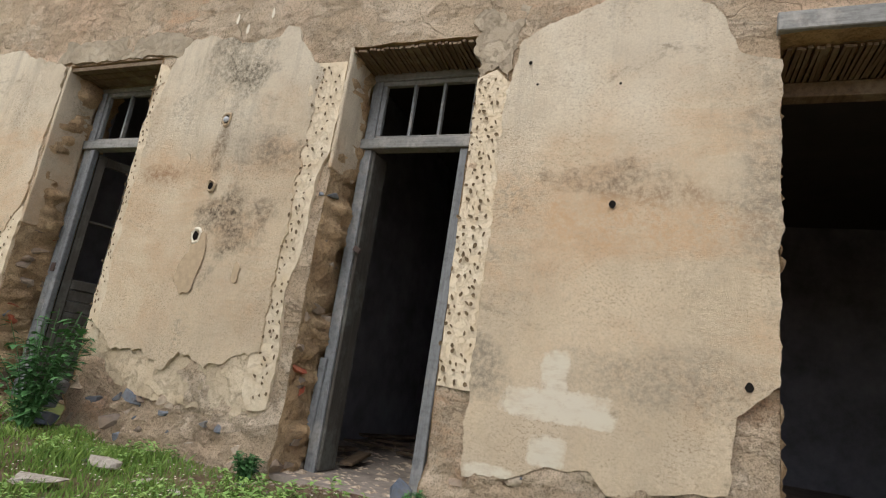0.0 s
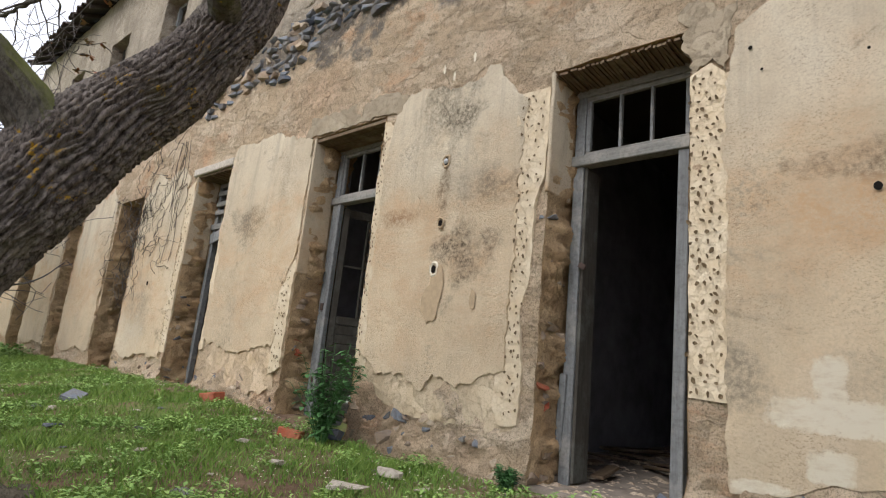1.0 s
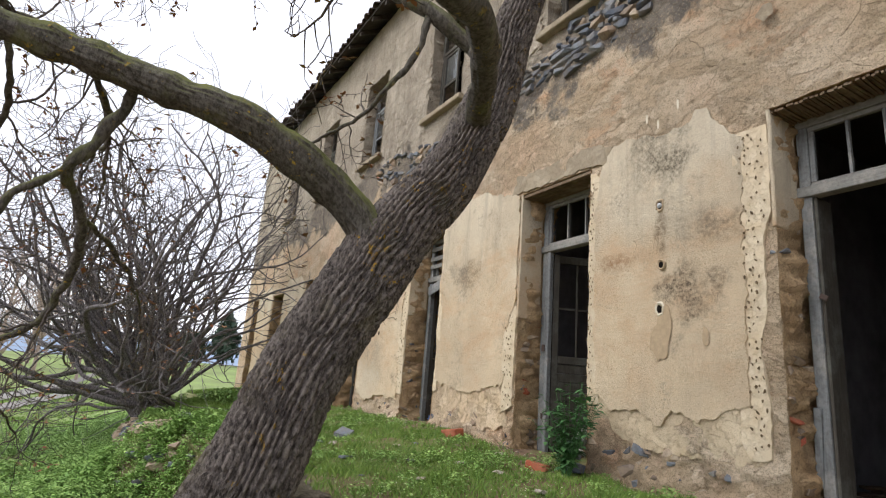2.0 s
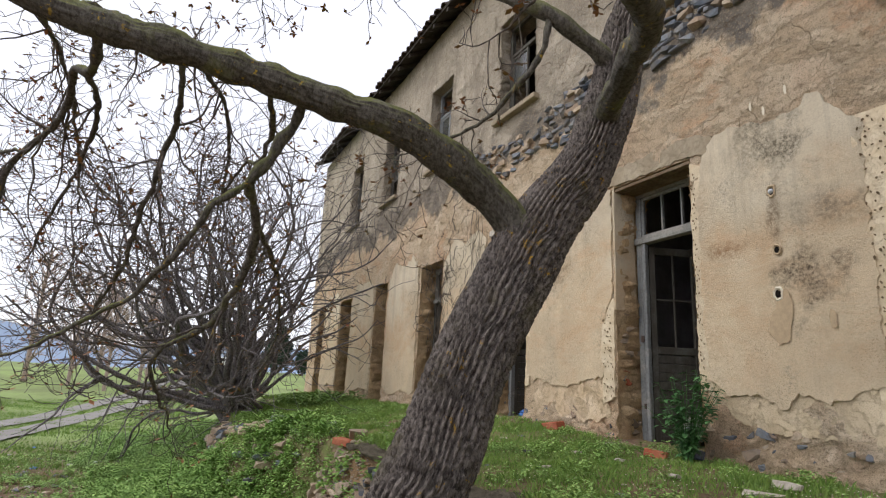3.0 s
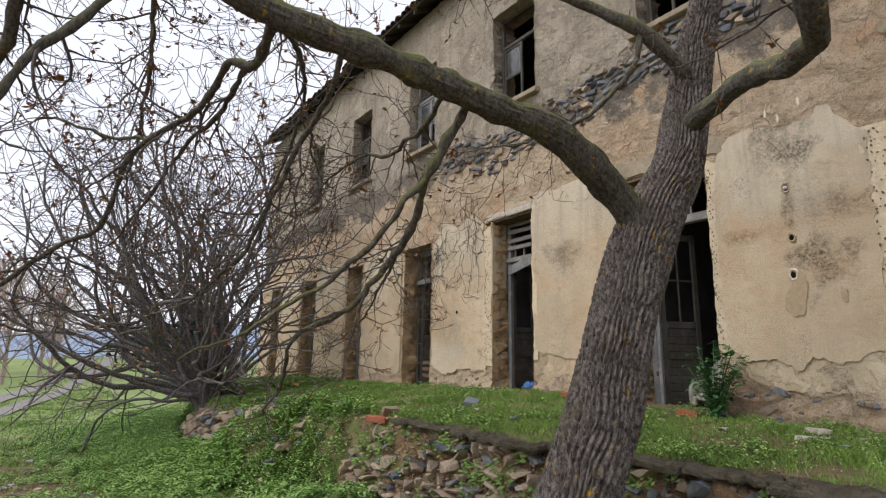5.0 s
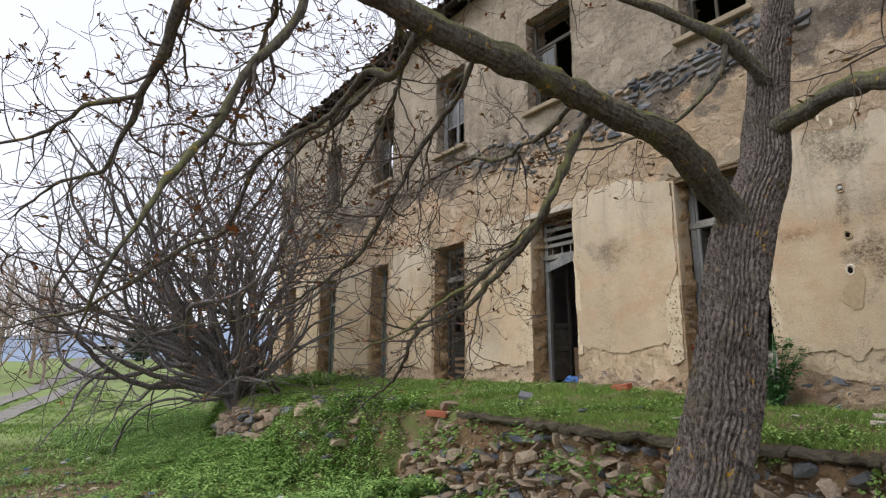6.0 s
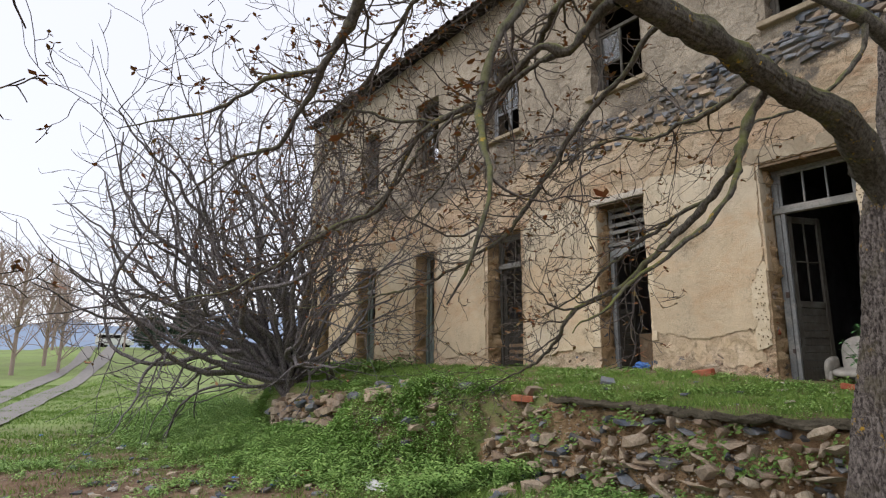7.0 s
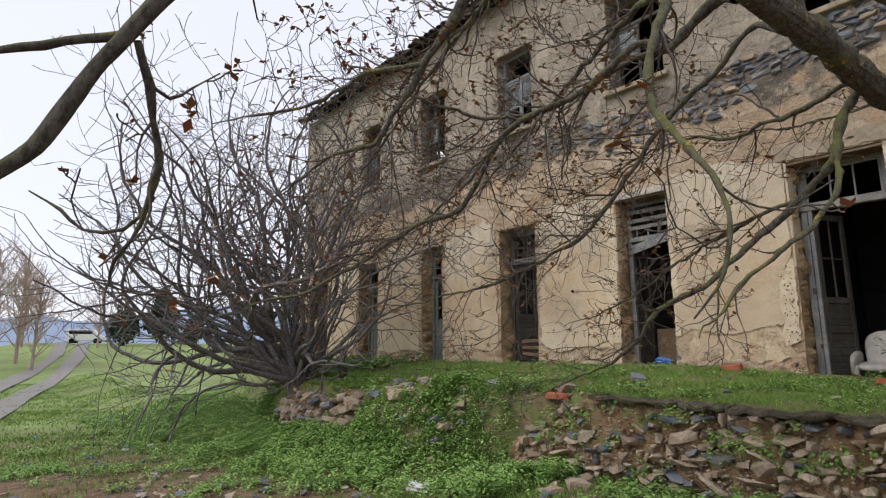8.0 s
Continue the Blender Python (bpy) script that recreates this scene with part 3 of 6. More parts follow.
# between the dark gateway and the first door
coat([(-0.75, 0.97), (-0.5, 0.99), (-0.3, 1.08), (-0.07, 1.1), (0.02, 1.0), (0.26, 1.04), (0.57, 1.1), (0.62, 1.46), (0.7, 1.55), (0.8, 1.64), (0.8, 3.42), (0.6, 3.5), (0.54, 3.66), (0.45, 3.83), (0.2, 3.95), (-0.1, 3.98), (-0.36, 3.88), (-0.7, 3.68), (-0.765, 3.3), (-0.77, 1.3)], PLASTER, wild=0.012, seed=1)
# both sides of that door: cream coats hacked with a pick
coat([(-0.975, 1.42), (-0.72, 1.42), (-0.72, 3.38), (-0.85, 3.5), (-0.975, 3.44)], PITTED, 0.012, 0.006, 2, "hacked_coat", -0.009)
coat([(-2.34, 1.2), (-2.27, 1.1), (-2.13, 1.12), (-2.12, 1.5), (-2.17, 1.9), (-2.1, 2.2), (-2.1, 2.75), (-2.02, 2.95), (-2.02, 3.66), (-2.3, 3.66), (-2.33, 2.5)], PITTED, 0.012, 0.008, 3, "hacked_coat", -0.009)
coat([(-0.97, 3.46), (-0.86, 3.52), (-0.76, 3.42), (-0.73, 3.75), (-0.66, 3.98), (-1.02, 3.95)], RENDER_GREY, 0.02, 0.028, 31, "lintel_coat", -0.018)
# between the first and second doors
coat([(-3.83, 1.5), (-3.6, 1.34), (-3.3, 1.38), (-3.06, 1.26), (-2.95, 1.4), (-2.7, 1.32), (-2.5, 1.42), (-2.27, 1.48), (-2.255, 2.4), (-2.23, 3.62), (-2.38, 3.78), (-2.5, 3.98), (-2.62, 4.02), (-2.72, 3.9), (-3.1, 3.93), (-3.35, 4.0), (-3.6, 3.96), (-3.8, 3.72), (-3.84, 2.4)], PLASTER, wild=0.024, seed=5)
coat([(-3.83, 1.22), (-3.5, 1.12), (-3.1, 1.05), (-2.75, 1.06), (-2.4, 0.98), (-2.16, 1.1), (-2.26, 1.46), (-2.6, 1.52), (-3.4, 1.52), (-3.84, 1.6)], RENDER_TAN, 0.03, 0.02, 6, "render_coat", -0.022)
coat([(-3.93, 1.38), (-3.78, 1.4), (-3.78, 3.6), (-3.76, 3.7), (-3.92, 3.8)], PITTED, 0.014, 0.01, 7, "hacked_coat", -0.008)
# between the second and third doors
coat([(-6.9, 1.52), (-6.6, 1.5), (-6.3, 1.42), (-6.0, 1.4), (-5.7, 1.45), (-5.3, 1.52), (-5.27, 2.3), (-5.12, 2.5), (-5.12, 3.86), (-5.5, 3.96), (-6.0, 4.12), (-6.4, 4.05), (-6.8, 4.1), (-6.92, 3.95), (-6.93, 2.5)], PLASTER, wild=0.025, seed=9)
coat([(-5.33, 1.2), (-5.12, 1.3), (-5.11, 2.45), (-5.32, 2.4)], PITTED, 0.014, 0.014, 10, "hacked_coat", -0.008)
coat([(-6.95, 1.0), (-6.0, 0.98), (-5.2, 1.02), (-5.28, 1.55), (-6.0, 1.46), (-6.92, 1.56)], RUBBLE, 0.03, 0.03, 11, "render_coat", -0.025)
coat([(-5.3, 3.87), (-5.08, 3.88), (-3.92, 3.88), (-3.7, 3.84), (-3.62, 4.0), (-3.8, 4.1), (-5.2, 4.12)], RENDER_GREY, 0.02, 0.02, 12, "lintel_coat", -0.008)
# further along
for x0, x1, top, low, sd in ((-9.8, -8.12, 4.05, 1.2, 14), (-12.8, -10.98, 4.05, 1.15, 16), (-15.65, -13.8, 4.0, 1.15, 18), (-18.5, -16.82, 4.0, 1.2, 20)):
    coat([(x0, low + 0.1), (x0 + 0.5, low - 0.06), (x1 - 0.6, low + 0.06), (x1, low), (x1 - 0.02, top - 0.9), (x1 - 0.05, top - 0.2), (x1 - 0.4, top + 0.05), ((x0 + x1) / 2, top - 0.1), (x0 + 0.4, top + 0.08), (x0 + 0.05, top - 0.3)], PLASTER, wild=0.035, seed=sd)
coat([(-8.2, 1.3), (-7.97, 1.3), (-7.97, 3.8), (-8.18, 3.7)], PITTED, 0.014, 0.012, 24, "hacked_coat", -0.008)
coat([(-6.94, 1.4), (-6.85, 1.4), (-6.85, 3.8), (-6.94, 3.8)], PITTED, 0.026, 0.01, 25, "hacked_coat", -0.003)
# torn grey plaster of the upper storey, pier by pier
edges = sorted(WINDOWS)
for i, (left, right) in enumerate(zip([(LEFT, LEFT)] + edges, edges + [(RIGHT, RIGHT)])):
    x0, x1 = left[1] + 0.08, right[0] - 0.08
    m = (x0 + x1) / 2
    k = 0.25 * math.sin(i * 2.3)
    coat([(x0, 5.75 + k), (m - 0.3, 5.9 - k), (x1, 5.8), (x1 + 0.02, 7.4), (x1 - 0.2, 8.2 + k), (m, 8.0 - k), (x0 + 0.2, 8.3), (x0, 7.3)], FACADE, 0.03, 0.06, 40 + i, "upper_coat", -0.015)

# pick marks in the cream coats
rng = random.Random(21)
pv, pf = [], []


def marks(x0, x1, z0, z1, dx, dz, big=1.0):
    z = z0
    row = 0
    while z < z1:
        x = x0 + (dx / 2 if row % 2 else 0)
        while x < x1:
            if rng.random() < 0.82:
                cx, cz = x + rng.uniform(-0.35, 0.35) * dx, z + rng.uniform(-0.35, 0.35) * dz
                w, h, a = rng.uniform(0.007, 0.015) * big, rng.uniform(0.009, 0.022) * big, rng.uniform(-0.5, 0.9)
                n = len(pv)
                pv.append((cx, COAT - 0.001, cz))
                for q in range(7):
                    t = q / 7 * 2 * math.pi
                    u, v = math.cos(t) * w * rng.uniform(0.6, 1.2), math.sin(t) * h * rng.uniform(0.6, 1.3)
                    pv.append((cx + u * math.cos(a) - v * math.sin(a), COAT - 0.006 - rng.uniform(0, 0.002), cz + u * math.sin(a) + v * math.cos(a)))
                for q in range(7):
                    pf.append((n, n + 1 + q, n + 1 + (q + 1) % 7))
            x += dx
        z += dz
        row += 1


marks(-0.96, -0.78, 1.45, 3.42, 0.052, 0.056)
marks(-2.24, -2.06, 2.9, 3.62, 0.055, 0.065, 0.9)
marks(-2.24, -2.12, 1.2, 2.85, 0.048, 0.062, 0.9)
marks(-3.92, -3.84, 1.45, 3.7, 0.042, 0.055, 0.9)
marks(-5.27, -5.13, 1.3, 2.4, 0.05, 0.065, 0.9)
marks(-8.12, -7.98, 1.4, 3.6, 0.05, 0.07, 0.9)
tagged(piece("pick_marks", pv, pf, PICK, wall_south), kind="stuff")


# holes painted as flat dark discs, pipe ends, a daub of white paint
def blot(name, x, z, rx, rz, material, out=0.003, seed=0.0, n=26, parent=wall_south, label=""):
    """A flat irregular patch lying on the plaster."""
    out += 0.009
    v = [(x, COAT - out - 0.001, z)]
    for i in range(n):
        t = i / n * 2 * math.pi
        r = 1 + (0.5 if n > 18 else 0.25) * frac(math.cos(t) * 1.3, math.sin(t) * 1.3, 1.6, seed) + (0.3 if n > 18 else 0.12) * frac(math.cos(t), math.sin(t), 5, seed)
        v.append((x + rx * r * math.cos(t), COAT - out, z + rz * r * math.sin(t)))
    return piece(name, v, [(0, 1 + (i + 1) % n, 1 + i) for i in range(n)], material, parent, label)


def socket_hole(x, z, r, with_pipe, rim_coat=None):
    """A hole in the plaster, its inner shade painted as a flat dark disc, ringed by pale mortar."""
    bm = bmesh.new()
    for k, (rad, y) in enumerate(((1.6, -0.002), (1.25, -0.012), (0.9, -0.004), (0.75, 0.02))):
        for i in range(16):
            t = i / 16 * 2 * math.pi
            q = rad * r * (1 + 0.22 * frac(math.cos(t), math.sin(t), 1.9, x + k * 0.15) + 0.2 * frac(math.cos(t), math.sin(t), 5, z))
            bm.verts.new((x + q * math.cos(t), COAT - 0.008 + y, z + q * 1.35 * math.sin(t)))
    bm.verts.ensure_lookup_table()
    for k in range(3):
        for i in range(16):
            bm.faces.new((bm.verts[k * 16 + i], bm.verts[k * 16 + (i + 1) % 16], bm.verts[k * 16 + 16 + (i + 1) % 16], bm.verts[k * 16 + 16 + i]))
    part("hole_rim", bm, rim_coat or UNDERCOAT, wall_south, "crumbled rim of a hole in the plaster")
    blot("hole", x, z, r * 0.85, r * 1.15, HOLE, 0.006, z, 18, wall_south, "flat dark disc painted as the shade in a hole")
    if with_pipe:
        tube = Tubes()
        for rad in (0.024, 0.016):
            tube.add([(x, COAT - 0.02, z, rad * 0.7), (x, COAT - 0.022, z, rad), (x, COAT + 0.03, z, rad)], 14)
        tube.into("pipe_end", PIPE, wall_south, "pale pipe end in the wall")


socket_hole(-3.02, 3.213, 0.03, True)
socket_hole(-3.014, 2.655, 0.026, False)
socket_hole(-3.04, 2.255, 0.032, False, WHITEWASH)
# small holes: no depth, their shade is the blot's dark colour
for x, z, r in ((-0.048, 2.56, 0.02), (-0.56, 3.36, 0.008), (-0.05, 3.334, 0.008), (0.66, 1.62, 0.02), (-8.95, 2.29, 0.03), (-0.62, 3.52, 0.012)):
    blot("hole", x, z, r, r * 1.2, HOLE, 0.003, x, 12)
blot("bare_patch", -3.05, 1.96, 0.1, 0.15, UNDERCOAT, 0.002, 3.3, 18)
blot("bare_patch", -2.99, 2.11, 0.07, 0.16, UNDERCOAT, 0.0032, 1.3, 18)
blot("bare_patch", -2.6, 2.0, 0.03, 0.08, UNDERCOAT, 0.002, 2.3, 16)
for x, z in ((-3.012, 4.02), (-2.79, 4.14), (-3.14, 4.12)):
    blot("lime_drip", x, z, 0.013, 0.05, WHITEWASH, 0.02, x, 12)
for i, (x, z, w, h) in enumerate(((-1.55, 4.75, 0.11, 0.05), (-1.95, 4.62, 0.07, 0.07))):
    blot("plaster_scab", x, z, w, h, RENDER_GREY, 0.025, i + 7.0, 18)

# ---- stones showing in the wall ----
rng = random.Random(33)
slates = stone_meshes("stone", SLATE, 10, 5, 0.8)
fields = stone_meshes("stone", FIELD, 10, 6, 0.9)
brickbats = stone_meshes("brick", BRICK, 5, 7, 0.7)
pales = stone_meshes("stone", WHITE_STONE, 6, 8, 0.6)
count, z = 0, 4.72
while z < 6.0:
    h = rng.uniform(0.055, 0.11)
    x = -10.4 + rng.uniform(0, 0.3)
    while x < -1.9:
        w = rng.uniform(0.09, 0.2) + 0.18 * rng.random() ** 3
        middle = 5.34 + 0.3 * frac(x, 0, 0.35, 8)
        keep = 0.24 + 0.8 * frac(x, z * 1.5, 0.6, 3.0) - abs(z - middle)
        if keep > 0 and count < 330 and not inside_opening(x, z + 0.1) and rng.random() < 0.95 - 0.45 * float(step(-5.5, -9, x)):
            me = rng.choice(slates if rng.random() < 0.82 else fields)
            set_stone("stone", me, wall_south, (x + w / 2, WALL_Y - wall_depth(x, z) + rng.uniform(0.0, 0.045), z + rng.uniform(-0.02, 0.02)), (w * 1.2, 0.17, h * 1.45), (rng.uniform(-0.15, 0.15), rng.gauss(0, 0.11), rng.uniform(-0.2, 0.2)))
            count += 1
        x += w + rng.uniform(0.0, 0.03)
    z += h * 0.95
# foot of the wall and broken jambs
for i in range(120):
    x = rng.uniform(-10.5, 0.75)
    if any(a - 0.02 < x < b + 0.02 for a, b, h in DOORS):
        continue
    z = rng.uniform(0.68, 1.05) + 0.15 * step(-3, -7, x)
    s = rng.uniform(0.05, 0.12) + 0.12 * rng.random() ** 2
    set_stone("stone", rng.choice(slates if rng.random() < 0.45 else fields), wall_south, (x, WALL_Y - wall_depth(x, z) + 0.045, z), (s * 1.2, 0.13, s * 0.8), (rng.uniform(-0.3, 0.3), rng.uniform(-0.4, 0.4), rng.uniform(-0.4, 0.4)))
for a, top in ((-2.0, 2.75), (-5.08, 2.35), (-7.95, 2.5)):
    z = 0.8
    while z < top:
        for y in (0.2, 0.31, 0.42):
            if rng.random() < 0.42:
                s = rng.uniform(0.08, 0.22)
                kind = rng.random()
                me = rng.choice(brickbats if kind < 0.16 else slates if kind < 0.35 else fields)
                set_stone("brick" if kind < 0.16 else "stone", me, wall_south, (a - 0.045 + rng.uniform(-0.015, 0.01), y + rng.uniform(-0.05, 0.05), z + rng.uniform(-0.05, 0.05)), (0.13, s, rng.uniform(0.06, 0.15)), (rng.uniform(-0.2, 0.2), rng.uniform(-0.2, 0.2), rng.uniform(-0.3, 0.3)))
        z += rng.uniform(0.09, 0.15)
for a, z0, z1 in ((-2.0, 2.82, 3.78), (-5.08, 2.3, 3.86), (-7.95, 2.55, 3.86)):
    bm = boxed(a - 0.02, a + 0.012, COAT + 0.005, WALL_Y + 0.32, z0, z1, bevel=0.008)
    bmesh.ops.subdivide_edges(bm, edges=bm.edges, cuts=5, use_grid_fill=True)
    for v in bm.verts:
        v.co.z += 0.03 * frac(v.co.y, v.co.z, 9, a) if v.co.z < z0 + 0.15 else 0
        v.co.x += 0.012 * frac(v.co.y, v.co.z, 5, a + 2)
    part("reveal_coat", bm, PLASTER, wall_south, "smooth plaster left on the upper jamb")

# ---- roof ----
roof = thing("roof", "low tiled roof with a dark broken eave", "roof", kind="structure")
bm = bmesh.new()
ridge = EAVE + 1.9
for y0, z0, y1, z1 in ((WALL_Y - 0.42, EAVE - 0.06, DEPTH / 2, ridge), (DEPTH / 2, ridge, DEPTH + 0.7, EAVE - 0.06)):
    a = [bm.verts.new(p) for p in ((LEFT - 0.4, y0, z0), (RIGHT + 0.4, y0, z0), (RIGHT + 0.4, y1, z1), (LEFT - 0.4, y1, z1))]
    b = [bm.verts.new((v.co.x, v.co.y, v.co.z + 0.07)) for v in a]
    bm.faces.new(a[::-1])
    bm.faces.new(b)
    for i in range(4):
        bm.faces.new((a[i], a[(i + 1) % 4], b[(i + 1) % 4], b[i]))
bmesh.ops.recalc_face_normals(bm, faces=bm.faces)
SOOTY = wood_material("sooty_eave_wood", lin(74, 66, 58), lin(50, 45, 40), lin(84, 80, 74), 1)
part("roof_boards", bm, SOOTY, roof)
bm = bmesh.new()
n = 8
for k in range(2):
    for i in range(n + 1):
        t = math.pi * i / n
        r = 0.105 if k == 0 else 0.088
        for y in (0.0, 0.46):
            bm.verts.new((r * math.cos(t) * (1 - 0.1 * y), y, r * 0.75 * math.sin(t)))
bm.verts.ensure_lookup_table()
for k in range(2):
    for i in range(n):
        q = k * (n + 1) * 2 + i * 2
        bm.faces.new([bm.verts[j] for j in (q, q + 1, q + 3, q + 2)])
for i in range(n):
    q, w = i * 2, (n + 1) * 2 + i * 2
    bm.faces.new([bm.verts[j] for j in (q, q + 2, w + 2, w)])
tile = bpy.data.meshes.new("tile")
bm.to_mesh(tile)
bm.free()
tile.materials.append(TILE)
slope = math.atan2(1.9 + 0.06, DEPTH / 2 + 0.3)
rng = random.Random(3)
for row in range(2):
    for i in range(int((RIGHT - LEFT + 0.8) / 0.235)):
        if row == 0 and rng.random() < 0.12:
            continue
        ob = new("tile", tile)
        d = 0.38 * row - 0.06 + rng.uniform(-0.05, 0.03)
        ob.matrix_world = Matrix.Translation((LEFT - 0.3 + i * 0.235 + rng.uniform(-0.02, 0.02), WALL_Y - 0.42 + d * math.cos(slope), EAVE + 0.015 + d * math.sin(slope))) @ Euler((slope, rng.uniform(-0.05, 0.05), rng.uniform(-0.08, 0.08))).to_matrix().to_4x4()
        ob.parent = roof
rafter = mesh_of("rafter", [(x, y, z - y * -0.0) for x, y, z in ((-0.04, 0, 0), (0.04, 0, 0), (0.04, 0.5, 0.27), (-0.04, 0.5, 0.27), (-0.04, 0, -0.1), (0.04, 0, -0.1), (0.04, 0.5, 0.17), (-0.04, 0.5, 0.17))], [(0, 1, 2, 3), (4, 7, 6, 5), (0, 4, 5, 1), (1, 5, 6, 2), (2, 6, 7, 3), (3, 7, 4, 0)], SOOTY)
for i in range(36):
    ob = new("rafter", rafter)
    ob.location = (LEFT + 0.2 + i * 0.68, WALL_Y - 0.4, EAVE - 0.07)
    ob.parent = roof


# ---- doors and windows ----
FRAME_Y = WALL_Y + 0.33


def bar(name, parent, x0, x1, y0, y1, z0, z1, material=None, turn=None, bevel=0.006, label="", wear=0.004):
    bm = boxed(x0, x1, y0, y1, z0, z1, bevel=bevel, turn=turn)
    for v in bm.verts:
        v.co.x += wear * frac(v.co.z * 3, v.co.y * 9, 3, x0)
        v.co.y += wear * frac(v.co.x * 3, v.co.z * 3, 3, z0)
    return part(name, bm, material or WOOD, parent, label)


def laths(parent, a, b, z, along_y, y0, y1, seed):
    """Thin slats under a lintel."""
    rng = random.Random(seed)
    if along_y:
        x = a + 0.01
        while x < b - 0.02:
            w = rng.uniform(0.016, 0.03)
            d = rng.uniform(-0.012, 0.004)
            bar("lath", parent, x, x + w, y0, y1, z - 0.03 + d, z - 0.012 + d, WOOD_RAW, Euler((0, 0, rng.uniform(-0.05, 0.05))).to_matrix().to_4x4(), 0.0)
            x += w + rng.uniform(0.004, 0.014)
    else:
        y = y0
        while y < y1:
            w = rng.uniform(0.05, 0.08)
            bar("lath", parent, a, b, y, y + w, z - 0.04 - rng.uniform(0, 0.015), z - 0.012, WOOD_RAW, None, 0.004)
            y += w + 0.01


def door_set(name, label, a, b, top, rail_z, panes=3, post=0.085, slats=0, wood=None):
    d = thing(name, label, "door", kind="structure")
    inv = d.matrix_basis.inverted()
    wood = wood or WOOD
    y0, y1 = FRAME_Y, FRAME_Y + 0.075
    z1 = top - 0.09
    made = [bar("post", d, a + 0.02, a + 0.02 + post, y0, y1, 0.7, z1, wood), bar("post", d, b - 0.02 - post, b - 0.02, y0, y1, 0.7, z1, wood),
            bar("head", d, a + 0.02, b - 0.02, y0 - 0.006, y1, z1, z1 + 0.075, WOOD_X), bar("transom_rail", d, a + 0.01, b - 0.01, y0 - 0.03, y1, rail_z, rail_z + 0.085, WOOD_X)]
    i0, i1 = a + 0.02 + post, b - 0.02 - post
    if panes:
        lo, hi = rail_z + 0.085, z1
        made += [bar("transom_frame", d, i0, i1, y0 + 0.01, y1 - 0.02, lo, lo + 0.035, WOOD_X), bar("transom_frame", d, i0, i1, y0 + 0.01, y1 - 0.02, hi - 0.04, hi, WOOD_X),
                 bar("transom_frame", d, i0, i0 + 0.04, y0 + 0.012, y1 - 0.02, lo + 0.035, hi - 0.04, wood), bar("transom_frame", d, i1 - 0.04, i1, y0 + 0.012, y1 - 0.02, lo + 0.035, hi - 0.04, wood)]
        for k in range(1, panes):
            x = i0 + 0.04 + (i1 - i0 - 0.08) * k / panes
            made.append(bar("glazing_bar", d, x - 0.011, x + 0.011, y0 + 0.014, y1 - 0.025, lo + 0.035, hi - 0.04, wood, None, 0.003))
    for o in made:
        o.matrix_parent_inverse = inv
    return d, inv


def make_leaf(parent, inv, hinge, width, z0, z1, angle, wood, glazed=True, mirror=1):
    m = pose(hinge[0], hinge[1], 0, 0, 0, angle)
    bm = boxed(0, 0.075 * mirror, 0, 0.04, z0, z1)
    box(bm, (width - 0.075) * mirror, width * mirror, 0, 0.04, z0, z1)
    mid = z0 + (z1 - z0) * 0.44
    for z in (z0 + 0.02, mid - 0.42, mid, z1 - 0.1):
        box(bm, 0.075 * mirror, (width - 0.075) * mirror, 0.002, 0.038, z, z + 0.09)
    leaf = part("leaf", bm, wood, parent)
    pieces = []
    z = z0 + 0.1
    while z < mid - 0.02:
        h = 0.1
        pieces.append(("board", boxed(0.07 * mirror, (width - 0.07) * mirror, 0.012, 0.028, z, z + h, bevel=0.004), wood))
        z += h + 0.004
    if glazed:
        lo, hi = mid + 0.09, z1 - 0.1
        pieces.append(("glazing_bar", boxed((width / 2 - 0.011) * mirror, (width / 2 + 0.011) * mirror, 0.008, 0.032, lo, hi, bevel=0.003), wood))
        pieces.append(("glazing_bar", boxed(0.075 * mirror, (width - 0.075) * mirror, 0.01, 0.03, (lo + hi) / 2 - 0.011, (lo + hi) / 2 + 0.011, bevel=0.003), wood))
    for n, b, w in pieces:
        part(n, b, w, leaf)
    leaf.matrix_parent_inverse = inv
    leaf.matrix_basis = m
    return leaf


a, b, top = DOORS[0]
door_1, inv = door_set("door_1", "weathered grey door frame with a three-pane transom, leaf gone", a, b, top, 3.1)
laths(door_1, a, b, top, True, WALL_Y - 0.0, FRAME_Y + 0.02, 4)
bar("jamb_lining", door_1, a + 0.105, a + 0.13, FRAME_Y + 0.02, FRAME_Y + 0.24, 0.75, 3.1, WOOD_LEAF)
bar("splinter", door_1, a + 0.0, a + 0.05, FRAME_Y - 0.03, FRAME_Y + 0.01, 0.95, 1.5, WOOD, Euler((0.04, 0.05, 0.1)).to_matrix().to_4x4(), label="split grey splinter of the post")
bar("splinter", door_1, b - 0.1, b - 0.06, FRAME_Y - 0.025, FRAME_Y - 0.005, 1.3, 1.62, WOOD)
bar("second_post", door_1, b - 0.2, b - 0.12, FRAME_Y - 0.01, FRAME_Y + 0.06, 0.72, 3.1, WOOD, Euler((0, 0.012, 0)).to_matrix().to_4x4(), label="grey inner post leaning a little")
bar("hasp", door_1, a + 0.11, a + 0.17, FRAME_Y - 0.02, FRAME_Y + 0.0, 2.28, 2.32, IRON, Euler((0, 0.5, 0)).to_matrix().to_4x4(), 0.003, "rusty iron hasp")
a, b, top = DOORS[1]
door_2, inv = door_set("door_2", "weathered grey door frame with half-glazed leaf standing ajar", a, b, top, 3.16)
laths(door_2, a, b, top, False, WALL_Y, FRAME_Y, 5)
make_leaf(door_2, inv, (a + 0.17, FRAME_Y + 0.06), 0.62, 0.78, 3.14, 70, WOOD_LEAF)
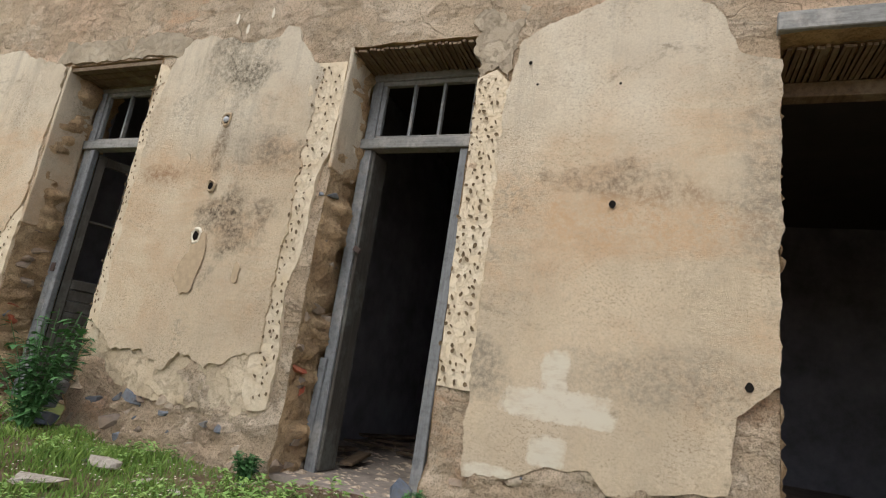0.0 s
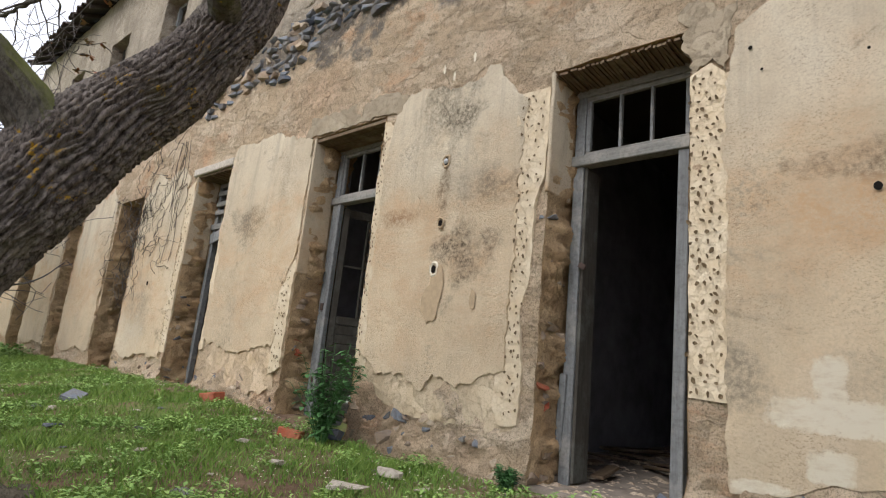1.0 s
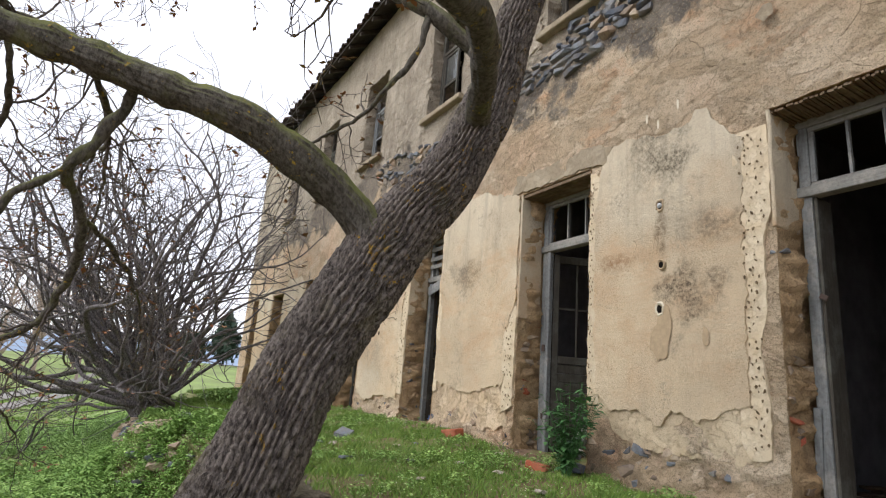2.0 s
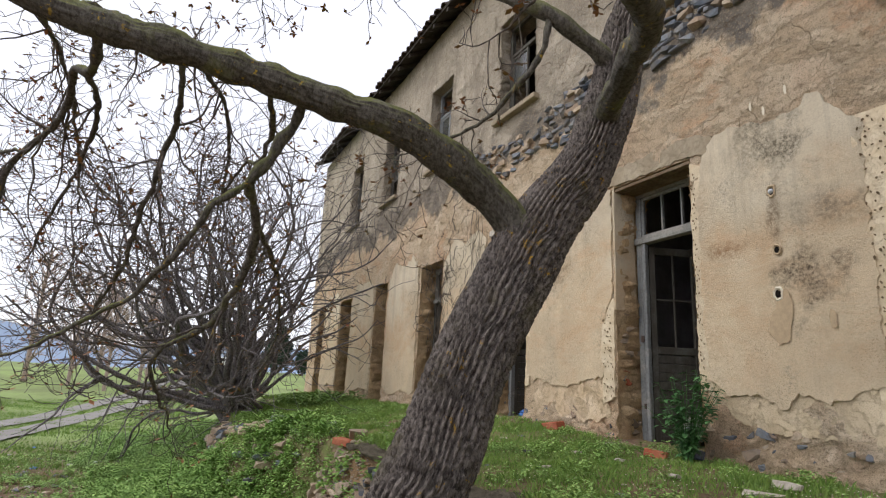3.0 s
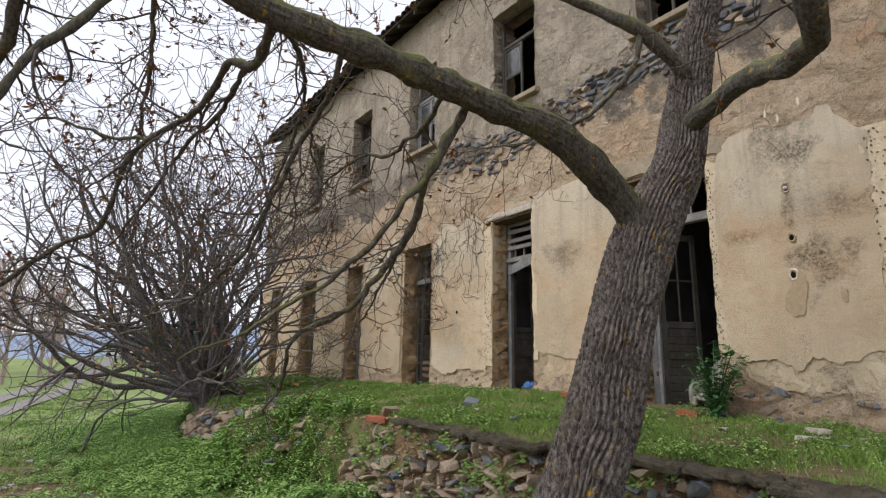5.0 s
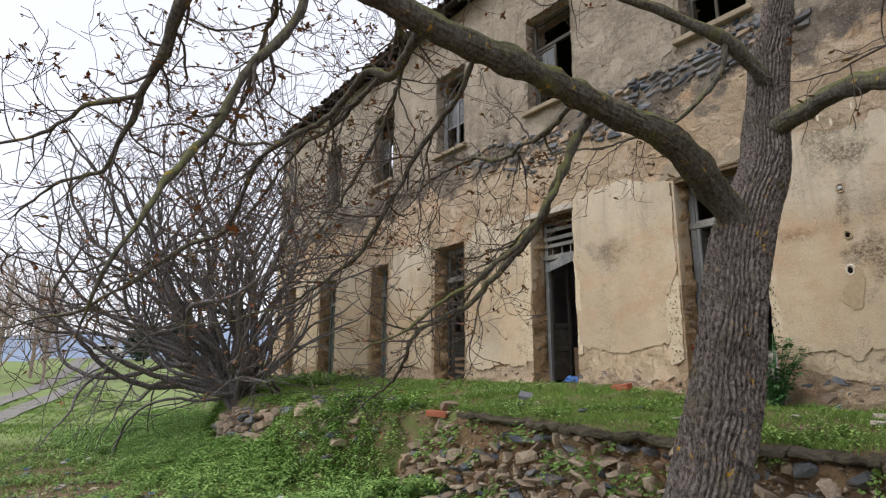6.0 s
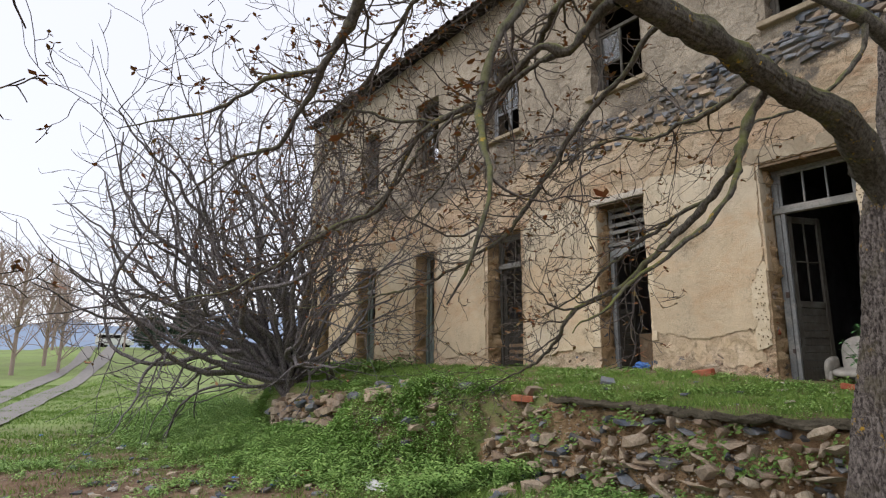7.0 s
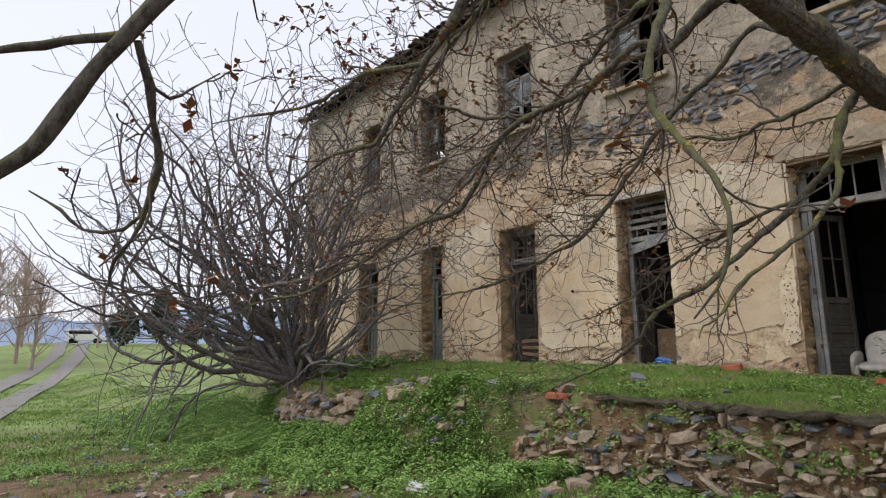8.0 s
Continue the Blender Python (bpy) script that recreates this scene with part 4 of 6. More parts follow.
bar("second_post", door_2, a + 0.115, a + 0.17, FRAME_Y - 0.012, FRAME_Y + 0.05, 0.72, 3.16, WOOD)
bar("latch_box", door_2, a + 0.07, a + 0.115, FRAME_Y - 0.02, FRAME_Y + 0.0, 1.95, 2.03, IRON, None, 0.004, "rusty latch box")
bar("latch_box", door_2, a + 0.08, a + 0.11, FRAME_Y - 0.015, FRAME_Y + 0.0, 1.18, 1.24, IRON, None, 0.004, "rusty latch box")
a, b, top = DOORS[2]
door_3, inv = door_set("door_3", "grey door frame boarded with slats over a sagging plank", a, b, top, 3.12, 0)
laths(door_3, a, b, top, True, WALL_Y, FRAME_Y, 6)
for z, h, tip in ((3.63, 0.075, 0.01), (3.47, 0.075, -0.01), (3.34, 0.07, 0.0)):
    bar("slat", door_3, a + 0.06, b - 0.05, FRAME_Y - 0.03, FRAME_Y - 0.008, z, z + h, WOOD_X, Euler((0, tip, 0)).to_matrix().to_4x4())
for x in (a + 0.2, a + 0.42, a + 0.62):
    bar("glazing_bar", door_3, x, x + 0.025, FRAME_Y + 0.012, FRAME_Y + 0.05, 3.2, 3.38, WOOD_X)
bar("sagging_plank", door_3, a + 0.08, b - 0.04, FRAME_Y - 0.05, FRAME_Y - 0.03, 2.98, 3.14, WOOD, Euler((0, -0.22, 0)).to_matrix().to_4x4(), label="grey plank hanging aslant")
make_leaf(door_3, inv, (a + 0.1, FRAME_Y + 0.06), 0.5, 0.95, 3.1, 86, WOOD_LEAF, False)
bar("plank_barrier", door_3, a + 0.2, b - 0.1, FRAME_Y + 0.5, FRAME_Y + 0.53, 0.95, 1.55, WOOD_RAW, label="bare brown board across the doorway")
lintel = part("stone_lintel", boxed(a - 0.12, b + 0.02, COAT - 0.015, WALL_Y + 0.2, top - 0.0, top + 0.11, bevel=0.012), WHITE_STONE, wall_south, "pale stone lintel")
specs = (("door_4", 3, 3.05, "dark doorway choked with dry branches and broken boards", WOOD_LEAF), ("door_5", 4, 3.0, "narrow faded green door standing half open", WOOD_GREEN), ("door_6", 5, 3.0, "weathered door frame in a crumbling opening", WOOD_GREEN), ("door_7", 6, 3.0, "weathered door frame at the far end", WOOD_LEAF))
for name, i, rail, label, wood in specs:
    a, b, top = DOORS[i]
    d, inv = door_set(name, label, a, b, top, rail, 2, 0.07, wood=wood)
    if i != 3:
        make_leaf(d, inv, (a + 0.1, FRAME_Y + 0.05), (b - a) * 0.5, 0.95, rail, 12 if i == 4 else 30, wood, False)
    else:
        make_leaf(d, inv, (a + 0.1, FRAME_Y + 0.05), 0.5, 0.95, rail, 60, WOOD_LEAF)
        for z, tip in ((1.2, 0.02), (1.34, -0.03), (1.05, 0.1)):
            bar("slat", d, a + 0.3, b - 0.06, FRAME_Y - 0.02, FRAME_Y + 0.0, z, z + 0.07, WOOD_RAW, Euler((0, tip, 0)).to_matrix().to_4x4())
# the wide gateway
a, b, top = DOORS[7]
gate = thing("door_8", "wide dark gateway under a bleached timber lintel", "gateway", kind="structure")
bar("lintel_beam", gate, a - 0.02, b + 0.2, COAT - 0.03, WALL_Y + 0.12, top, top + 0.12, WOOD_X, label="bleached timber lintel")
laths(gate, a, b, top, True, WALL_Y + 0.1, WALL_Y + THICK, 9)
bar("back_beam", gate, a, b, WALL_Y + 0.45, WALL_Y + THICK, top - 0.14, top - 0.04, WOOD_RAW)


def window_set(name, label, a, b, wood, casements):
    w = thing(name, label, "window", kind="structure")
    y0, y1 = WALL_Y + 0.2, WALL_Y + 0.27
    bar("window_sill", w, a - 0.1, b + 0.1, COAT - 0.09, WALL_Y + 0.1, SILL - 0.09, SILL, RENDER_GREY, None, 0.012, "worn projecting sill")
    for x in (a, b - 0.07):
        bar("window_frame", w, x, x + 0.07, y0, y1, SILL, HEAD, wood)
    for z in (SILL, SILL + 1.3, HEAD - 0.07):
        bar("window_frame", w, a + 0.07, b - 0.07, y0 + 0.003, y1, z, z + 0.07, wood)
    for k in range(casements):
        x0 = a + 0.07 + k * (b - a - 0.14) / 2
        x1 = x0 + (b - a - 0.14) / 2
        sash = bar("sash", w, x0, x0 + 0.045, y0 + 0.015, y1 - 0.01, SILL + 0.07, SILL + 1.3, wood)
        bar("sash", w, x1 - 0.045, x1, y0 + 0.015, y1 - 0.01, SILL + 0.07, SILL + 1.3, wood)
        for z in (SILL + 0.07, SILL + 0.66, SILL + 1.25):
            bar("glazing_bar", w, x0 + 0.045, x1 - 0.045, y0 + 0.02, y1 - 0.015, z, z + 0.045, wood, None, 0.003)
        bar("pane", w, x0 + 0.045, x1 - 0.045, y0 + 0.035, y0 + 0.038, SILL + 0.7, SILL + 1.25, GLASS, None, 0, wear=0)
    return w


WOOD_PALE = wood_material("pale_window_paint", lin(142, 146, 148), lin(116, 118, 118), lin(156, 154, 146))
for i, (n, wood) in enumerate(((0, WOOD_LEAF), (1, WOOD_LEAF), (1, WOOD_LEAF), (2, WOOD_PALE), (1, WOOD_LEAF), (1, WOOD_LEAF), (0, WOOD_LEAF))):
    a, b = WINDOWS[i]
    window_set("window_%d" % (i + 1), "tall weathered window, %s" % ("casements gone" if n == 0 else "one casement left" if n == 1 else "pale casements with broken panes"), a, b, wood, n)


# ---- things in the doorways ----
def seat_shell():
    """A discarded white moulded chair lying in the second doorway."""
    ob = thing("moulded_chair", "discarded dirty white moulded plastic chair in a doorway", "chair", (-4.5, 1.0, 0.74))
    ob.scale = (1.15, 1.15, 1.3)
    for name, c, s, t in (("backrest", (0.12, 0.12, 0.3), (0.26, 0.04, 0.24), -0.25), ("seat", (0.06, -0.04, 0.14), (0.28, 0.2, 0.04), 0.1), ("armrest", (-0.2, -0.06, 0.18), (0.045, 0.18, 0.12), 0.2), ("leg", (-0.18, -0.18, 0.07), (0.03, 0.03, 0.09), 0.1)):
        bm = bmesh.new()
        bmesh.ops.create_uvsphere(bm, u_segments=20, v_segments=12, radius=1)
        for v in bm.verts:
            v.co = Vector([math.copysign(abs(q) ** 0.6, q) for q in v.co])
            v.co = Vector((v.co.x * s[0], v.co.y * s[1] + 0.25 * v.co.x ** 2 * s[1], v.co.z * s[2]))
        bmesh.ops.transform(bm, matrix=Matrix.Translation(c) @ Euler((t, t * 0.4, 0)).to_matrix().to_4x4(), verts=bm.verts)
        for f in bm.faces:
            f.smooth = True
        part(name, bm, DIRTY_WHITE, ob)


seat_shell()


def crumple(name, label, category, at, size, material, seed):
    bm = bmesh.new()
    bmesh.ops.create_icosphere(bm, subdivisions=3, radius=1)
    for v in bm.verts:
        n = noise.noise(v.co * 2.3 + Vector((seed, 0, 0))) + 0.6 * noise.noise(v.co * 5 + Vector((0, seed, 0)))
        v.co *= 0.8 + 0.5 * n
        v.co = Vector((v.co.x * size[0], v.co.y * size[1], max(-0.3, v.co.z) * size[2]))
    ob = part(name, bm, material, None)
    ob.location = at
    return tagged(ob, label, category)


crumple("plastic_bag", "crumpled blue plastic bag on the door sill", "bag", (-7.4, 0.42, 0.97), (0.16, 0.1, 0.09), BLUE, 3.0)


def room_debris():
    """Broken boards and rubble on the floors inside."""
    rng = random.Random(12)
    for i in range(64):
        x = rng.choice([rng.uniform(-2.6, -0.1), rng.uniform(-2.6, -0.1), rng.uniform(0.5, 3.5), rng.uniform(-5.6, -3.2), rng.uniform(-8.5, -6.3)])
        y, l = rng.uniform(0.75, 4.5), rng.uniform(0.3, 1.1)
        bm = boxed(-l / 2, l / 2, -0.05, 0.05, -0.012, 0.012, bevel=0.004)
        ob = part("broken_board", bm, WOOD_RAW, None)
        ob.matrix_world = pose(x, y, 0.76 + rng.uniform(0, 0.05), rng.uniform(-12, 12), rng.uniform(-8, 8), rng.uniform(0, 180))
        tagged(ob, "broken brown board lying on the littered floor", "board", "boards on the floor")
    heap = thing("rubble_heap", "pale rubble littering the dark room floor", "rubble", (-1.5, 2, 0.74), kind="stuff")
    v, f = [], []
    for i in range(2200):
        x, y = rng.choice([rng.uniform(-2.8, 0.1), rng.uniform(-2.8, 0.1), rng.uniform(0.4, 3.5), rng.uniform(-5.8, -3)]), 0.2 + rng.random() ** 1.4 * 4.5
        s = 0.008 + 0.035 * rng.random() ** 2
        n = len(v)
        for p in ((-1, -0.6, 0), (1, -0.7, 0), (0.8, 0.8, 0), (-0.7, 0.9, 0), (rng.uniform(-0.5, 0.5), rng.uniform(-0.4, 0.4), 0.4)):
            v.append((x + p[0] * s * rng.uniform(0.6, 1.3), y + p[1] * s, 0.74 + p[2] * s))
        f += [(n, n + 1, n + 4), (n + 1, n + 2, n + 4), (n + 2, n + 3, n + 4), (n + 3, n, n + 4)]
    piece("rubble", v, f, FIELD, heap).matrix_parent_inverse = heap.matrix_basis.inverted()
    crate = thing("old_cabinet", "broken pale wooden cabinet standing in the dark room", "cabinet", (-2.2, 3.6, 0.74))
    for n, q in (("side", (0, 0.03, 0, 0.4, 0, 0.8)), ("side", (0.5, 0.53, 0, 0.4, 0, 0.8)), ("shelf", (0.03, 0.5, 0, 0.4, 0.4, 0.43)), ("top", (-0.02, 0.55, -0.02, 0.42, 0.8, 0.83))):
        part(n, boxed(*q), WOOD_LEAF, crate)


room_debris()


# ---- the walnut tree ----
def furrowed(path, a):
    """Braided bark: long flat ridges between two slanting families of furrows."""
    out = np.zeros((len(path), len(a)))
    run = np.concatenate([[0], np.cumsum(np.linalg.norm(np.diff(path[:, :3], axis=0), axis=1))])

    def groove(v, wide):
        return max(0.0, 1 - abs(math.sin(v)) / wide)

    for i, s in enumerate(run):
        r = path[i, 3]
        for j, t in enumerate(a):
            c, d = math.cos(t) * r, math.sin(t) * r
            w = 2.6 * noise.noise((c * 6, d * 6, s * 2.8)) + 1.0 * noise.noise((c * 20, d * 20, s * 7))
            p = noise.noise((c * 11 + 5, d * 11, s * 4.5))
            left, right = groove(t * 19 + s * 4.0 + w, 0.55 + 0.3 * p), groove(t * 19 - s * 4.0 + 1.2 * w + 2, 0.55 - 0.3 * p)
            cut = max(left * min(1, 0.75 + 1.6 * p), right * min(1, 0.75 - 1.6 * p))
            plate = max(0.0, 1 - abs(noise.noise((c * 10, d * 10, s * 22.0))) * 6)
            out[i, j] = (0.014 - 0.038 * max(0.0, cut) ** 0.6 - 0.02 * plate) * min(1, r / 0.16) + 0.004 * noise.noise((c * 70, d * 70, s * 34)) + 0.03 * r / 0.2 * noise.noise((c * 4, d * 4, s * 1.6))
    return out


def gentle(path, a):
    """Shallow, broken bark relief on a bough."""
    run = np.concatenate([[0], np.cumsum(np.linalg.norm(np.diff(path[:, :3], axis=0), axis=1))])
    out = np.zeros((len(path), len(a)))
    for i, s in enumerate(run):
        r = path[i, 3]
        for j, t in enumerate(a):
            c, d = math.cos(t) * r, math.sin(t) * r
            n = noise.noise((c * 34, d * 34, s * 5)) + 0.5 * noise.noise((c * 70, d * 70, s * 16))
            out[i, j] = r * (0.06 * n - 0.08 * (1 - min(1, abs(n) * 3)) + 0.15 * noise.noise((c * 7, d * 7, s * 3)))
    return out


def grow(tubes, rng, start, way, r, length, level, rules, ends):
    """A branch with its side branches; ends gathers the tips."""
    n = max(4, int(length / rules["step"]))
    p, d = np.array(start, float), np.array(way, float)
    d /= np.linalg.norm(d)
    path = [(*p, r)]
    wander = rules["wander"]
    for i in range(n):
        t = (i + 1) / n
        d = d + np.array([rng.gauss(0, wander) for _ in range(3)])
        d[2] += rules["lift"][0] * (1 - t) + rules["lift"][1] * t
        d /= np.linalg.norm(d)
        p = p + d * length / n
        path.append((*p, max(rules["thin"], r * (1 - 0.8 * t))))
        if level > 0 and t > rules["bare"] and rng.random() < rules["fork"]:
            side = np.cross(d, [rng.gauss(0, 1) for _ in range(3)])
            side /= np.linalg.norm(side) + 1e-9
            sd = d * rng.uniform(0.3, 0.9) + side * rng.uniform(0.6, 1.0)
            grow(tubes, rng, p, sd, max(rules["thin"], path[-1][3] * rng.uniform(0.5, 0.75)), length * rng.uniform(0.3, 0.6) * (1.15 - 0.5 * t), level - 1, rules, ends)
    ends.append((p, d))
    tubes.add(path, 7 if r > 0.03 else 5 if r > 0.012 else 4)


TRUNK = [(-2.9, -4.15, -0.55, 0.34), (-2.9, -3.95, -0.2, 0.28), (-2.9, -3.42, 0.7, 0.24), (-2.88, -3.12, 1.46, 0.23), (-2.92, -2.72, 2.19, 0.222), (-2.88, -2.28, 2.84, 0.195), (-2.9, -1.99, 3.42, 0.185), (-2.88, -1.84, 4.05, 0.16), (-2.8, -1.68, 4.65, 0.13), (-2.8, -1.5, 5.6, 0.09), (-2.9, -1.4, 6.8, 0.04)]
walnut_tree = thing("walnut_tree", "leaning bare walnut tree with furrowed bark before the house", "tree", (-2.9, -4.0, -0.25))
inv = walnut_tree.matrix_basis.inverted()
rng = random.Random(4)
tube = Tubes()
tube.add(smooth_path(TRUNK, 0.016), 230, furrowed)
tube.into("trunk", BARK, walnut_tree).matrix_parent_inverse = inv
twigs, tips = Tubes(), []
RULES = dict(step=0.065, wander=0.21, lift=(-0.06, 0.12), thin=0.0026, bare=0.08, fork=0.4)


def limb(points, first=0.15, chance=0.55, reach=(0.3, 1.1), sides=12, relief=None, amp=0.03, level=2):
    """One bough through (x, y, z, r) points with side twigs from the share first of its length on."""
    path = smooth_path(points, 0.05)
    path[:, :3] += np.array([[amp * noise.noise((q[0] * 4, q[1] * 4, q[2] * 4 + s)) + (0.3 if relief else 0.6) * amp * noise.noise((q[0] * 13, q[1] * 13, q[2] * 13 + s)) for s in (0, 9, 18)] for q in path])
    path[:, 3] *= np.array([(0.9 if relief else 0.8) * (1 + (0.14 if relief else 0.4) * noise.noise((q[0] * 9, q[1] * 9, q[2] * 9)) + 0.25 * noise.noise((q[0] * 23, q[1] * 23, q[2] * 23))) for q in path])
    if relief:
        path = smooth_path(path[::2].tolist(), 0.03)
    bough = Tubes()
    bough.add(path, sides, relief)
    bough.into("limb", LIMB, walnut_tree).matrix_parent_inverse = inv
    n = len(path)
    every = 4 if relief else 2
    for i in range(int(n * first) + 1, n, every):
        if rng.random() < min(1.0, chance * 1.25):
            d = path[min(i + 1, n - 1), :3] - path[i - 1, :3]
            d /= np.linalg.norm(d)
            side = np.cross(d, [rng.gauss(0, 1) for _ in range(3)])
            side /= np.linalg.norm(side)
            way = d * 0.6 + side * 0.8 + np.array((-0.25, 0.1, 0.0))
            grow(twigs, rng, path[i, :3], way, min(0.011, path[i, 3] * 0.5), rng.uniform(*reach), level, RULES, tips)


# the great bough, reaching over and ending low beside the path
limb([(-2.88, -2.72, 2.2, 0.155), (-2.94, -2.97, 2.5, 0.138), (-2.95, -3.6, 2.84, 0.12), (-3.12, -4.22, 3.0, 0.11), (-3.2, -4.9, 3.1, 0.104), (-3.32, -5.5, 3.2, 0.097), (-3.48, -6.2, 3.45, 0.085),
      (-3.55, -6.9, 3.62, 0.062), (-3.56, -7.6, 3.36, 0.042), (-3.62, -8.2, 2.72, 0.032), (-3.67, -8.45, 2.32, 0.029), (-3.75, -8.6, 2.06, 0.027), (-3.82, -8.73, 1.84, 0.024), (-3.86, -8.81, 1.67, 0.021), (-3.88, -8.95, 1.5, 0.016)], 0.42, 0.3, (0.3, 0.8), 90, gentle, 0.012)
limb([(-3.78, -8.64, 1.99, 0.018), (-3.81, -8.73, 1.96, 0.016), (-3.84, -8.81, 1.93, 0.014), (-3.88, -8.95, 1.87, 0.011)], 0.9, 0.2, (0.1, 0.3), 14, None, 0.01)
limb([(-3.78, -8.62, 1.98, 0.016), (-3.84, -8.57, 1.9, 0.014), (-3.89, -8.54, 1.82, 0.0135), (-3.94, -8.51, 1.71, 0.013), (-4.01, -8.51, 1.61, 0.011), (-4.07, -8.53, 1.51, 0.009), (-4.13, -8.56, 1.45, 0.008), (-4.18, -8.56, 1.37, 0.005)], 0.1, 0.3, (0.15, 0.4), 12, None, 0.01)
limb([(-4.0, -8.5, 1.62, 0.008), (-4.1, -8.55, 1.54, 0.0075), (-4.17, -8.64, 1.54, 0.007), (-4.21, -8.7, 1.6, 0.006), (-4.26, -8.78, 1.66, 0.003)], 0.2, 0.5, (0.1, 0.3), 8, None, 0.01)
# boughs from the upper trunk
limb([(-2.8, -2.12, 3.25, 0.1), (-2.2, -2.5, 3.27, 0.09), (-1.65, -2.9, 3.08, 0.082), (-1.42, -3.28, 3.0, 0.084), (-1.34, -3.52, 3.2, 0.076), (-1.28, -3.7, 3.9, 0.06), (-1.2, -3.9, 4.8, 0.036), (-1.1, -4.2, 5.8, 0.015)], 0.3, 0.5, (0.4, 1.2), 60, gentle)
limb([(-2.86, -1.95, 3.75, 0.075), (-2.95, -2.45, 4.05, 0.066), (-3.3, -2.95, 4.38, 0.054), (-3.9, -3.7, 4.8, 0.036), (-4.6, -4.6, 5.2, 0.015)], 0.5, 0.6, (0.5, 1.5), 40, gentle)
limb([(-2.97, -2.5, 4.06, 0.034), (-3.05, -2.55, 3.75, 0.03), (-3.3, -2.7, 3.45, 0.022), (-3.9, -2.9, 3.3, 0.015), (-4.6, -3.1, 3.35, 0.006)], 0.3, 0.6)
# the long lichened branch that droops to the terrace edge, with its two forks
limb([(-3.16, -4.22, 2.98, 0.05), (-3.29, -4.25, 2.85, 0.046), (-3.32, -4.33, 2.63, 0.044), (-3.35, -4.44, 2.44, 0.042), (-3.53, -4.36, 2.3, 0.036), (-3.75, -4.34, 2.12, 0.033), (-3.97, -4.34, 1.98, 0.03), (-4.17, -4.41, 1.77, 0.028),
      (-4.38, -4.54, 1.6, 0.025), (-4.55, -4.78, 1.45, 0.022), (-4.72, -4.78, 1.22, 0.018), (-5.0, -4.7, 1.08, 0.014), (-5.5, -4.6, 0.9, 0.01), (-6.0, -4.6, 0.72, 0.007), (-6.5, -4.75, 0.6, 0.004)], 0.35, 0.5, (0.25, 0.9))
limb([(-3.32, -4.43, 2.48, 0.026), (-3.27, -4.62, 2.24, 0.024), (-3.36, -4.73, 2.05, 0.022), (-3.48, -4.84, 1.88, 0.02), (-3.64, -4.98, 1.71, 0.018), (-3.72, -5.18, 1.56, 0.015), (-3.76, -5.34, 1.46, 0.012), (-3.75, -5.54, 1.35, 0.009), (-3.74, -5.75, 1.25, 0.005)], 0.4, 0.35, (0.15, 0.5))
limb([(-3.6, -4.35, 2.25, 0.022), (-3.95, -4.2, 2.2, 0.019), (-4.5, -4.0, 2.05, 0.016), (-5.1, -3.85, 1.8, 0.013), (-5.7, -3.8, 1.55, 0.009), (-6.2, -3.8, 1.45, 0.005)], 0.1, 0.7, (0.3, 0.9))
# the kinked branch and its forks
limb([(-3.42, -5.55, 3.26, 0.055), (-3.6, -5.43, 3.38, 0.048), (-3.78, -5.42, 3.28, 0.044), (-3.93, -5.45, 3.18, 0.04), (-4.09, -5.56, 3.23, 0.034), (-4.32, -5.61, 3.11, 0.031), (-4.56, -5.7, 2.96, 0.028), (-4.85, -5.9, 2.85, 0.026), (-5.04, -6.02, 2.64, 0.026),
      (-5.32, -6.09, 2.24, 0.026), (-5.56, -6.3, 2.12, 0.024), (-5.78, -6.52, 1.94, 0.022), (-5.97, -6.72, 1.77, 0.018), (-6.15, -6.95, 1.61, 0.014), (-6.29, -7.2, 1.54, 0.01), (-6.42, -7.41, 1.45, 0.005)], 0.25, 0.7, (0.3, 1.1), amp=0.02)
limb([(-4.85, -5.9, 2.85, 0.018), (-5.09, -6.1, 2.88, 0.016), (-5.23, -6.26, 2.96, 0.014), (-5.4, -6.45, 3.05, 0.011), (-5.7, -6.75, 3.05, 0.005)], 0.1, 0.7, (0.3, 1.0))
limb([(-3.93, -5.45, 3.18, 0.026), (-4.35, -5.45, 3.2, 0.024), (-4.74, -5.47, 3.1, 0.022), (-5.3, -5.6, 2.95, 0.018), (-5.6, -5.79, 2.55, 0.014), (-6.0, -5.92, 2.3, 0.01), (-6.5, -6.1, 2.2, 0.005)], 0.15, 0.7, (0.3, 1.0))
# the branch that forks beyond it
limb([(-3.54, -6.8, 3.58, 0.05), (-4.1, -6.72, 3.68, 0.046), (-4.49, -6.75, 3.32, 0.043), (-4.68, -6.8, 3.08, 0.04), (-4.8, -6.85, 2.94, 0.034), (-4.92, -6.87, 2.81, 0.024), (-5.04, -6.93, 2.66, 0.02), (-5.17, -6.98, 2.49, 0.017), (-5.32, -7.23, 2.38, 0.013), (-5.49, -7.45, 2.13, 0.006)], 0.3, 0.75, (0.3, 1.1), amp=0.02)
limb([(-4.8, -6.85, 2.94, 0.024), (-4.95, -7.02, 2.9, 0.021), (-5.04, -7.13, 2.88, 0.019), (-5.16, -7.23, 2.8, 0.017), (-5.28, -7.35, 2.71, 0.014), (-5.42, -7.57, 2.62, 0.01), (-5.54, -7.87, 2.52, 0.005)], 0.1, 0.75, (0.3, 1.0), amp=0.02)
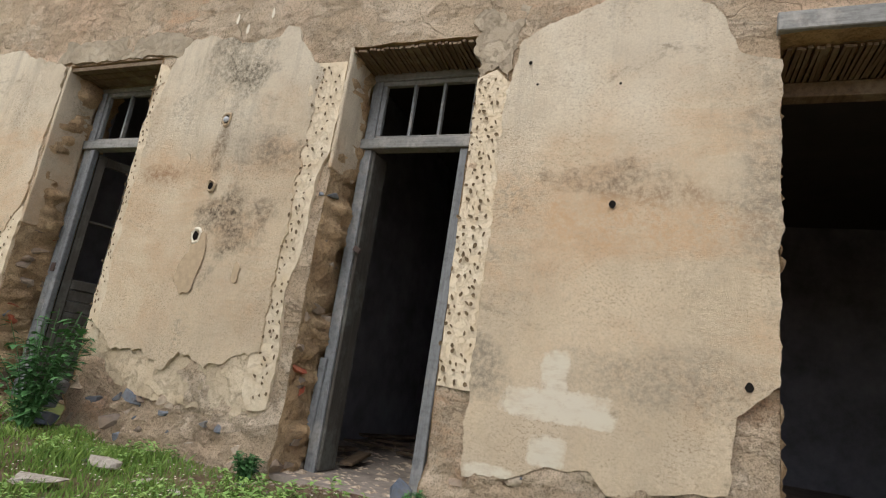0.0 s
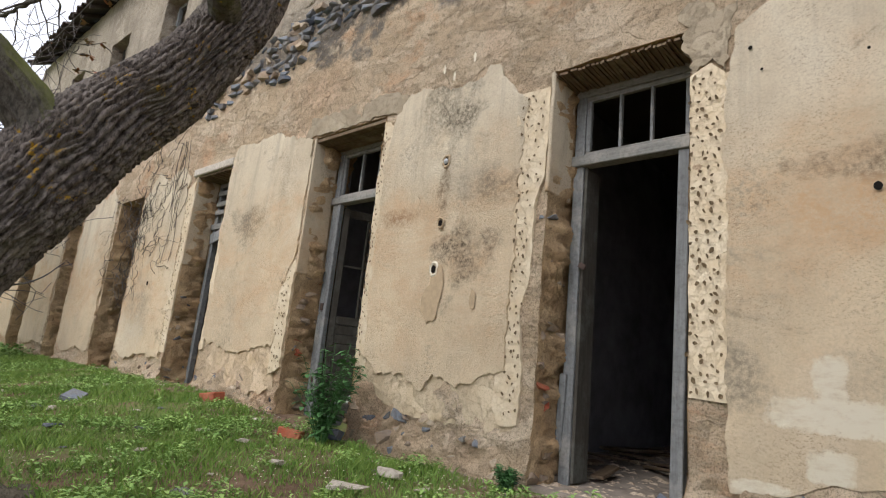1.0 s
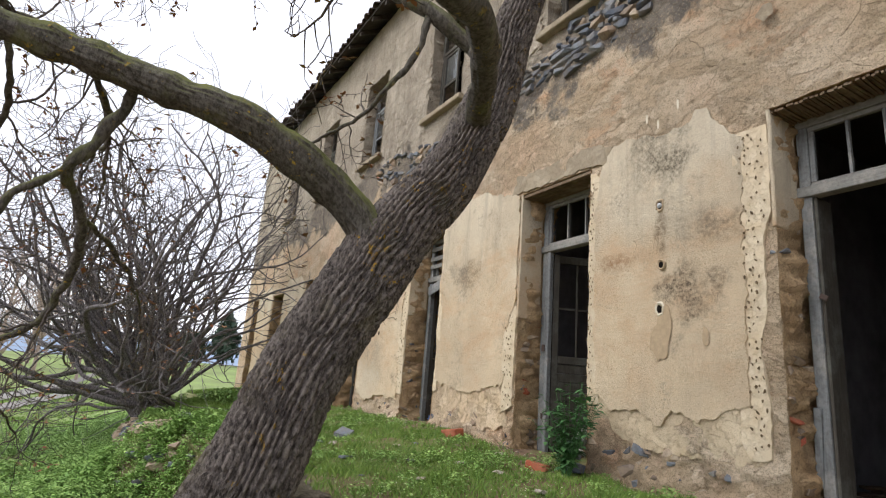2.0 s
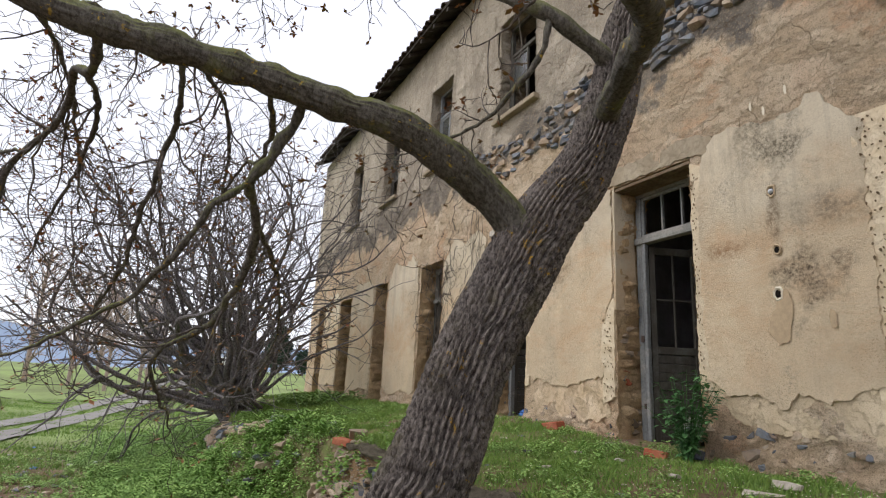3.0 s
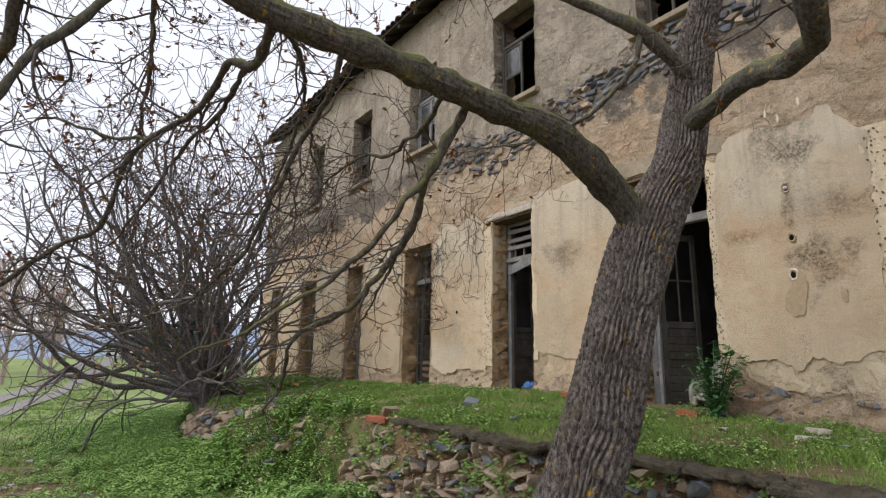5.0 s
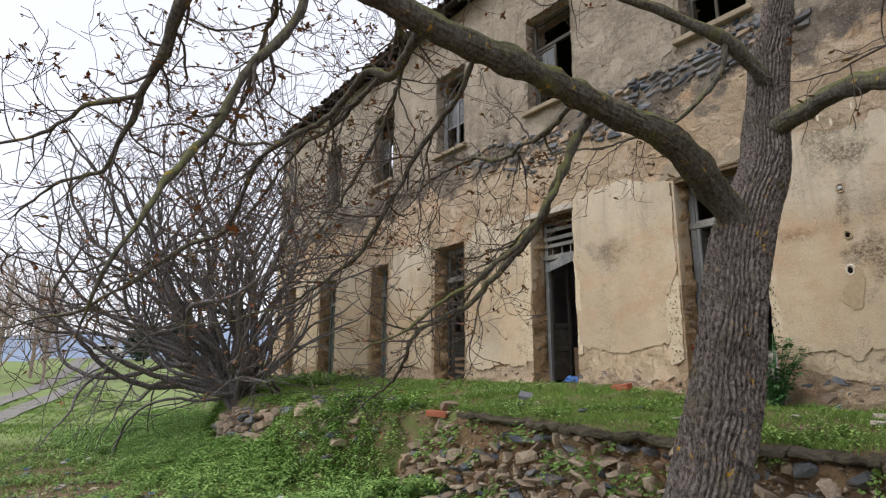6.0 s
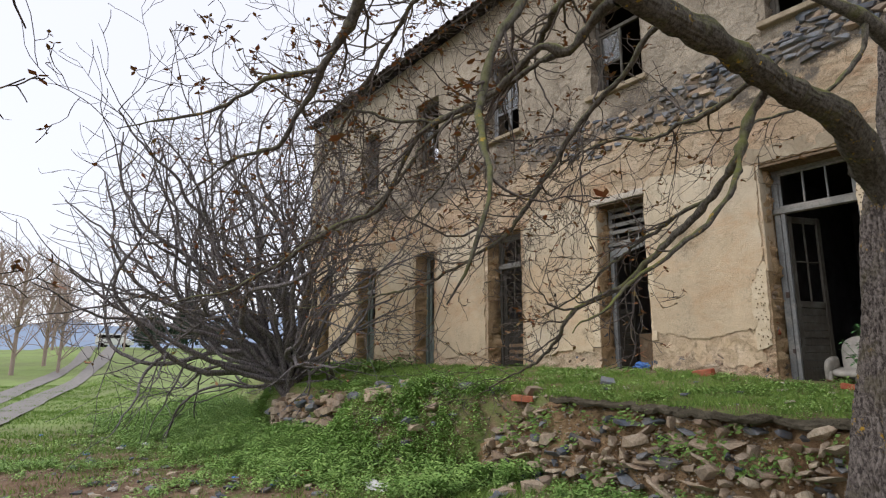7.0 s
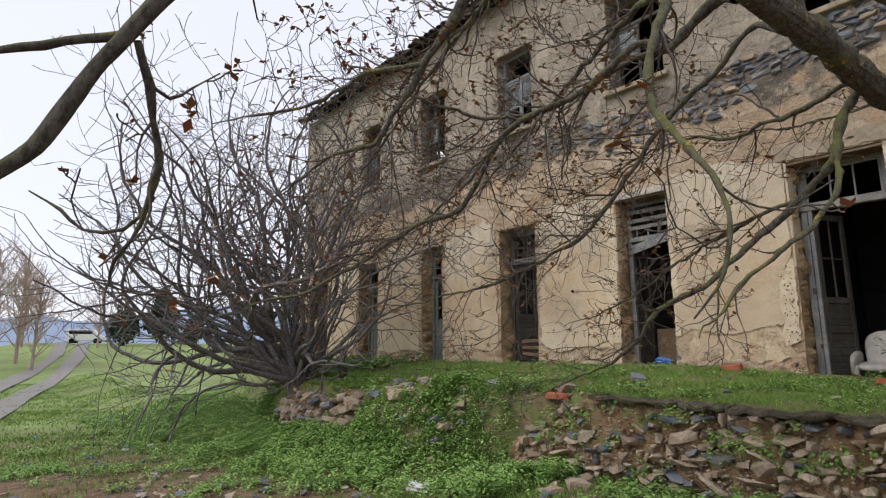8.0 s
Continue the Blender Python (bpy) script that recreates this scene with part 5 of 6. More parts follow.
# the pale branch hanging closest to the path
limb([(-3.5, -6.35, 3.46, 0.036), (-3.47, -6.3, 3.15, 0.032), (-3.44, -6.42, 2.85, 0.03), (-3.43, -6.58, 2.62, 0.027), (-3.42, -6.68, 2.34, 0.024), (-3.32, -6.8, 2.12, 0.02), (-3.15, -6.93, 1.91, 0.017), (-3.04, -7.0, 1.76, 0.014), (-2.96, -7.1, 1.57, 0.011), (-2.96, -7.16, 1.4, 0.008), (-3.05, -7.18, 1.27, 0.004)], 0.3, 0.35, (0.15, 0.5), amp=0.01)
# thinner boughs before the facade
limb([(-3.28, -5.1, 3.14, 0.032), (-3.57, -4.96, 3.33, 0.028), (-3.9, -4.9, 3.15, 0.026), (-4.3, -4.95, 2.85, 0.024), (-4.55, -5.05, 2.5, 0.022), (-4.85, -5.1, 2.15, 0.02), (-5.3, -5.25, 1.9, 0.017), (-5.9, -5.4, 1.72, 0.013), (-6.6, -5.7, 1.6, 0.008), (-7.2, -6.0, 1.6, 0.004)], 0.2, 0.75, (0.3, 1.1))
limb([(-3.16, -4.42, 2.99, 0.028), (-3.43, -4.35, 2.93, 0.025), (-3.75, -4.32, 2.9, 0.022), (-4.01, -4.31, 2.85, 0.019), (-4.38, -4.39, 2.92, 0.015), (-4.82, -4.46, 2.82, 0.011), (-5.4, -4.5, 2.6, 0.005)], 0.15, 0.8, (0.3, 1.1))
limb([(-3.4, -5.8, 3.3, 0.034), (-4.2, -5.2, 3.75, 0.03), (-5.2, -4.6, 3.85, 0.026), (-6.1, -4.4, 3.5, 0.02), (-6.9, -4.4, 3.0, 0.014), (-7.5, -4.5, 2.6, 0.007)], 0.15, 0.8, (0.4, 1.3))
limb([(-3.5, -6.5, 3.5, 0.032), (-4.4, -6.1, 3.9, 0.028), (-5.4, -5.9, 3.9, 0.024), (-6.4, -5.8, 3.5, 0.018), (-7.3, -5.8, 3.0, 0.01)], 0.2, 0.8, (0.4, 1.3))
spray = twigs.into("twig_spray", TWIG, walnut_tree)
spray.matrix_parent_inverse = inv
tagged(spray, kind="stuff")

# tufts of opening leaves at some tips
rng = random.Random(14)
leaf_v, leaf_f = [], []
for p, d in tips:
    if rng.random() < 0.45:
        for q in range(rng.randint(2, 6)):
            b, l = rng.uniform(0, 6.28), rng.uniform(0.015, 0.055)
            o = np.array((math.cos(b), math.sin(b), rng.uniform(-0.7, 0.6)))
            w = np.array((-math.sin(b), math.cos(b), 0.2)) * l * 0.3
            m = len(leaf_v)
            leaf_v += [p, p + o * l * 0.5 + w, p + o * l, p + o * l * 0.5 - w]
            leaf_f += [(m, m + 1, m + 2), (m, m + 2, m + 3)]
tri_mesh("leaves", np.array(leaf_v), np.array(leaf_f), BUD, walnut_tree).matrix_parent_inverse = walnut_tree.matrix_basis.inverted()

# ---- the shrub ----
SX, SY, SZ = -14.2, -2.85, 0.42
shrub = thing("fig_shrub", "dense leafless many-stemmed shrub growing from rubble", "shrub", (SX, SY, SZ))
inv = shrub.matrix_basis.inverted()
fine, ends = Tubes(), []
rng = random.Random(9)
RULES2 = dict(step=0.16, wander=0.14, lift=(0.0, 0.07), thin=0.006, bare=0.28, fork=0.23)
for i in range(72):
    rise = 0.0
    if i < 34:
        a, lean, tall = rng.gauss(-2.3, 1.0), rng.uniform(0.03, 0.42), rng.uniform(5.2, 7.6)
    elif i < 44:
        a, lean, tall, rise = rng.gauss(-2.25, 0.3), rng.uniform(1.0, 1.5), rng.uniform(5.4, 7.2), rng.uniform(0.4, 1.1)
    elif i < 62:
        a, lean, tall, rise = rng.gauss(-2.2, 0.38), rng.uniform(0.4, 1.4), rng.uniform(5.0, 7.4), rng.uniform(0.2, 1.0)
    elif i < 68:
        a, lean, tall, rise = rng.gauss(0.6, 0.5), rng.uniform(0.5, 1.1), rng.uniform(2.6, 3.8), rng.uniform(0.1, 0.6)
    else:
        a, lean, tall, rise = rng.uniform(-1.2, -0.1), rng.uniform(0.8, 1.3), rng.uniform(3.2, 4.4), rng.uniform(0.2, 0.7)
    base = (SX + 0.4 * math.cos(a) * rng.random(), SY + 0.3 * math.sin(a) * rng.random(), SZ - 0.15 + rise)
    way = (math.cos(a) * lean, math.sin(a) * lean, 1.2 - 0.8 * lean)
    stem = Tubes()
    grow(stem, rng, base, way, rng.uniform(0.035, 0.085), tall, 2 if i % 3 == 0 else 3, RULES2, ends)
    stem.into("stem", FIG, shrub).matrix_parent_inverse = inv

# ---- dry creeper on the wall by the fourth door ----
creeper = thing("dry_creeper", "tangle of dry grey creeper stems on the wall", "creeper", (-9.9, 0.0, 0.9))
inv = creeper.matrix_basis.inverted()
tangle = Tubes()
rng = random.Random(77)
for i in range(95):
    x, z = (rng.gauss(-10.1, 0.35), rng.uniform(2.2, 3.7)) if i < 55 else (rng.uniform(-9.8, -8.2), rng.uniform(2.4, 4.4))
    y = rng.uniform(-0.02, 0.25) if i < 55 else rng.uniform(0.0, 0.05)
    a, r = rng.uniform(0, 6.28), rng.uniform(0.003, 0.008)
    path = []
    for k in range(rng.randint(8, 20)):
        path.append((x, y, z, r * (1 - k / 26)))
        a += rng.gauss(0, 0.55)
        x, z = x + 0.07 * math.cos(a), z + 0.07 * math.sin(a)
        y = min(0.3 if -10.85 < x < -9.9 else 0.06, max(-0.15, y + rng.gauss(0, 0.025)))
    tangle.add(path, 4)
for i in range(6):
    x = -8.55 + rng.uniform(-0.25, 0.35)
    tangle.add([(x + 0.05 * math.sin(k * 0.9 + i), 0.045, 4.5 - k * 0.16, 0.004) for k in range(rng.randint(6, 14))], 4)
ob = tangle.into("dry_tangle", TWIG, creeper)
ob.matrix_parent_inverse = inv
tagged(ob, kind="stuff")


# ---- terrace wall ----
retaining = thing("retaining_wall", "low crumbling rubble terrace wall of earth and stones", "wall", kind="structure")
rng = random.Random(17)
v, f = [], []
xs = np.arange(-8.2, 1.6, 0.06)
for i, x in enumerate(xs):
    e = float(edge_y(x))
    lo, hi = float(lower_z(x, e - 0.3)) - 0.15, float(terrace_z(x, e)) - 0.02
    hi -= 0.5 * float(step(-6.9, -8.2, x)) * (hi - lo)
    for k in range(15):
        t = k / 14
        z = lo + (hi - lo) * t
        y = e - 0.1 - 0.2 * (1 - t) ** 1.5 + 0.07 * frac(x, z, 2.2, 4) + 0.07 * frac(x, z, 7, 8) + 0.05 * frac(x, z, 17, 9)
        v.append((x, y + (0.16 if k == 14 else 0), z))
for i in range(len(xs) - 1):
    for k in range(14):
        q = i * 15 + k
        f.append((q, q + 15, q + 16, q + 1))
SOIL = mortar_material("clay_bank", lin(194, 166, 128), lin(158, 126, 94), lin(98, 78, 60), 9, 0.07)
piece("earth_core", v, f, SOIL, retaining, smooth=True)
walled = []
for tries in range(3000):
    x, t = rng.uniform(-8.0, 1.0), rng.random()
    w, h = 0.06 + 0.3 * rng.random() ** 1.7, 0.04 + 0.13 * rng.random() ** 1.4
    e = float(edge_y(x))
    lo, hi = float(lower_z(x, e - 0.3)) - 0.02, float(terrace_z(x, e)) - 0.08
    hi -= 0.5 * float(step(-6.9, -8.2, x)) * (hi - lo)
    z = lo + (hi - lo) * t
    if len(walled) < 285 and all(abs(x - p) > (w + u) * 0.44 or abs(z - q) > (h + s) * 0.46 for p, q, u, s in walled) and frac(x, z, 1.1, 6) > -0.28:
        y = e - 0.125 + rng.uniform(-0.03, 0.03) - 0.2 * (1 - t) ** 1.5 + 0.07 * frac(x, z, 2.2, 4)
        set_stone("stone", rng.choice(fields if rng.random() < 0.68 else slates), retaining, (x, y - 0.015, z), (w * 1.15, 0.2, h * 1.2), (rng.uniform(-0.4, 0.4), rng.gauss(0, 0.24), rng.uniform(-0.4, 0.4)))
        walled.append((x, z, w, h))
CAP = mortar_material("mossy_concrete", lin(128, 120, 102), lin(92, 86, 72), lin(60, 56, 46), 10, 0.05)
x = -6.8
while x < 1.2:
    w = rng.uniform(0.45, 1.3)
    e = float(edge_y(x + w / 2))
    zt = float(terrace_z(x + w / 2, e)) + 0.0
    bm = boxed(x, x + w - 0.02, e - 0.24, e + 0.1, zt - 0.042, zt + 0.008, bevel=0.01, turn=Euler((rng.uniform(-0.04, 0.04), rng.uniform(-0.02, 0.02), rng.uniform(-0.03, 0.03))).to_matrix().to_4x4())
    bmesh.ops.subdivide_edges(bm, edges=[q for q in bm.edges if q.calc_length() > 0.25], cuts=9, use_grid_fill=True)
    for q in bm.verts:
        q.co.y += 0.09 * frac(q.co.x, q.co.z, 4, 2) + 0.04 * frac(q.co.x, q.co.z, 11, 5)
        q.co.z += 0.045 * frac(q.co.x, q.co.y, 6, 3) + 0.03 * frac(q.co.x, q.co.y, 17, 6)
    part("coping_slab", bm, CAP, retaining, "dark weathered coping slab")
    x += w

# ---- the ruined wall stub and rubble slope ----
stub = thing("wall_stub", "ruined rubble wall stub under the shrub", "wall", (-12.3, -3.1, 0), group="", kind="structure")
inv = stub.matrix_basis.inverted()
for i in range(170):
    x = rng.uniform(-14.3, -9.6)
    top = 0.42 - 0.1 * abs(x + 12.4) + 0.1 * frac(x, 0, 2, 5)
    z = rng.uniform(-0.35, top)
    s = rng.uniform(0.09, 0.3)
    ob = set_stone("stone", rng.choice(fields if rng.random() < 0.8 else slates), stub, (x, -3.15 - 0.5 * (0.5 - z) * 0.5 + rng.uniform(-0.12, 0.12), z), (s * 1.2, 0.25, s * 0.7), (rng.uniform(-0.3, 0.3), rng.gauss(0, 0.2), rng.uniform(-0.5, 0.5)))
bm = boxed(-14.3, -9.7, -3.2, -2.5, -0.6, 0.3, bevel=0.03)
bmesh.ops.subdivide_edges(bm, edges=bm.edges, cuts=14, use_grid_fill=True)
for q in bm.verts:
    q.co.z -= 0.1 * abs(q.co.x + 12.4) * (1 if q.co.z > 0 else 0) - 0.12 * frac(q.co.x, q.co.y, 3, 3)
    q.co.y += 0.12 * frac(q.co.x, q.co.z, 3, 4)
part("earth_core", bm, SOIL, stub).matrix_parent_inverse = inv


# ---- loose stones and litter ----
def loose(name, label, category, me, x, y, size, turn=0.0, up=0.25, group=""):
    ob = new(name, me)
    z = float(ground_z(x, y))
    ob.matrix_world = Matrix.LocRotScale((x, y, z + size[2] * up), Euler((rng.uniform(-0.15, 0.15), rng.uniform(-0.15, 0.15), turn)), size)
    return tagged(ob, label, category, group)


for i in range(110):
    x, y = rng.uniform(-11.0, -6.6), rng.uniform(-3.7, -2.2)
    s = rng.uniform(0.08, 0.2) + 0.22 * rng.random() ** 3
    pale = rng.random()
    loose("stone", "grey and brown stone tumbled from the terrace wall", "stone", rng.choice(slates if pale < 0.4 else fields), x, y, (s, s * 0.8, s * 0.6), rng.uniform(0, 3), 0.3, "tumbled stones")
for i in range(230):
    x, y = (rng.uniform(-20, -5), rng.uniform(-8.5, -3.4)) if i < 90 else (rng.uniform(-14, -6.5), rng.uniform(-7.2, -4.6))
    s = rng.uniform(0.05, 0.2)
    loose("stone", "loose stone lying in weeds and litter", "stone", rng.choice(slates if rng.random() < 0.5 else fields), x, y, (s, s * 0.8, s * 0.5), rng.uniform(0, 3), 0.2, "scattered stones")
for i in range(34):
    x, y = rng.uniform(-9, 0.3), rng.uniform(-2.1, -0.1)
    s = rng.uniform(0.04, 0.13)
    loose("stone", "small pale stone lying in the grass", "stone", rng.choice(pales if rng.random() < 0.55 else slates), x, y, (s * 1.3, s, s * 0.5), rng.uniform(0, 3), 0.35, "stones in the grass")
loose("stone", "pale flat stone lying in the grass", "stone", pales[0], -2.78, -0.45, (0.24, 0.12, 0.12), 0.1, 0.4, "stones in the grass")
loose("stone", "pale flat stone lying in the grass", "stone", pales[1], -2.62, -0.95, (0.26, 0.16, 0.1), 0.3, 0.4, "stones in the grass")
loose("stone", "blue-grey stone on the door sill", "stone", slates[2], -1.1, 0.06, (0.15, 0.12, 0.22), 0.3, 0.45)
for x, y, z in ((-4.0, 0.0, 0.1), (-3.9, -0.05, 0.0), (-3.95, 0.02, 0.22)):
    ob = loose("stone", "blue-grey stone heaped at the wall foot", "stone", slates[4], x, y, (0.24, 0.16, 0.14), 0.4, 0.4, "stones at the wall foot")
    ob.location.z += z
brick_me = mesh_of("brick_block", *(lambda b: ([tuple(q.co) for q in b.verts], [[w.index for w in p.verts] for p in b.faces]))((lambda b: (b.verts.index_update(), b)[1])(boxed(-0.11, 0.11, -0.055, 0.055, -0.035, 0.035, bevel=0.006))), BRICK)
for x, y, s, t in ((-4.12, -0.35, 0.95, 0.5), (-6.02, -0.12, 1.3, 0.1), (-9.7, -4.6, 1.2, 1.1), (-13.2, -4.9, 1.0, 0.4)):
    loose("brick", "broken red brick lying on the ground", "brick", brick_me, x, y, (s, s, s * 1.1), t, 0.03, "red bricks")
red_brick = loose("brick", "broken red brick lying on the crumbled wall end", "brick", brick_me, -7.44, -2.4, (1.4, 1.5, 1.2), 0.5, 0.03, "red bricks")
red_brick.location.z = 0.55
slab_me = mesh_of("slate_slab", [(-0.5, -0.4, -0.04), (0.5, -0.5, -0.04), (0.45, 0.4, -0.04), (-0.4, 0.5, -0.04), (-0.48, -0.38, 0.04), (0.47, -0.46, 0.05), (0.42, 0.38, 0.04), (-0.38, 0.46, 0.05)], [(0, 3, 2, 1), (4, 5, 6, 7), (0, 1, 5, 4), (1, 2, 6, 5), (2, 3, 7, 6), (3, 0, 4, 7)], SLATE)
for x, y, s, t in ((-8.95, -2.25, 0.32, 0.3), (-6.9, -1.2, 0.22, 0.8), (-7.6, -2.6, 0.3, 1.2), (-8.2, -2.9, 0.28, 0.2)):
    ob = loose("slate_slab", "flat blue-grey slate slab leaning on rubble", "slab", slab_me, x, y, (s, s, 0.6), t, 0.08, "slate slabs")
    ob.rotation_euler.x += 0.5


def bottle(x, y, turn, label):
    ob = thing("plastic_bottle", label, "bottle", (x, y, float(ground_z(x, y)) + 0.045))
    ob.rotation_euler = (radians(80), 0.2, turn)
    t = Tubes()
    t.add([(0, 0, -0.1, 0.001), (0, 0, -0.1, 0.036), (0, 0, -0.09, 0.04), (0, 0, 0.05, 0.04), (0, 0, 0.08, 0.03), (0, 0, 0.1, 0.015)], 16)
    t.into("body", WHITE, ob)
    t = Tubes()
    t.add([(0, 0, 0.1, 0.017), (0, 0, 0.125, 0.017), (0, 0, 0.126, 0.001)], 12)
    t.into("cap", BLUE, ob, "dark blue cap")


bottle(-9.4, -5.1, 0.4, "white plastic bottle lying in the weeds")
bottle(-15.5, -5.6, 1.9, "white plastic bottle lying among litter")
for i in range(30):
    x, y = rng.uniform(-19, -7), rng.uniform(-8, -4.2)
    s = rng.uniform(0.04, 0.11)
    blue = rng.random() < 0.35
    crumple("litter_scrap", "crumpled %s plastic scrap among the weeds" % ("pale blue" if blue else "white"), "litter", (x, y, float(ground_z(x, y)) + 0.02), (s * 1.5, s * 0.8, s * 0.35), BLUE if blue else DIRTY_WHITE, i * 1.7)
crumple("plastic_bag", "torn white plastic bag in the weeds", "bag", (-8.2, -4.3, float(ground_z(-8.2, -4.3)) + 0.03), (0.3, 0.14, 0.07), WHITE, 5.5)


for i in range(9):
    x, y, l = -11.2 + rng.gauss(0, 1.3), -6.1 + rng.gauss(0, 0.35), rng.uniform(0.3, 0.9)
    ob = part("broken_board", boxed(-l / 2, l / 2, -0.045, 0.045, -0.011, 0.011, bevel=0.004), WOOD_RAW, None)
    ob.matrix_world = pose(x, y, float(ground_z(x, y)) + 0.025, rng.uniform(-6, 6), rng.uniform(-4, 4), rng.uniform(0, 180))
    tagged(ob, "broken weathered board lying among the litter", "board", "boards in the litter")


# ---- small rubble ----
def pebbles(name, x, y, z, size, material, label, parent=None, seed=0):
    """Many little angular stones in one mesh."""
    g = np.random.RandomState(seed)
    m = len(x)
    o = np.array([(1, 0, 0), (-1, 0, 0), (0, 1, 0), (0, -1, 0), (0, 0, 1), (0, 0, -1)], float)
    v = o[None] * g.uniform(0.45, 1.2, (m, 6, 1)) + g.normal(0, 0.18, (m, 6, 3))
    v *= np.array((1.2, 1.0, 0.65))
    a = g.uniform(0, 2 * np.pi, m)
    c, s = np.cos(a)[:, None], np.sin(a)[:, None]
    v = np.stack([v[:, :, 0] * c - v[:, :, 1] * s, v[:, :, 0] * s + v[:, :, 1] * c, v[:, :, 2]], -1)
    v = v * (size * g.uniform(0.35, 1.3, m))[:, None, None] + np.stack([x, y, z], -1)[:, None]
    t = np.array([(0, 2, 4), (2, 1, 4), (1, 3, 4), (3, 0, 4), (2, 0, 5), (1, 2, 5), (3, 1, 5), (0, 3, 5)])
    f = (np.arange(m)[:, None, None] * 6 + t[None]).reshape(-1, 3)
    ob = tri_mesh(name, v.reshape(-1, 3), f, material, parent, label)
    return tagged(ob, label, "" if parent else "rubble", kind="stuff")


GRIT = leaf_material("mixed_grit", lin(196, 180, 156), lin(118, 104, 90))
gr = np.random.RandomState(31)
px, pt = gr.uniform(-8.0, 1.0, 2600), gr.uniform(0, 1, 2600)
pe = edge_y(px)
plo, phi = lower_z(px, pe - 0.3) - 0.02, terrace_z(px, pe) - 0.06
phi = phi - 0.5 * step(-6.9, -8.2, px) * (phi - plo)
pebbles("small_rubble", px, pe - 0.12 - 0.2 * (1 - pt) ** 1.5 + gr.uniform(-0.02, 0.03, 2600), plo + (phi - plo) * pt, 0.03, GRIT, "small stones in the terrace wall", retaining, 1)
px, py = gr.uniform(-11.5, -6.4, 2600), gr.uniform(-4.0, -2.2, 2600)
pebbles("rubble_slope", px, py, ground_z(px, py), 0.035, GRIT, "small rubble spilled down the slope", None, 2)
px, py = gr.uniform(-19, -3, 5200), gr.uniform(-8.5, -2.8, 5200)
k = (wave(px, py, 1.3, 9) < 0.1) & (py < edge_y(px) - 0.2)
pebbles("gravel", px[k], py[k], ground_z(px[k], py[k]), 0.02, GRIT, "grit and chips on the bare soil", None, 3)
px = gr.uniform(-10, 0.7, 1500)
py = WALL_Y - 0.05 - 0.5 * gr.uniform(0, 1, 1500) ** 2
pebbles("gravel", px, py, ground_z(px, py), 0.018, GRIT, "fallen plaster grit along the wall foot", None, 4)


# ---- grass and weeds ----
def blades(name, n, area, density, height, width, material, label, seed):
    """Short blades of grass over a piece of ground."""
    g = np.random.RandomState(seed)
    x, y = g.uniform(area[0], area[1], n), g.uniform(area[2], area[3], n)
    keep = density(x, y) > g.uniform(0, 1, n)
    x, y = x[keep], y[keep]
    m = len(x)
    z = ground_z(x, y) - 0.005
    h = height(x, y) * g.uniform(0.4, 1.25, m)
    a, b = g.uniform(0, 2 * np.pi, m), g.uniform(0, 2 * np.pi, m)
    w = width * g.uniform(0.6, 1.3, m)
    lean = h * g.uniform(0.1, 0.8, m)
    ux, uy = np.cos(a) * w, np.sin(a) * w
    lx, ly = np.cos(b) * lean, np.sin(b) * lean
    v = np.stack([np.stack([x - ux, y - uy, z], -1), np.stack([x + ux, y + uy, z], -1), np.stack([x + lx * 0.4 + ux * 0.7, y + ly * 0.4 + uy * 0.7, z + h * 0.6], -1), np.stack([x + lx, y + ly, z + h], -1)], 1).reshape(-1, 3)
    i = np.arange(m)[:, None] * 4
    f = np.concatenate([i + np.array([0, 1, 2]), i + np.array([0, 2, 3])], 0)
    return tagged(tri_mesh(name, v, f, material), label, "grass", kind="stuff")


def on_terrace(x, y):
    return (y > edge_y(x) - 0.02) & (y < WALL_Y - 0.12) & ~((x > -2.0) & (x < -1.0) & (y > -0.25))


blades("grass", 150000, (-12, 1.2, -2.5, 0.0), lambda x, y: on_terrace(x, y) * np.clip(0.62 + 0.9 * wave(x, y, 2.4, 3), 0.1, 1), lambda x, y: 0.055 + 0.04 * np.clip(wave(x, y, 3.3, 5), -0.6, 1), 0.0036, GRASS, "short green grass on the terrace", 1)
blades("grass", 30000, (-20, -12, -2.8, -0.05), lambda x, y: on_terrace(x, y) * 0.9, lambda x, y: 0.07 + 0.02 * wave(x, y, 1.7, 5), 0.007, GRASS, "short green grass by the far wall", 2)
low = lambda x, y: (y < edge_y(x) - 0.2)
blades("grass", 130000, (-15, -1.0, -9.0, -2.5), lambda x, y: low(x, y) * (1 - 0.75 * step(-4.8, -5.8, y) * step(-16, -13, x)) * np.clip(0.42 + 0.9 * wave(x, y, 1.3, 9), 0.05, 1), lambda x, y: 0.08 + 0.05 * wave(x, y, 2.1, 1), 0.0055, GRASS, "patchy grass on the lower ground", 3)
blades("grass", 90000, (-40, -15, -12.0, -2.6), lambda x, y: np.clip(0.55 + 0.7 * wave(x, y, 0.8, 9), 0.1, 1), lambda x, y: 0.07 + 0.03 * wave(x, y, 1.1, 1), 0.012, GRASS, "rough grass of the field", 4)
blades("grass", 60000, (-17, -6.6, -4.4, -1.8), lambda x, y: np.clip(0.4 + 0.9 * wave(x, y, 2.3, 4), 0, 1), lambda x, y: 0.08 + 0.03 * wave(x, y, 2.1, 1), 0.004, GRASS, "grass on the rubble slope", 6)
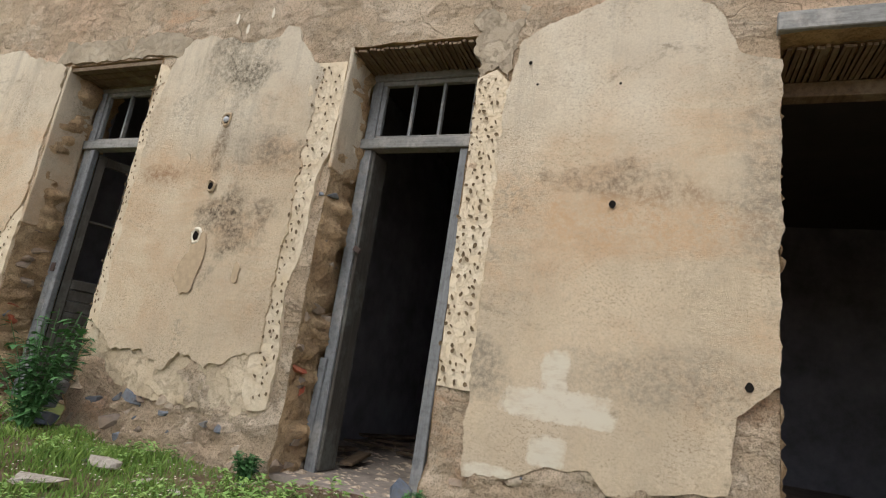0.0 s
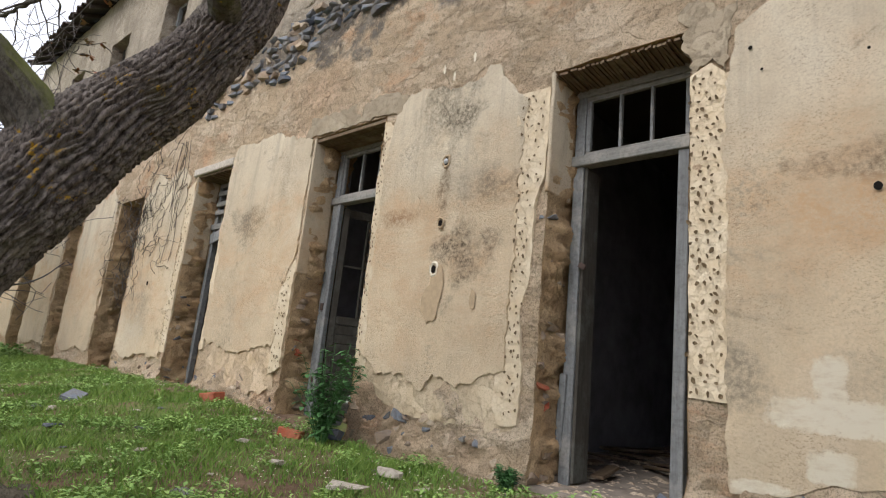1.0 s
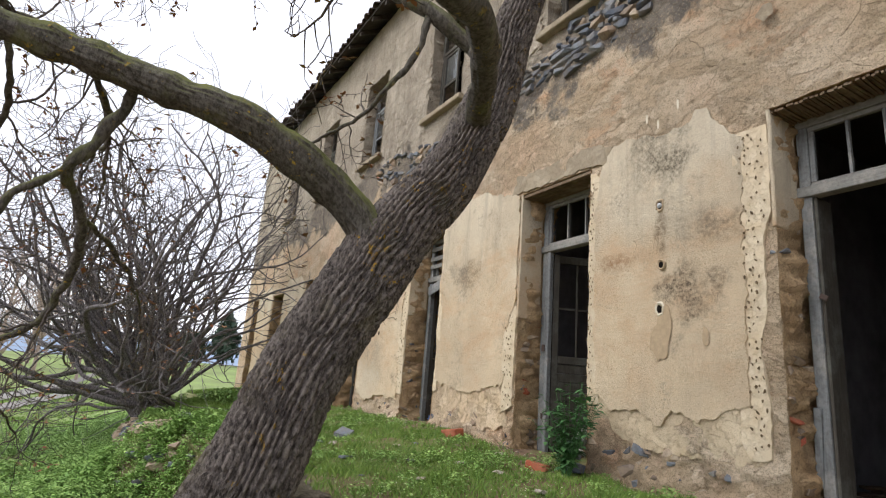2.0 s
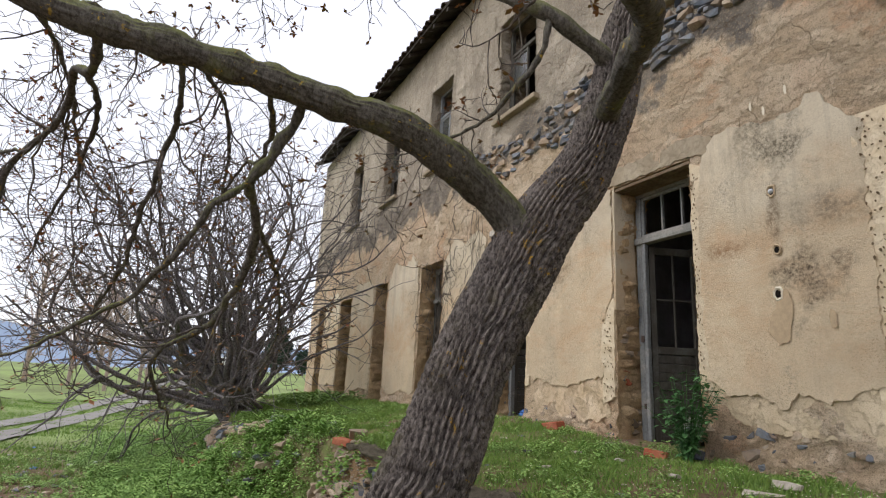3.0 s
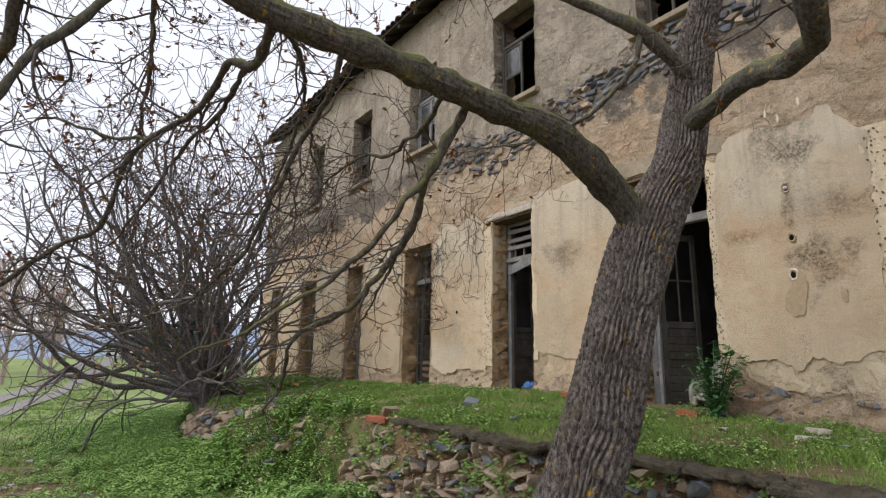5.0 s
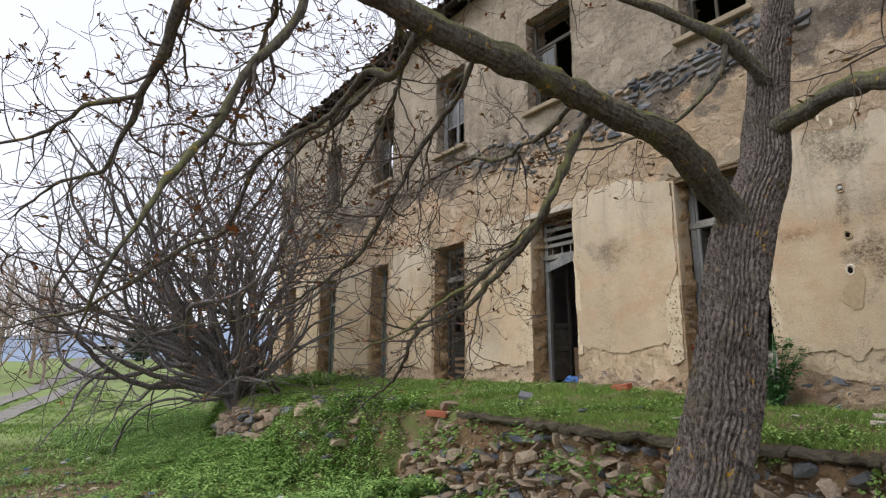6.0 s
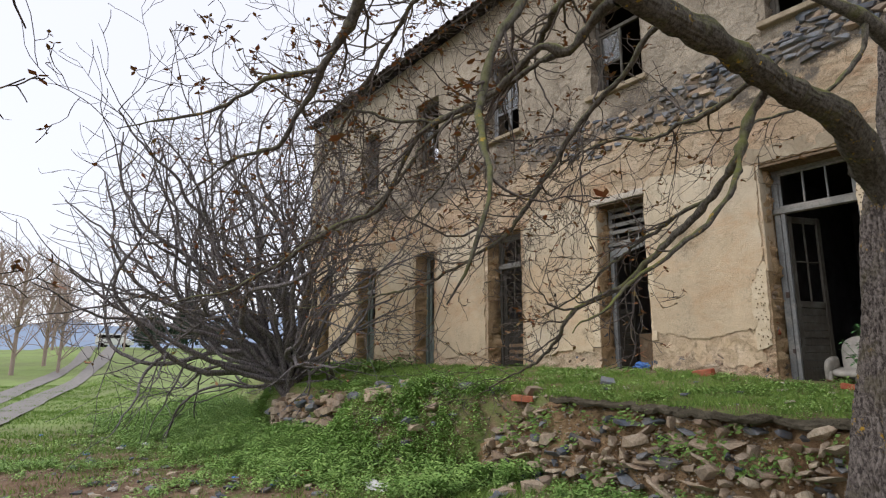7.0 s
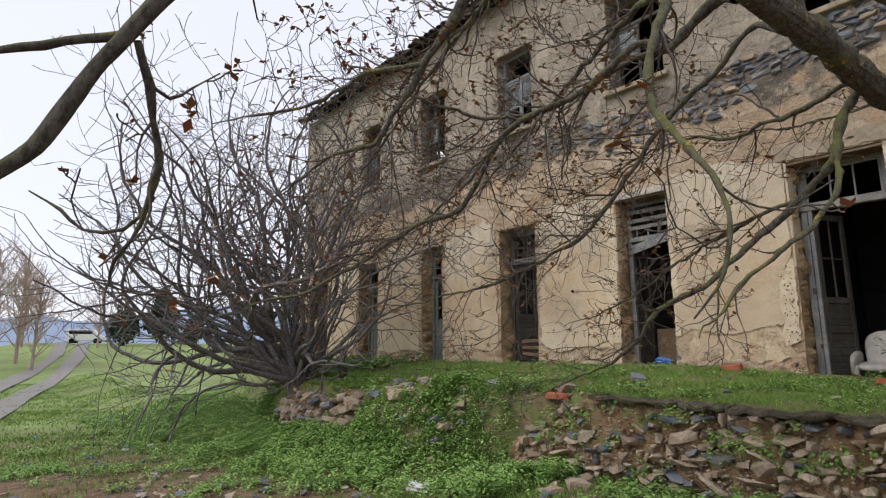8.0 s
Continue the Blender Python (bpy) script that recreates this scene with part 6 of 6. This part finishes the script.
blades("dry_grass", 16000, (-15, -1.0, -8.0, -2.4), lambda x, y: low(x, y) * np.clip(wave(x, y, 1.6, 14), 0.02, 1), lambda x, y: 0.09 + 0.03 * wave(x, y, 1.1, 1), 0.003, DRY, "dry yellow stalks among the weeds", 5)


def plants(name, n, area, density, size, leaves, material, label, seed, leaf=1.0):
    """Leafy weeds: many small folded leaves up a short stem."""
    g = np.random.RandomState(seed)
    x, y = g.uniform(area[0], area[1], n), g.uniform(area[2], area[3], n)
    keep = density(x, y) > g.uniform(0, 1, n)
    x, y = x[keep], y[keep]
    m = len(x)
    h = size * g.uniform(0.5, 1.3, m)
    X, Y, H = np.repeat(x, leaves), np.repeat(y, leaves), np.repeat(h, leaves)
    k = len(X)
    t = g.uniform(0.15, 1, k)
    a = g.uniform(0, 2 * np.pi, k)
    l = leaf * H * g.uniform(0.25, 0.5, k)
    w = l * 0.32
    r = H * (0.3 + 0.25 * (1 - leaf)) * (1.1 - t) * g.uniform(0.2, 1.0, k)
    bx, by, bz = X + np.cos(a) * r, Y + np.sin(a) * r, ground_z(X, Y) + H * t * 0.95
    dx, dy, dz = np.cos(a), np.sin(a), g.uniform(-0.5, 0.5, k)
    px, py = -dy, dx
    tip = np.stack([bx + dx * l, by + dy * l, bz + dz * l], -1)
    mid = 0.45
    base = np.stack([bx, by, bz], -1)
    s1 = np.stack([bx + dx * l * mid + px * w, by + dy * l * mid + py * w, bz + dz * l * mid + w * 0.5], -1)
    s2 = np.stack([bx + dx * l * mid - px * w, by + dy * l * mid - py * w, bz + dz * l * mid + w * 0.5], -1)
    v = np.stack([base, s1, tip, s2], 1).reshape(-1, 3)
    i = np.arange(k)[:, None] * 4
    f = np.concatenate([i + np.array([0, 2, 1]), i + np.array([0, 3, 2])], 0)
    return tagged(tri_mesh(name, v, f, material), label, "weeds", kind="stuff")


plants("weeds", 15000, (-19, -4.5, -8.2, -2.5), lambda x, y: low(x, y) * np.clip(1.6 * wave(x, y, 0.9, 2) + 1.1 * wave(x, y, 3.1, 8) - 0.1, 0.01, 1), 0.11, 13, WEED, "low nettle-like weeds below the terrace", 7)
plants("weeds", 20000, (-22, -7.0, -6.6, -2.6), lambda x, y: low(x, y) * np.clip(step(-5.6, -4.5, y + 0.7 * wave(x, y, 0.8, 2)) * (0.45 + 1.1 * wave(x, y, 2.6, 5) + 0.6 * wave(x, y, 0.9, 3)), 0, 1), 0.22, 26, WEED, "lush nettle-like weeds on the bank", 21, 0.55)
plants("weeds", 6400, (-17, -9.2, -4.5, -2.2), lambda x, y: (y < np.where((x > -14.4) & (x < -9.6), -3.6, -2.4)) * np.clip(0.55 + 0.9 * wave(x, y, 2.0, 12), 0, 1), 0.2, 24, WEED, "thick weeds on the mound below the shrub", 23, 0.55)
plants("weeds", 8000, (-22, -13.6, -6.0, -1.8), lambda x, y: (y < np.where(x > -14.4, -3.6, -1.9)) * np.clip(0.3 + 1.1 * wave(x, y, 1.7, 21), 0, 1), 0.2, 22, WEED, "clumps of weeds beyond the shrub", 24, 0.55)
plants("weeds", 1300, (-9.6, -6.9, -3.4, -2.3), lambda x, y: np.clip(0.5 + 1.2 * wave(x, y, 2.2, 7), 0, 1), 0.24, 30, WEED, "bright weeds climbing the broken wall end", 22, 0.5)
plants("weeds", 1800, (-6.9, -1.0, -3.3, -2.62), lambda x, y: low(x, y) * np.clip(1.2 * wave(x, y, 1.9, 6) + 0.1, 0, 1), 0.1, 12, WEED, "weeds along the terrace wall", 8)
plants("weeds", 7000, (-12, 0.8, -2.35, -0.05), lambda x, y: np.clip(1.4 * wave(x, y, 2.0, 11) + 0.25, 0, 1), 0.085, 10, WEED, "small clover leaves in the grass", 9)
plants("weeds", 420, (-16.5, -13.0, -1.6, -0.2), lambda x, y: 0.6 + 0 * x, 0.2, 16, WEED, "taller weeds against the far wall", 10)
plants("weeds", 3600, (-12.5, -7.2, -3.9, -2.35), lambda x, y: np.clip(1.4 * wave(x, y, 1.7, 3) + 0.15, 0, 1), 0.13, 12, WEED, "weeds among the tumbled stones", 14)
plants("weeds", 700, (-9.4, -7.0, -3.5, -2.5), lambda x, y: np.clip(1.8 * wave(x, y, 1.3, 6) + 0.1, 0, 1), 0.17, 16, WEED, "bright weeds climbing the rubble slope", 12)
plants("litter_leaves", 12000, (-18, -3, -8.5, -3.2), lambda x, y: np.clip(-1.2 * wave(x, y, 1.3, 9) + 0.1, 0, 1), 0.035, 3, DEAD, "brown fallen leaves on bare soil", 11)
rng2 = np.random.RandomState(5)
fx, fy = rng2.uniform(-10, 0.6, 1500), rng2.uniform(-2.3, -0.15, 1500)
k = wave(fx, fy, 1.1, 7) > 0.15
fx, fy = fx[k], fy[k]
fz = ground_z(fx, fy) + 0.06
fv = np.stack([np.stack([fx - 0.006, fy - 0.004, fz], -1), np.stack([fx + 0.006, fy - 0.004, fz], -1), np.stack([fx, fy + 0.007, fz + 0.004], -1)], 1).reshape(-1, 3)
tagged(tri_mesh("daisies", fv, np.arange(len(fv)).reshape(-1, 3), WHITEWASH), "tiny white flowers dotted in the grass", "flowers", kind="stuff")


def door_nettle(x, y, height, seed, label):
    """A bushy green plant at a door post."""
    ob = thing("nettle_plant", label, "plant", (x, y, float(ground_z(x, y))))
    r = random.Random(seed)
    stems_, leaf_v, leaf_f = Tubes(), [], []
    for i in range(34):
        a, s = r.uniform(0, 6.28), r.uniform(0.05, 0.3) * min(1, height * 1.6)
        top = (math.cos(a) * s * 1.3, math.sin(a) * s, height * r.uniform(0.45, 1.0))
        stems_.add([(math.cos(a) * 0.03, math.sin(a) * 0.03, 0, 0.005), (top[0] * 0.5, top[1] * 0.5, top[2] * 0.6, 0.004), (*top, 0.002)], 4)
        for k in range(20):
            t = r.uniform(0.15, 1.0)
            b, l = r.uniform(0, 6.28), r.uniform(0.05, 0.105) * min(1, 0.35 + height * 0.7)
            c = np.array((top[0] * t, top[1] * t, top[2] * t))
            d = np.array((math.cos(b), math.sin(b), r.uniform(-0.6, 0.3)))
            p = np.array((-math.sin(b), math.cos(b), 0.35))
            n = len(leaf_v)
            leaf_v += [c, c + d * l * 0.45 + p * l * 0.3, c + d * l, c + d * l * 0.45 - p * l * 0.3 + np.array((0, 0, l * 0.2))]
            leaf_f += [(n, n + 1, n + 2), (n, n + 2, n + 3)]
    tagged(stems_.into("stalk_tuft", NETTLE, ob), kind="stuff")
    tri_mesh("leaves", np.array(leaf_v), np.array(leaf_f), NETTLE, ob)


door_nettle(-3.86, -0.22, 0.88, 2, "bushy green nettle growing at the door post")
door_nettle(-2.08, -0.06, 0.17, 3, "small grey-green weed at the door post")
door_nettle(-0.95, -0.05, 0.14, 6, "small weed at the wall foot")

# tufts hanging on the terrace wall
gt = np.random.RandomState(8)
tx = gt.uniform(-7.6, 0.5, 620)
th = gt.uniform(0.05, 0.95, 620)
keep = wave(tx, th * 3, 2.2, 5) > 0.1
tx, th = tx[keep], th[keep]


def wall_face(x, t):
    e = edge_y(x)
    lo, hi = lower_z(x, e - 0.3), terrace_z(x, e)
    return e - 0.16 - 0.2 * (1 - t) ** 1.5, lo + (hi - lo) * t


n = len(tx) * 14
bx, bt = np.repeat(tx, 14) + gt.normal(0, 0.05, n), np.clip(np.repeat(th, 14) + gt.normal(0, 0.05, n), 0, 1)
by, bz = wall_face(bx, bt)
a, l = gt.uniform(0, 2 * np.pi, n), gt.uniform(0.02, 0.05, n)
dx, dz = np.cos(a) * l, np.sin(a) * l * 0.7
tv = np.stack([np.stack([bx, by, bz], -1), np.stack([bx + dx * 0.5 - dz * 0.35, by - 0.03, bz + dz * 0.5 + dx * 0.35], -1), np.stack([bx + dx, by - 0.05, bz + dz], -1), np.stack([bx + dx * 0.5 + dz * 0.35, by - 0.03, bz + dz * 0.5 - dx * 0.35], -1)], 1).reshape(-1, 3)
q = np.arange(n)[:, None] * 4
tagged(tri_mesh("wall_weeds", tv, np.concatenate([q + np.array([0, 1, 2]), q + np.array([0, 2, 3])], 0), WEED), "small weeds rooted in the terrace wall", "weeds", kind="stuff")


# ---- track, field and distance ----
def ribbon(name, points, width, label):
    path = smooth_path([(x, y, 0, 0) for x, y in points], 1.5)
    d = np.gradient(path[:, :2], axis=0)
    d /= np.linalg.norm(d, axis=1)[:, None]
    v, f = [], []
    for i, (p, q) in enumerate(zip(path, d)):
        for k in range(5):
            o = (k / 4 - 0.5) * width * (1 + 0.06 * math.sin(i * 0.6 + k))
            x, y = p[0] - q[1] * o, p[1] + q[0] * o
            v.append((x, y, float(ground_z(x, y)) + 0.05))
    for i in range(len(path) - 1):
        for k in range(4):
            m = i * 5 + k
            f.append((m, m + 1, m + 6, m + 5))
    ob = piece(name, v, f, GRAVEL, None, label)
    return tagged(ob, category="track", kind="structure")


ribbon("road", [(-18, -9.2), (-27.7, -7.5), (-35, -6.1), (-43.4, -3.9), (-49.3, -2.6), (-62, -0.4), (-90, 4)], 1.0, "pale gravel wheel track through the grass")
ribbon("road", [(-22, -10.3), (-31, -8.4), (-38.8, -7.0), (-47.6, -4.9), (-58, -2.6), (-90, 1.5)], 1.0, "pale gravel wheel track through the grass")

# the haze of distance is put into the hills' pale blue-grey colour
HILL = plain("hills_with_painted_haze", lin(150, 166, 186), 1.0, 0.0, 0.12, 0.004)
v, f = [], []
n = 60
for i in range(n):
    a = math.pi * (0.62 + 0.75 * i / (n - 1))
    r = 1500
    h = 95 + 22 * math.sin(i * 0.37) + 14 * math.sin(i * 0.9 + 1) + 8 * math.sin(i * 2.3)
    v += [(r * math.cos(a), r * math.sin(a), -20), (r * 1.15 * math.cos(a), r * 1.15 * math.sin(a), h)]
for i in range(n - 1):
    f.append((i * 2, i * 2 + 2, i * 2 + 3, i * 2 + 1))
tagged(piece("backdrop", v, f, HILL, None, "hills on the horizon, blue haze painted into their colour", smooth=True), category="hills", kind="structure")

PALE_TWIG = bark_material("pale_poplar_twigs", lin(176, 158, 146), lin(150, 132, 122), lin(170, 150, 130), lin(180, 160, 140))
FAR_RULES = dict(step=0.45, wander=0.1, lift=(0.05, 0.05), thin=0.013, bare=0.1, fork=0.5)


def bare_tree(x, y, height, seed, label):
    t = thing("bare_tree", label, "tree", (x, y, float(ground_z(x, y))), "bare trees in the field")
    r, ends_ = random.Random(seed), []
    tub = Tubes()
    tub.add([(0, 0, -0.2, height * 0.014), (0.1, 0, height * 0.3, height * 0.011), (0.1, 0.1, height * 0.8, height * 0.006)], 8)
    tub.into("trunk", PALE_TWIG, t)
    crown = Tubes()
    for i in range(46):
        k = r.uniform(0.1, 0.8)
        a = r.uniform(0, 6.28)
        grow(crown, r, (0.1, 0.05, height * k), (math.cos(a), math.sin(a), 1.1), height * 0.005, height * r.uniform(0.25, 0.5) * (1.2 - k), 2, FAR_RULES, ends_)
    crown.into("crown", PALE_TWIG, t)


for i, (x, y, h) in enumerate(((-47, -7.5, 9.5), (-54, -5.5, 10), (-52, -13, 12), (-72, -4, 10), (-66, 1.5, 7), (-50, -10, 10), (-60, -9, 11), (-48, -5, 7.5))):
    bare_tree(x, y, h, 50 + i, "pale leafless tree standing far off in the field")


EVERGREEN = leaf_material("dark_evergreen_leaves", lin(70, 88, 70), lin(46, 62, 52))


def dark_bush(x, y, h, seed, point, label):
    """A far evergreen: a trunk and a cloud of small leaf tufts with gaps, rounded or pointed."""
    t = thing("evergreen_tree", label, "tree", (x, y, float(ground_z(x, y))), "dark evergreens")
    tub = Tubes()
    tub.add([(0, 0, -0.2, 0.15), (0, 0, h * 0.7, 0.05)], 8)
    tub.into("trunk", FIG, t)
    g = np.random.RandomState(seed)
    n = 3400
    u = g.normal(0, 1, (n, 3))
    u /= np.linalg.norm(u, axis=1)[:, None]
    rad = g.uniform(0.3, 1, n) ** 0.5 * (0.75 + 0.3 * np.sin(u[:, 0] * 5 + seed) * np.cos(u[:, 2] * 6))
    c = u * rad[:, None] * np.array((h * 0.42, h * 0.42, h * 0.5)) + np.array((0, 0, h * 0.5))
    c[:, :2] *= (1 - point * np.clip(c[:, 2] / h, 0, 1))[:, None]
    o = g.normal(0, 0.035 * h, (n, 3, 3))
    tri_mesh("crown", (c[:, None] + o).reshape(-1, 3), np.arange(n * 3).reshape(-1, 3), EVERGREEN, t)


for i, (x, y, h, point) in enumerate(((-74, 9.2, 7.0, 0.9), (-70, 4.2, 4.0, 0.2), (-78, 6.5, 4.0, 0.3), (-72, 12.0, 3.4, 0.2))):
    dark_bush(x, y, h, i, point, "dark green %s evergreen far off in the field" % ("pointed" if point > 0.5 else "rounded"))


def far_car(x, y, turn):
    """A white van parked in the distance."""
    c = thing("van", "white van parked far off by the track", "car", (x, y, float(ground_z(x, y))))
    c.rotation_euler = (0, 0, turn)
    bm = bmesh.new()
    side = [(-2.2, 0.35), (2.2, 0.35), (2.25, 0.9), (1.6, 1.1), (1.0, 1.85), (-2.1, 1.95), (-2.25, 1.0)]
    l = [bm.verts.new((px, -0.85, pz)) for px, pz in side]
    r = [bm.verts.new((px, 0.85, pz)) for px, pz in side]
    bm.faces.new(l)
    bm.faces.new(r[::-1])
    for i in range(len(side)):
        bm.faces.new((l[i], r[i], r[(i + 1) % len(side)], l[(i + 1) % len(side)]))
    bmesh.ops.recalc_face_normals(bm, faces=bm.faces)
    bmesh.ops.bevel(bm, geom=bm.edges[:], offset=0.08, segments=2, affect="EDGES")
    part("body", bm, WHITE, c)
    for s in (-0.86, 0.86):
        part("side_window", boxed(-1.8, 0.9, s - 0.01, s + 0.01, 1.25, 1.7, bevel=0), HOLE, c, "dark side window")
        for wx in (-1.4, 1.4):
            t = Tubes()
            t.add([(wx, s - 0.1, 0.33, 0.02), (wx, s - 0.1, 0.33, 0.33), (wx, s + 0.1, 0.33, 0.33), (wx, s + 0.1, 0.33, 0.02)], 18)
            t.into("wheel", HOLE, c, smooth=False)


far_car(-92.0, 4.3, 1.2)
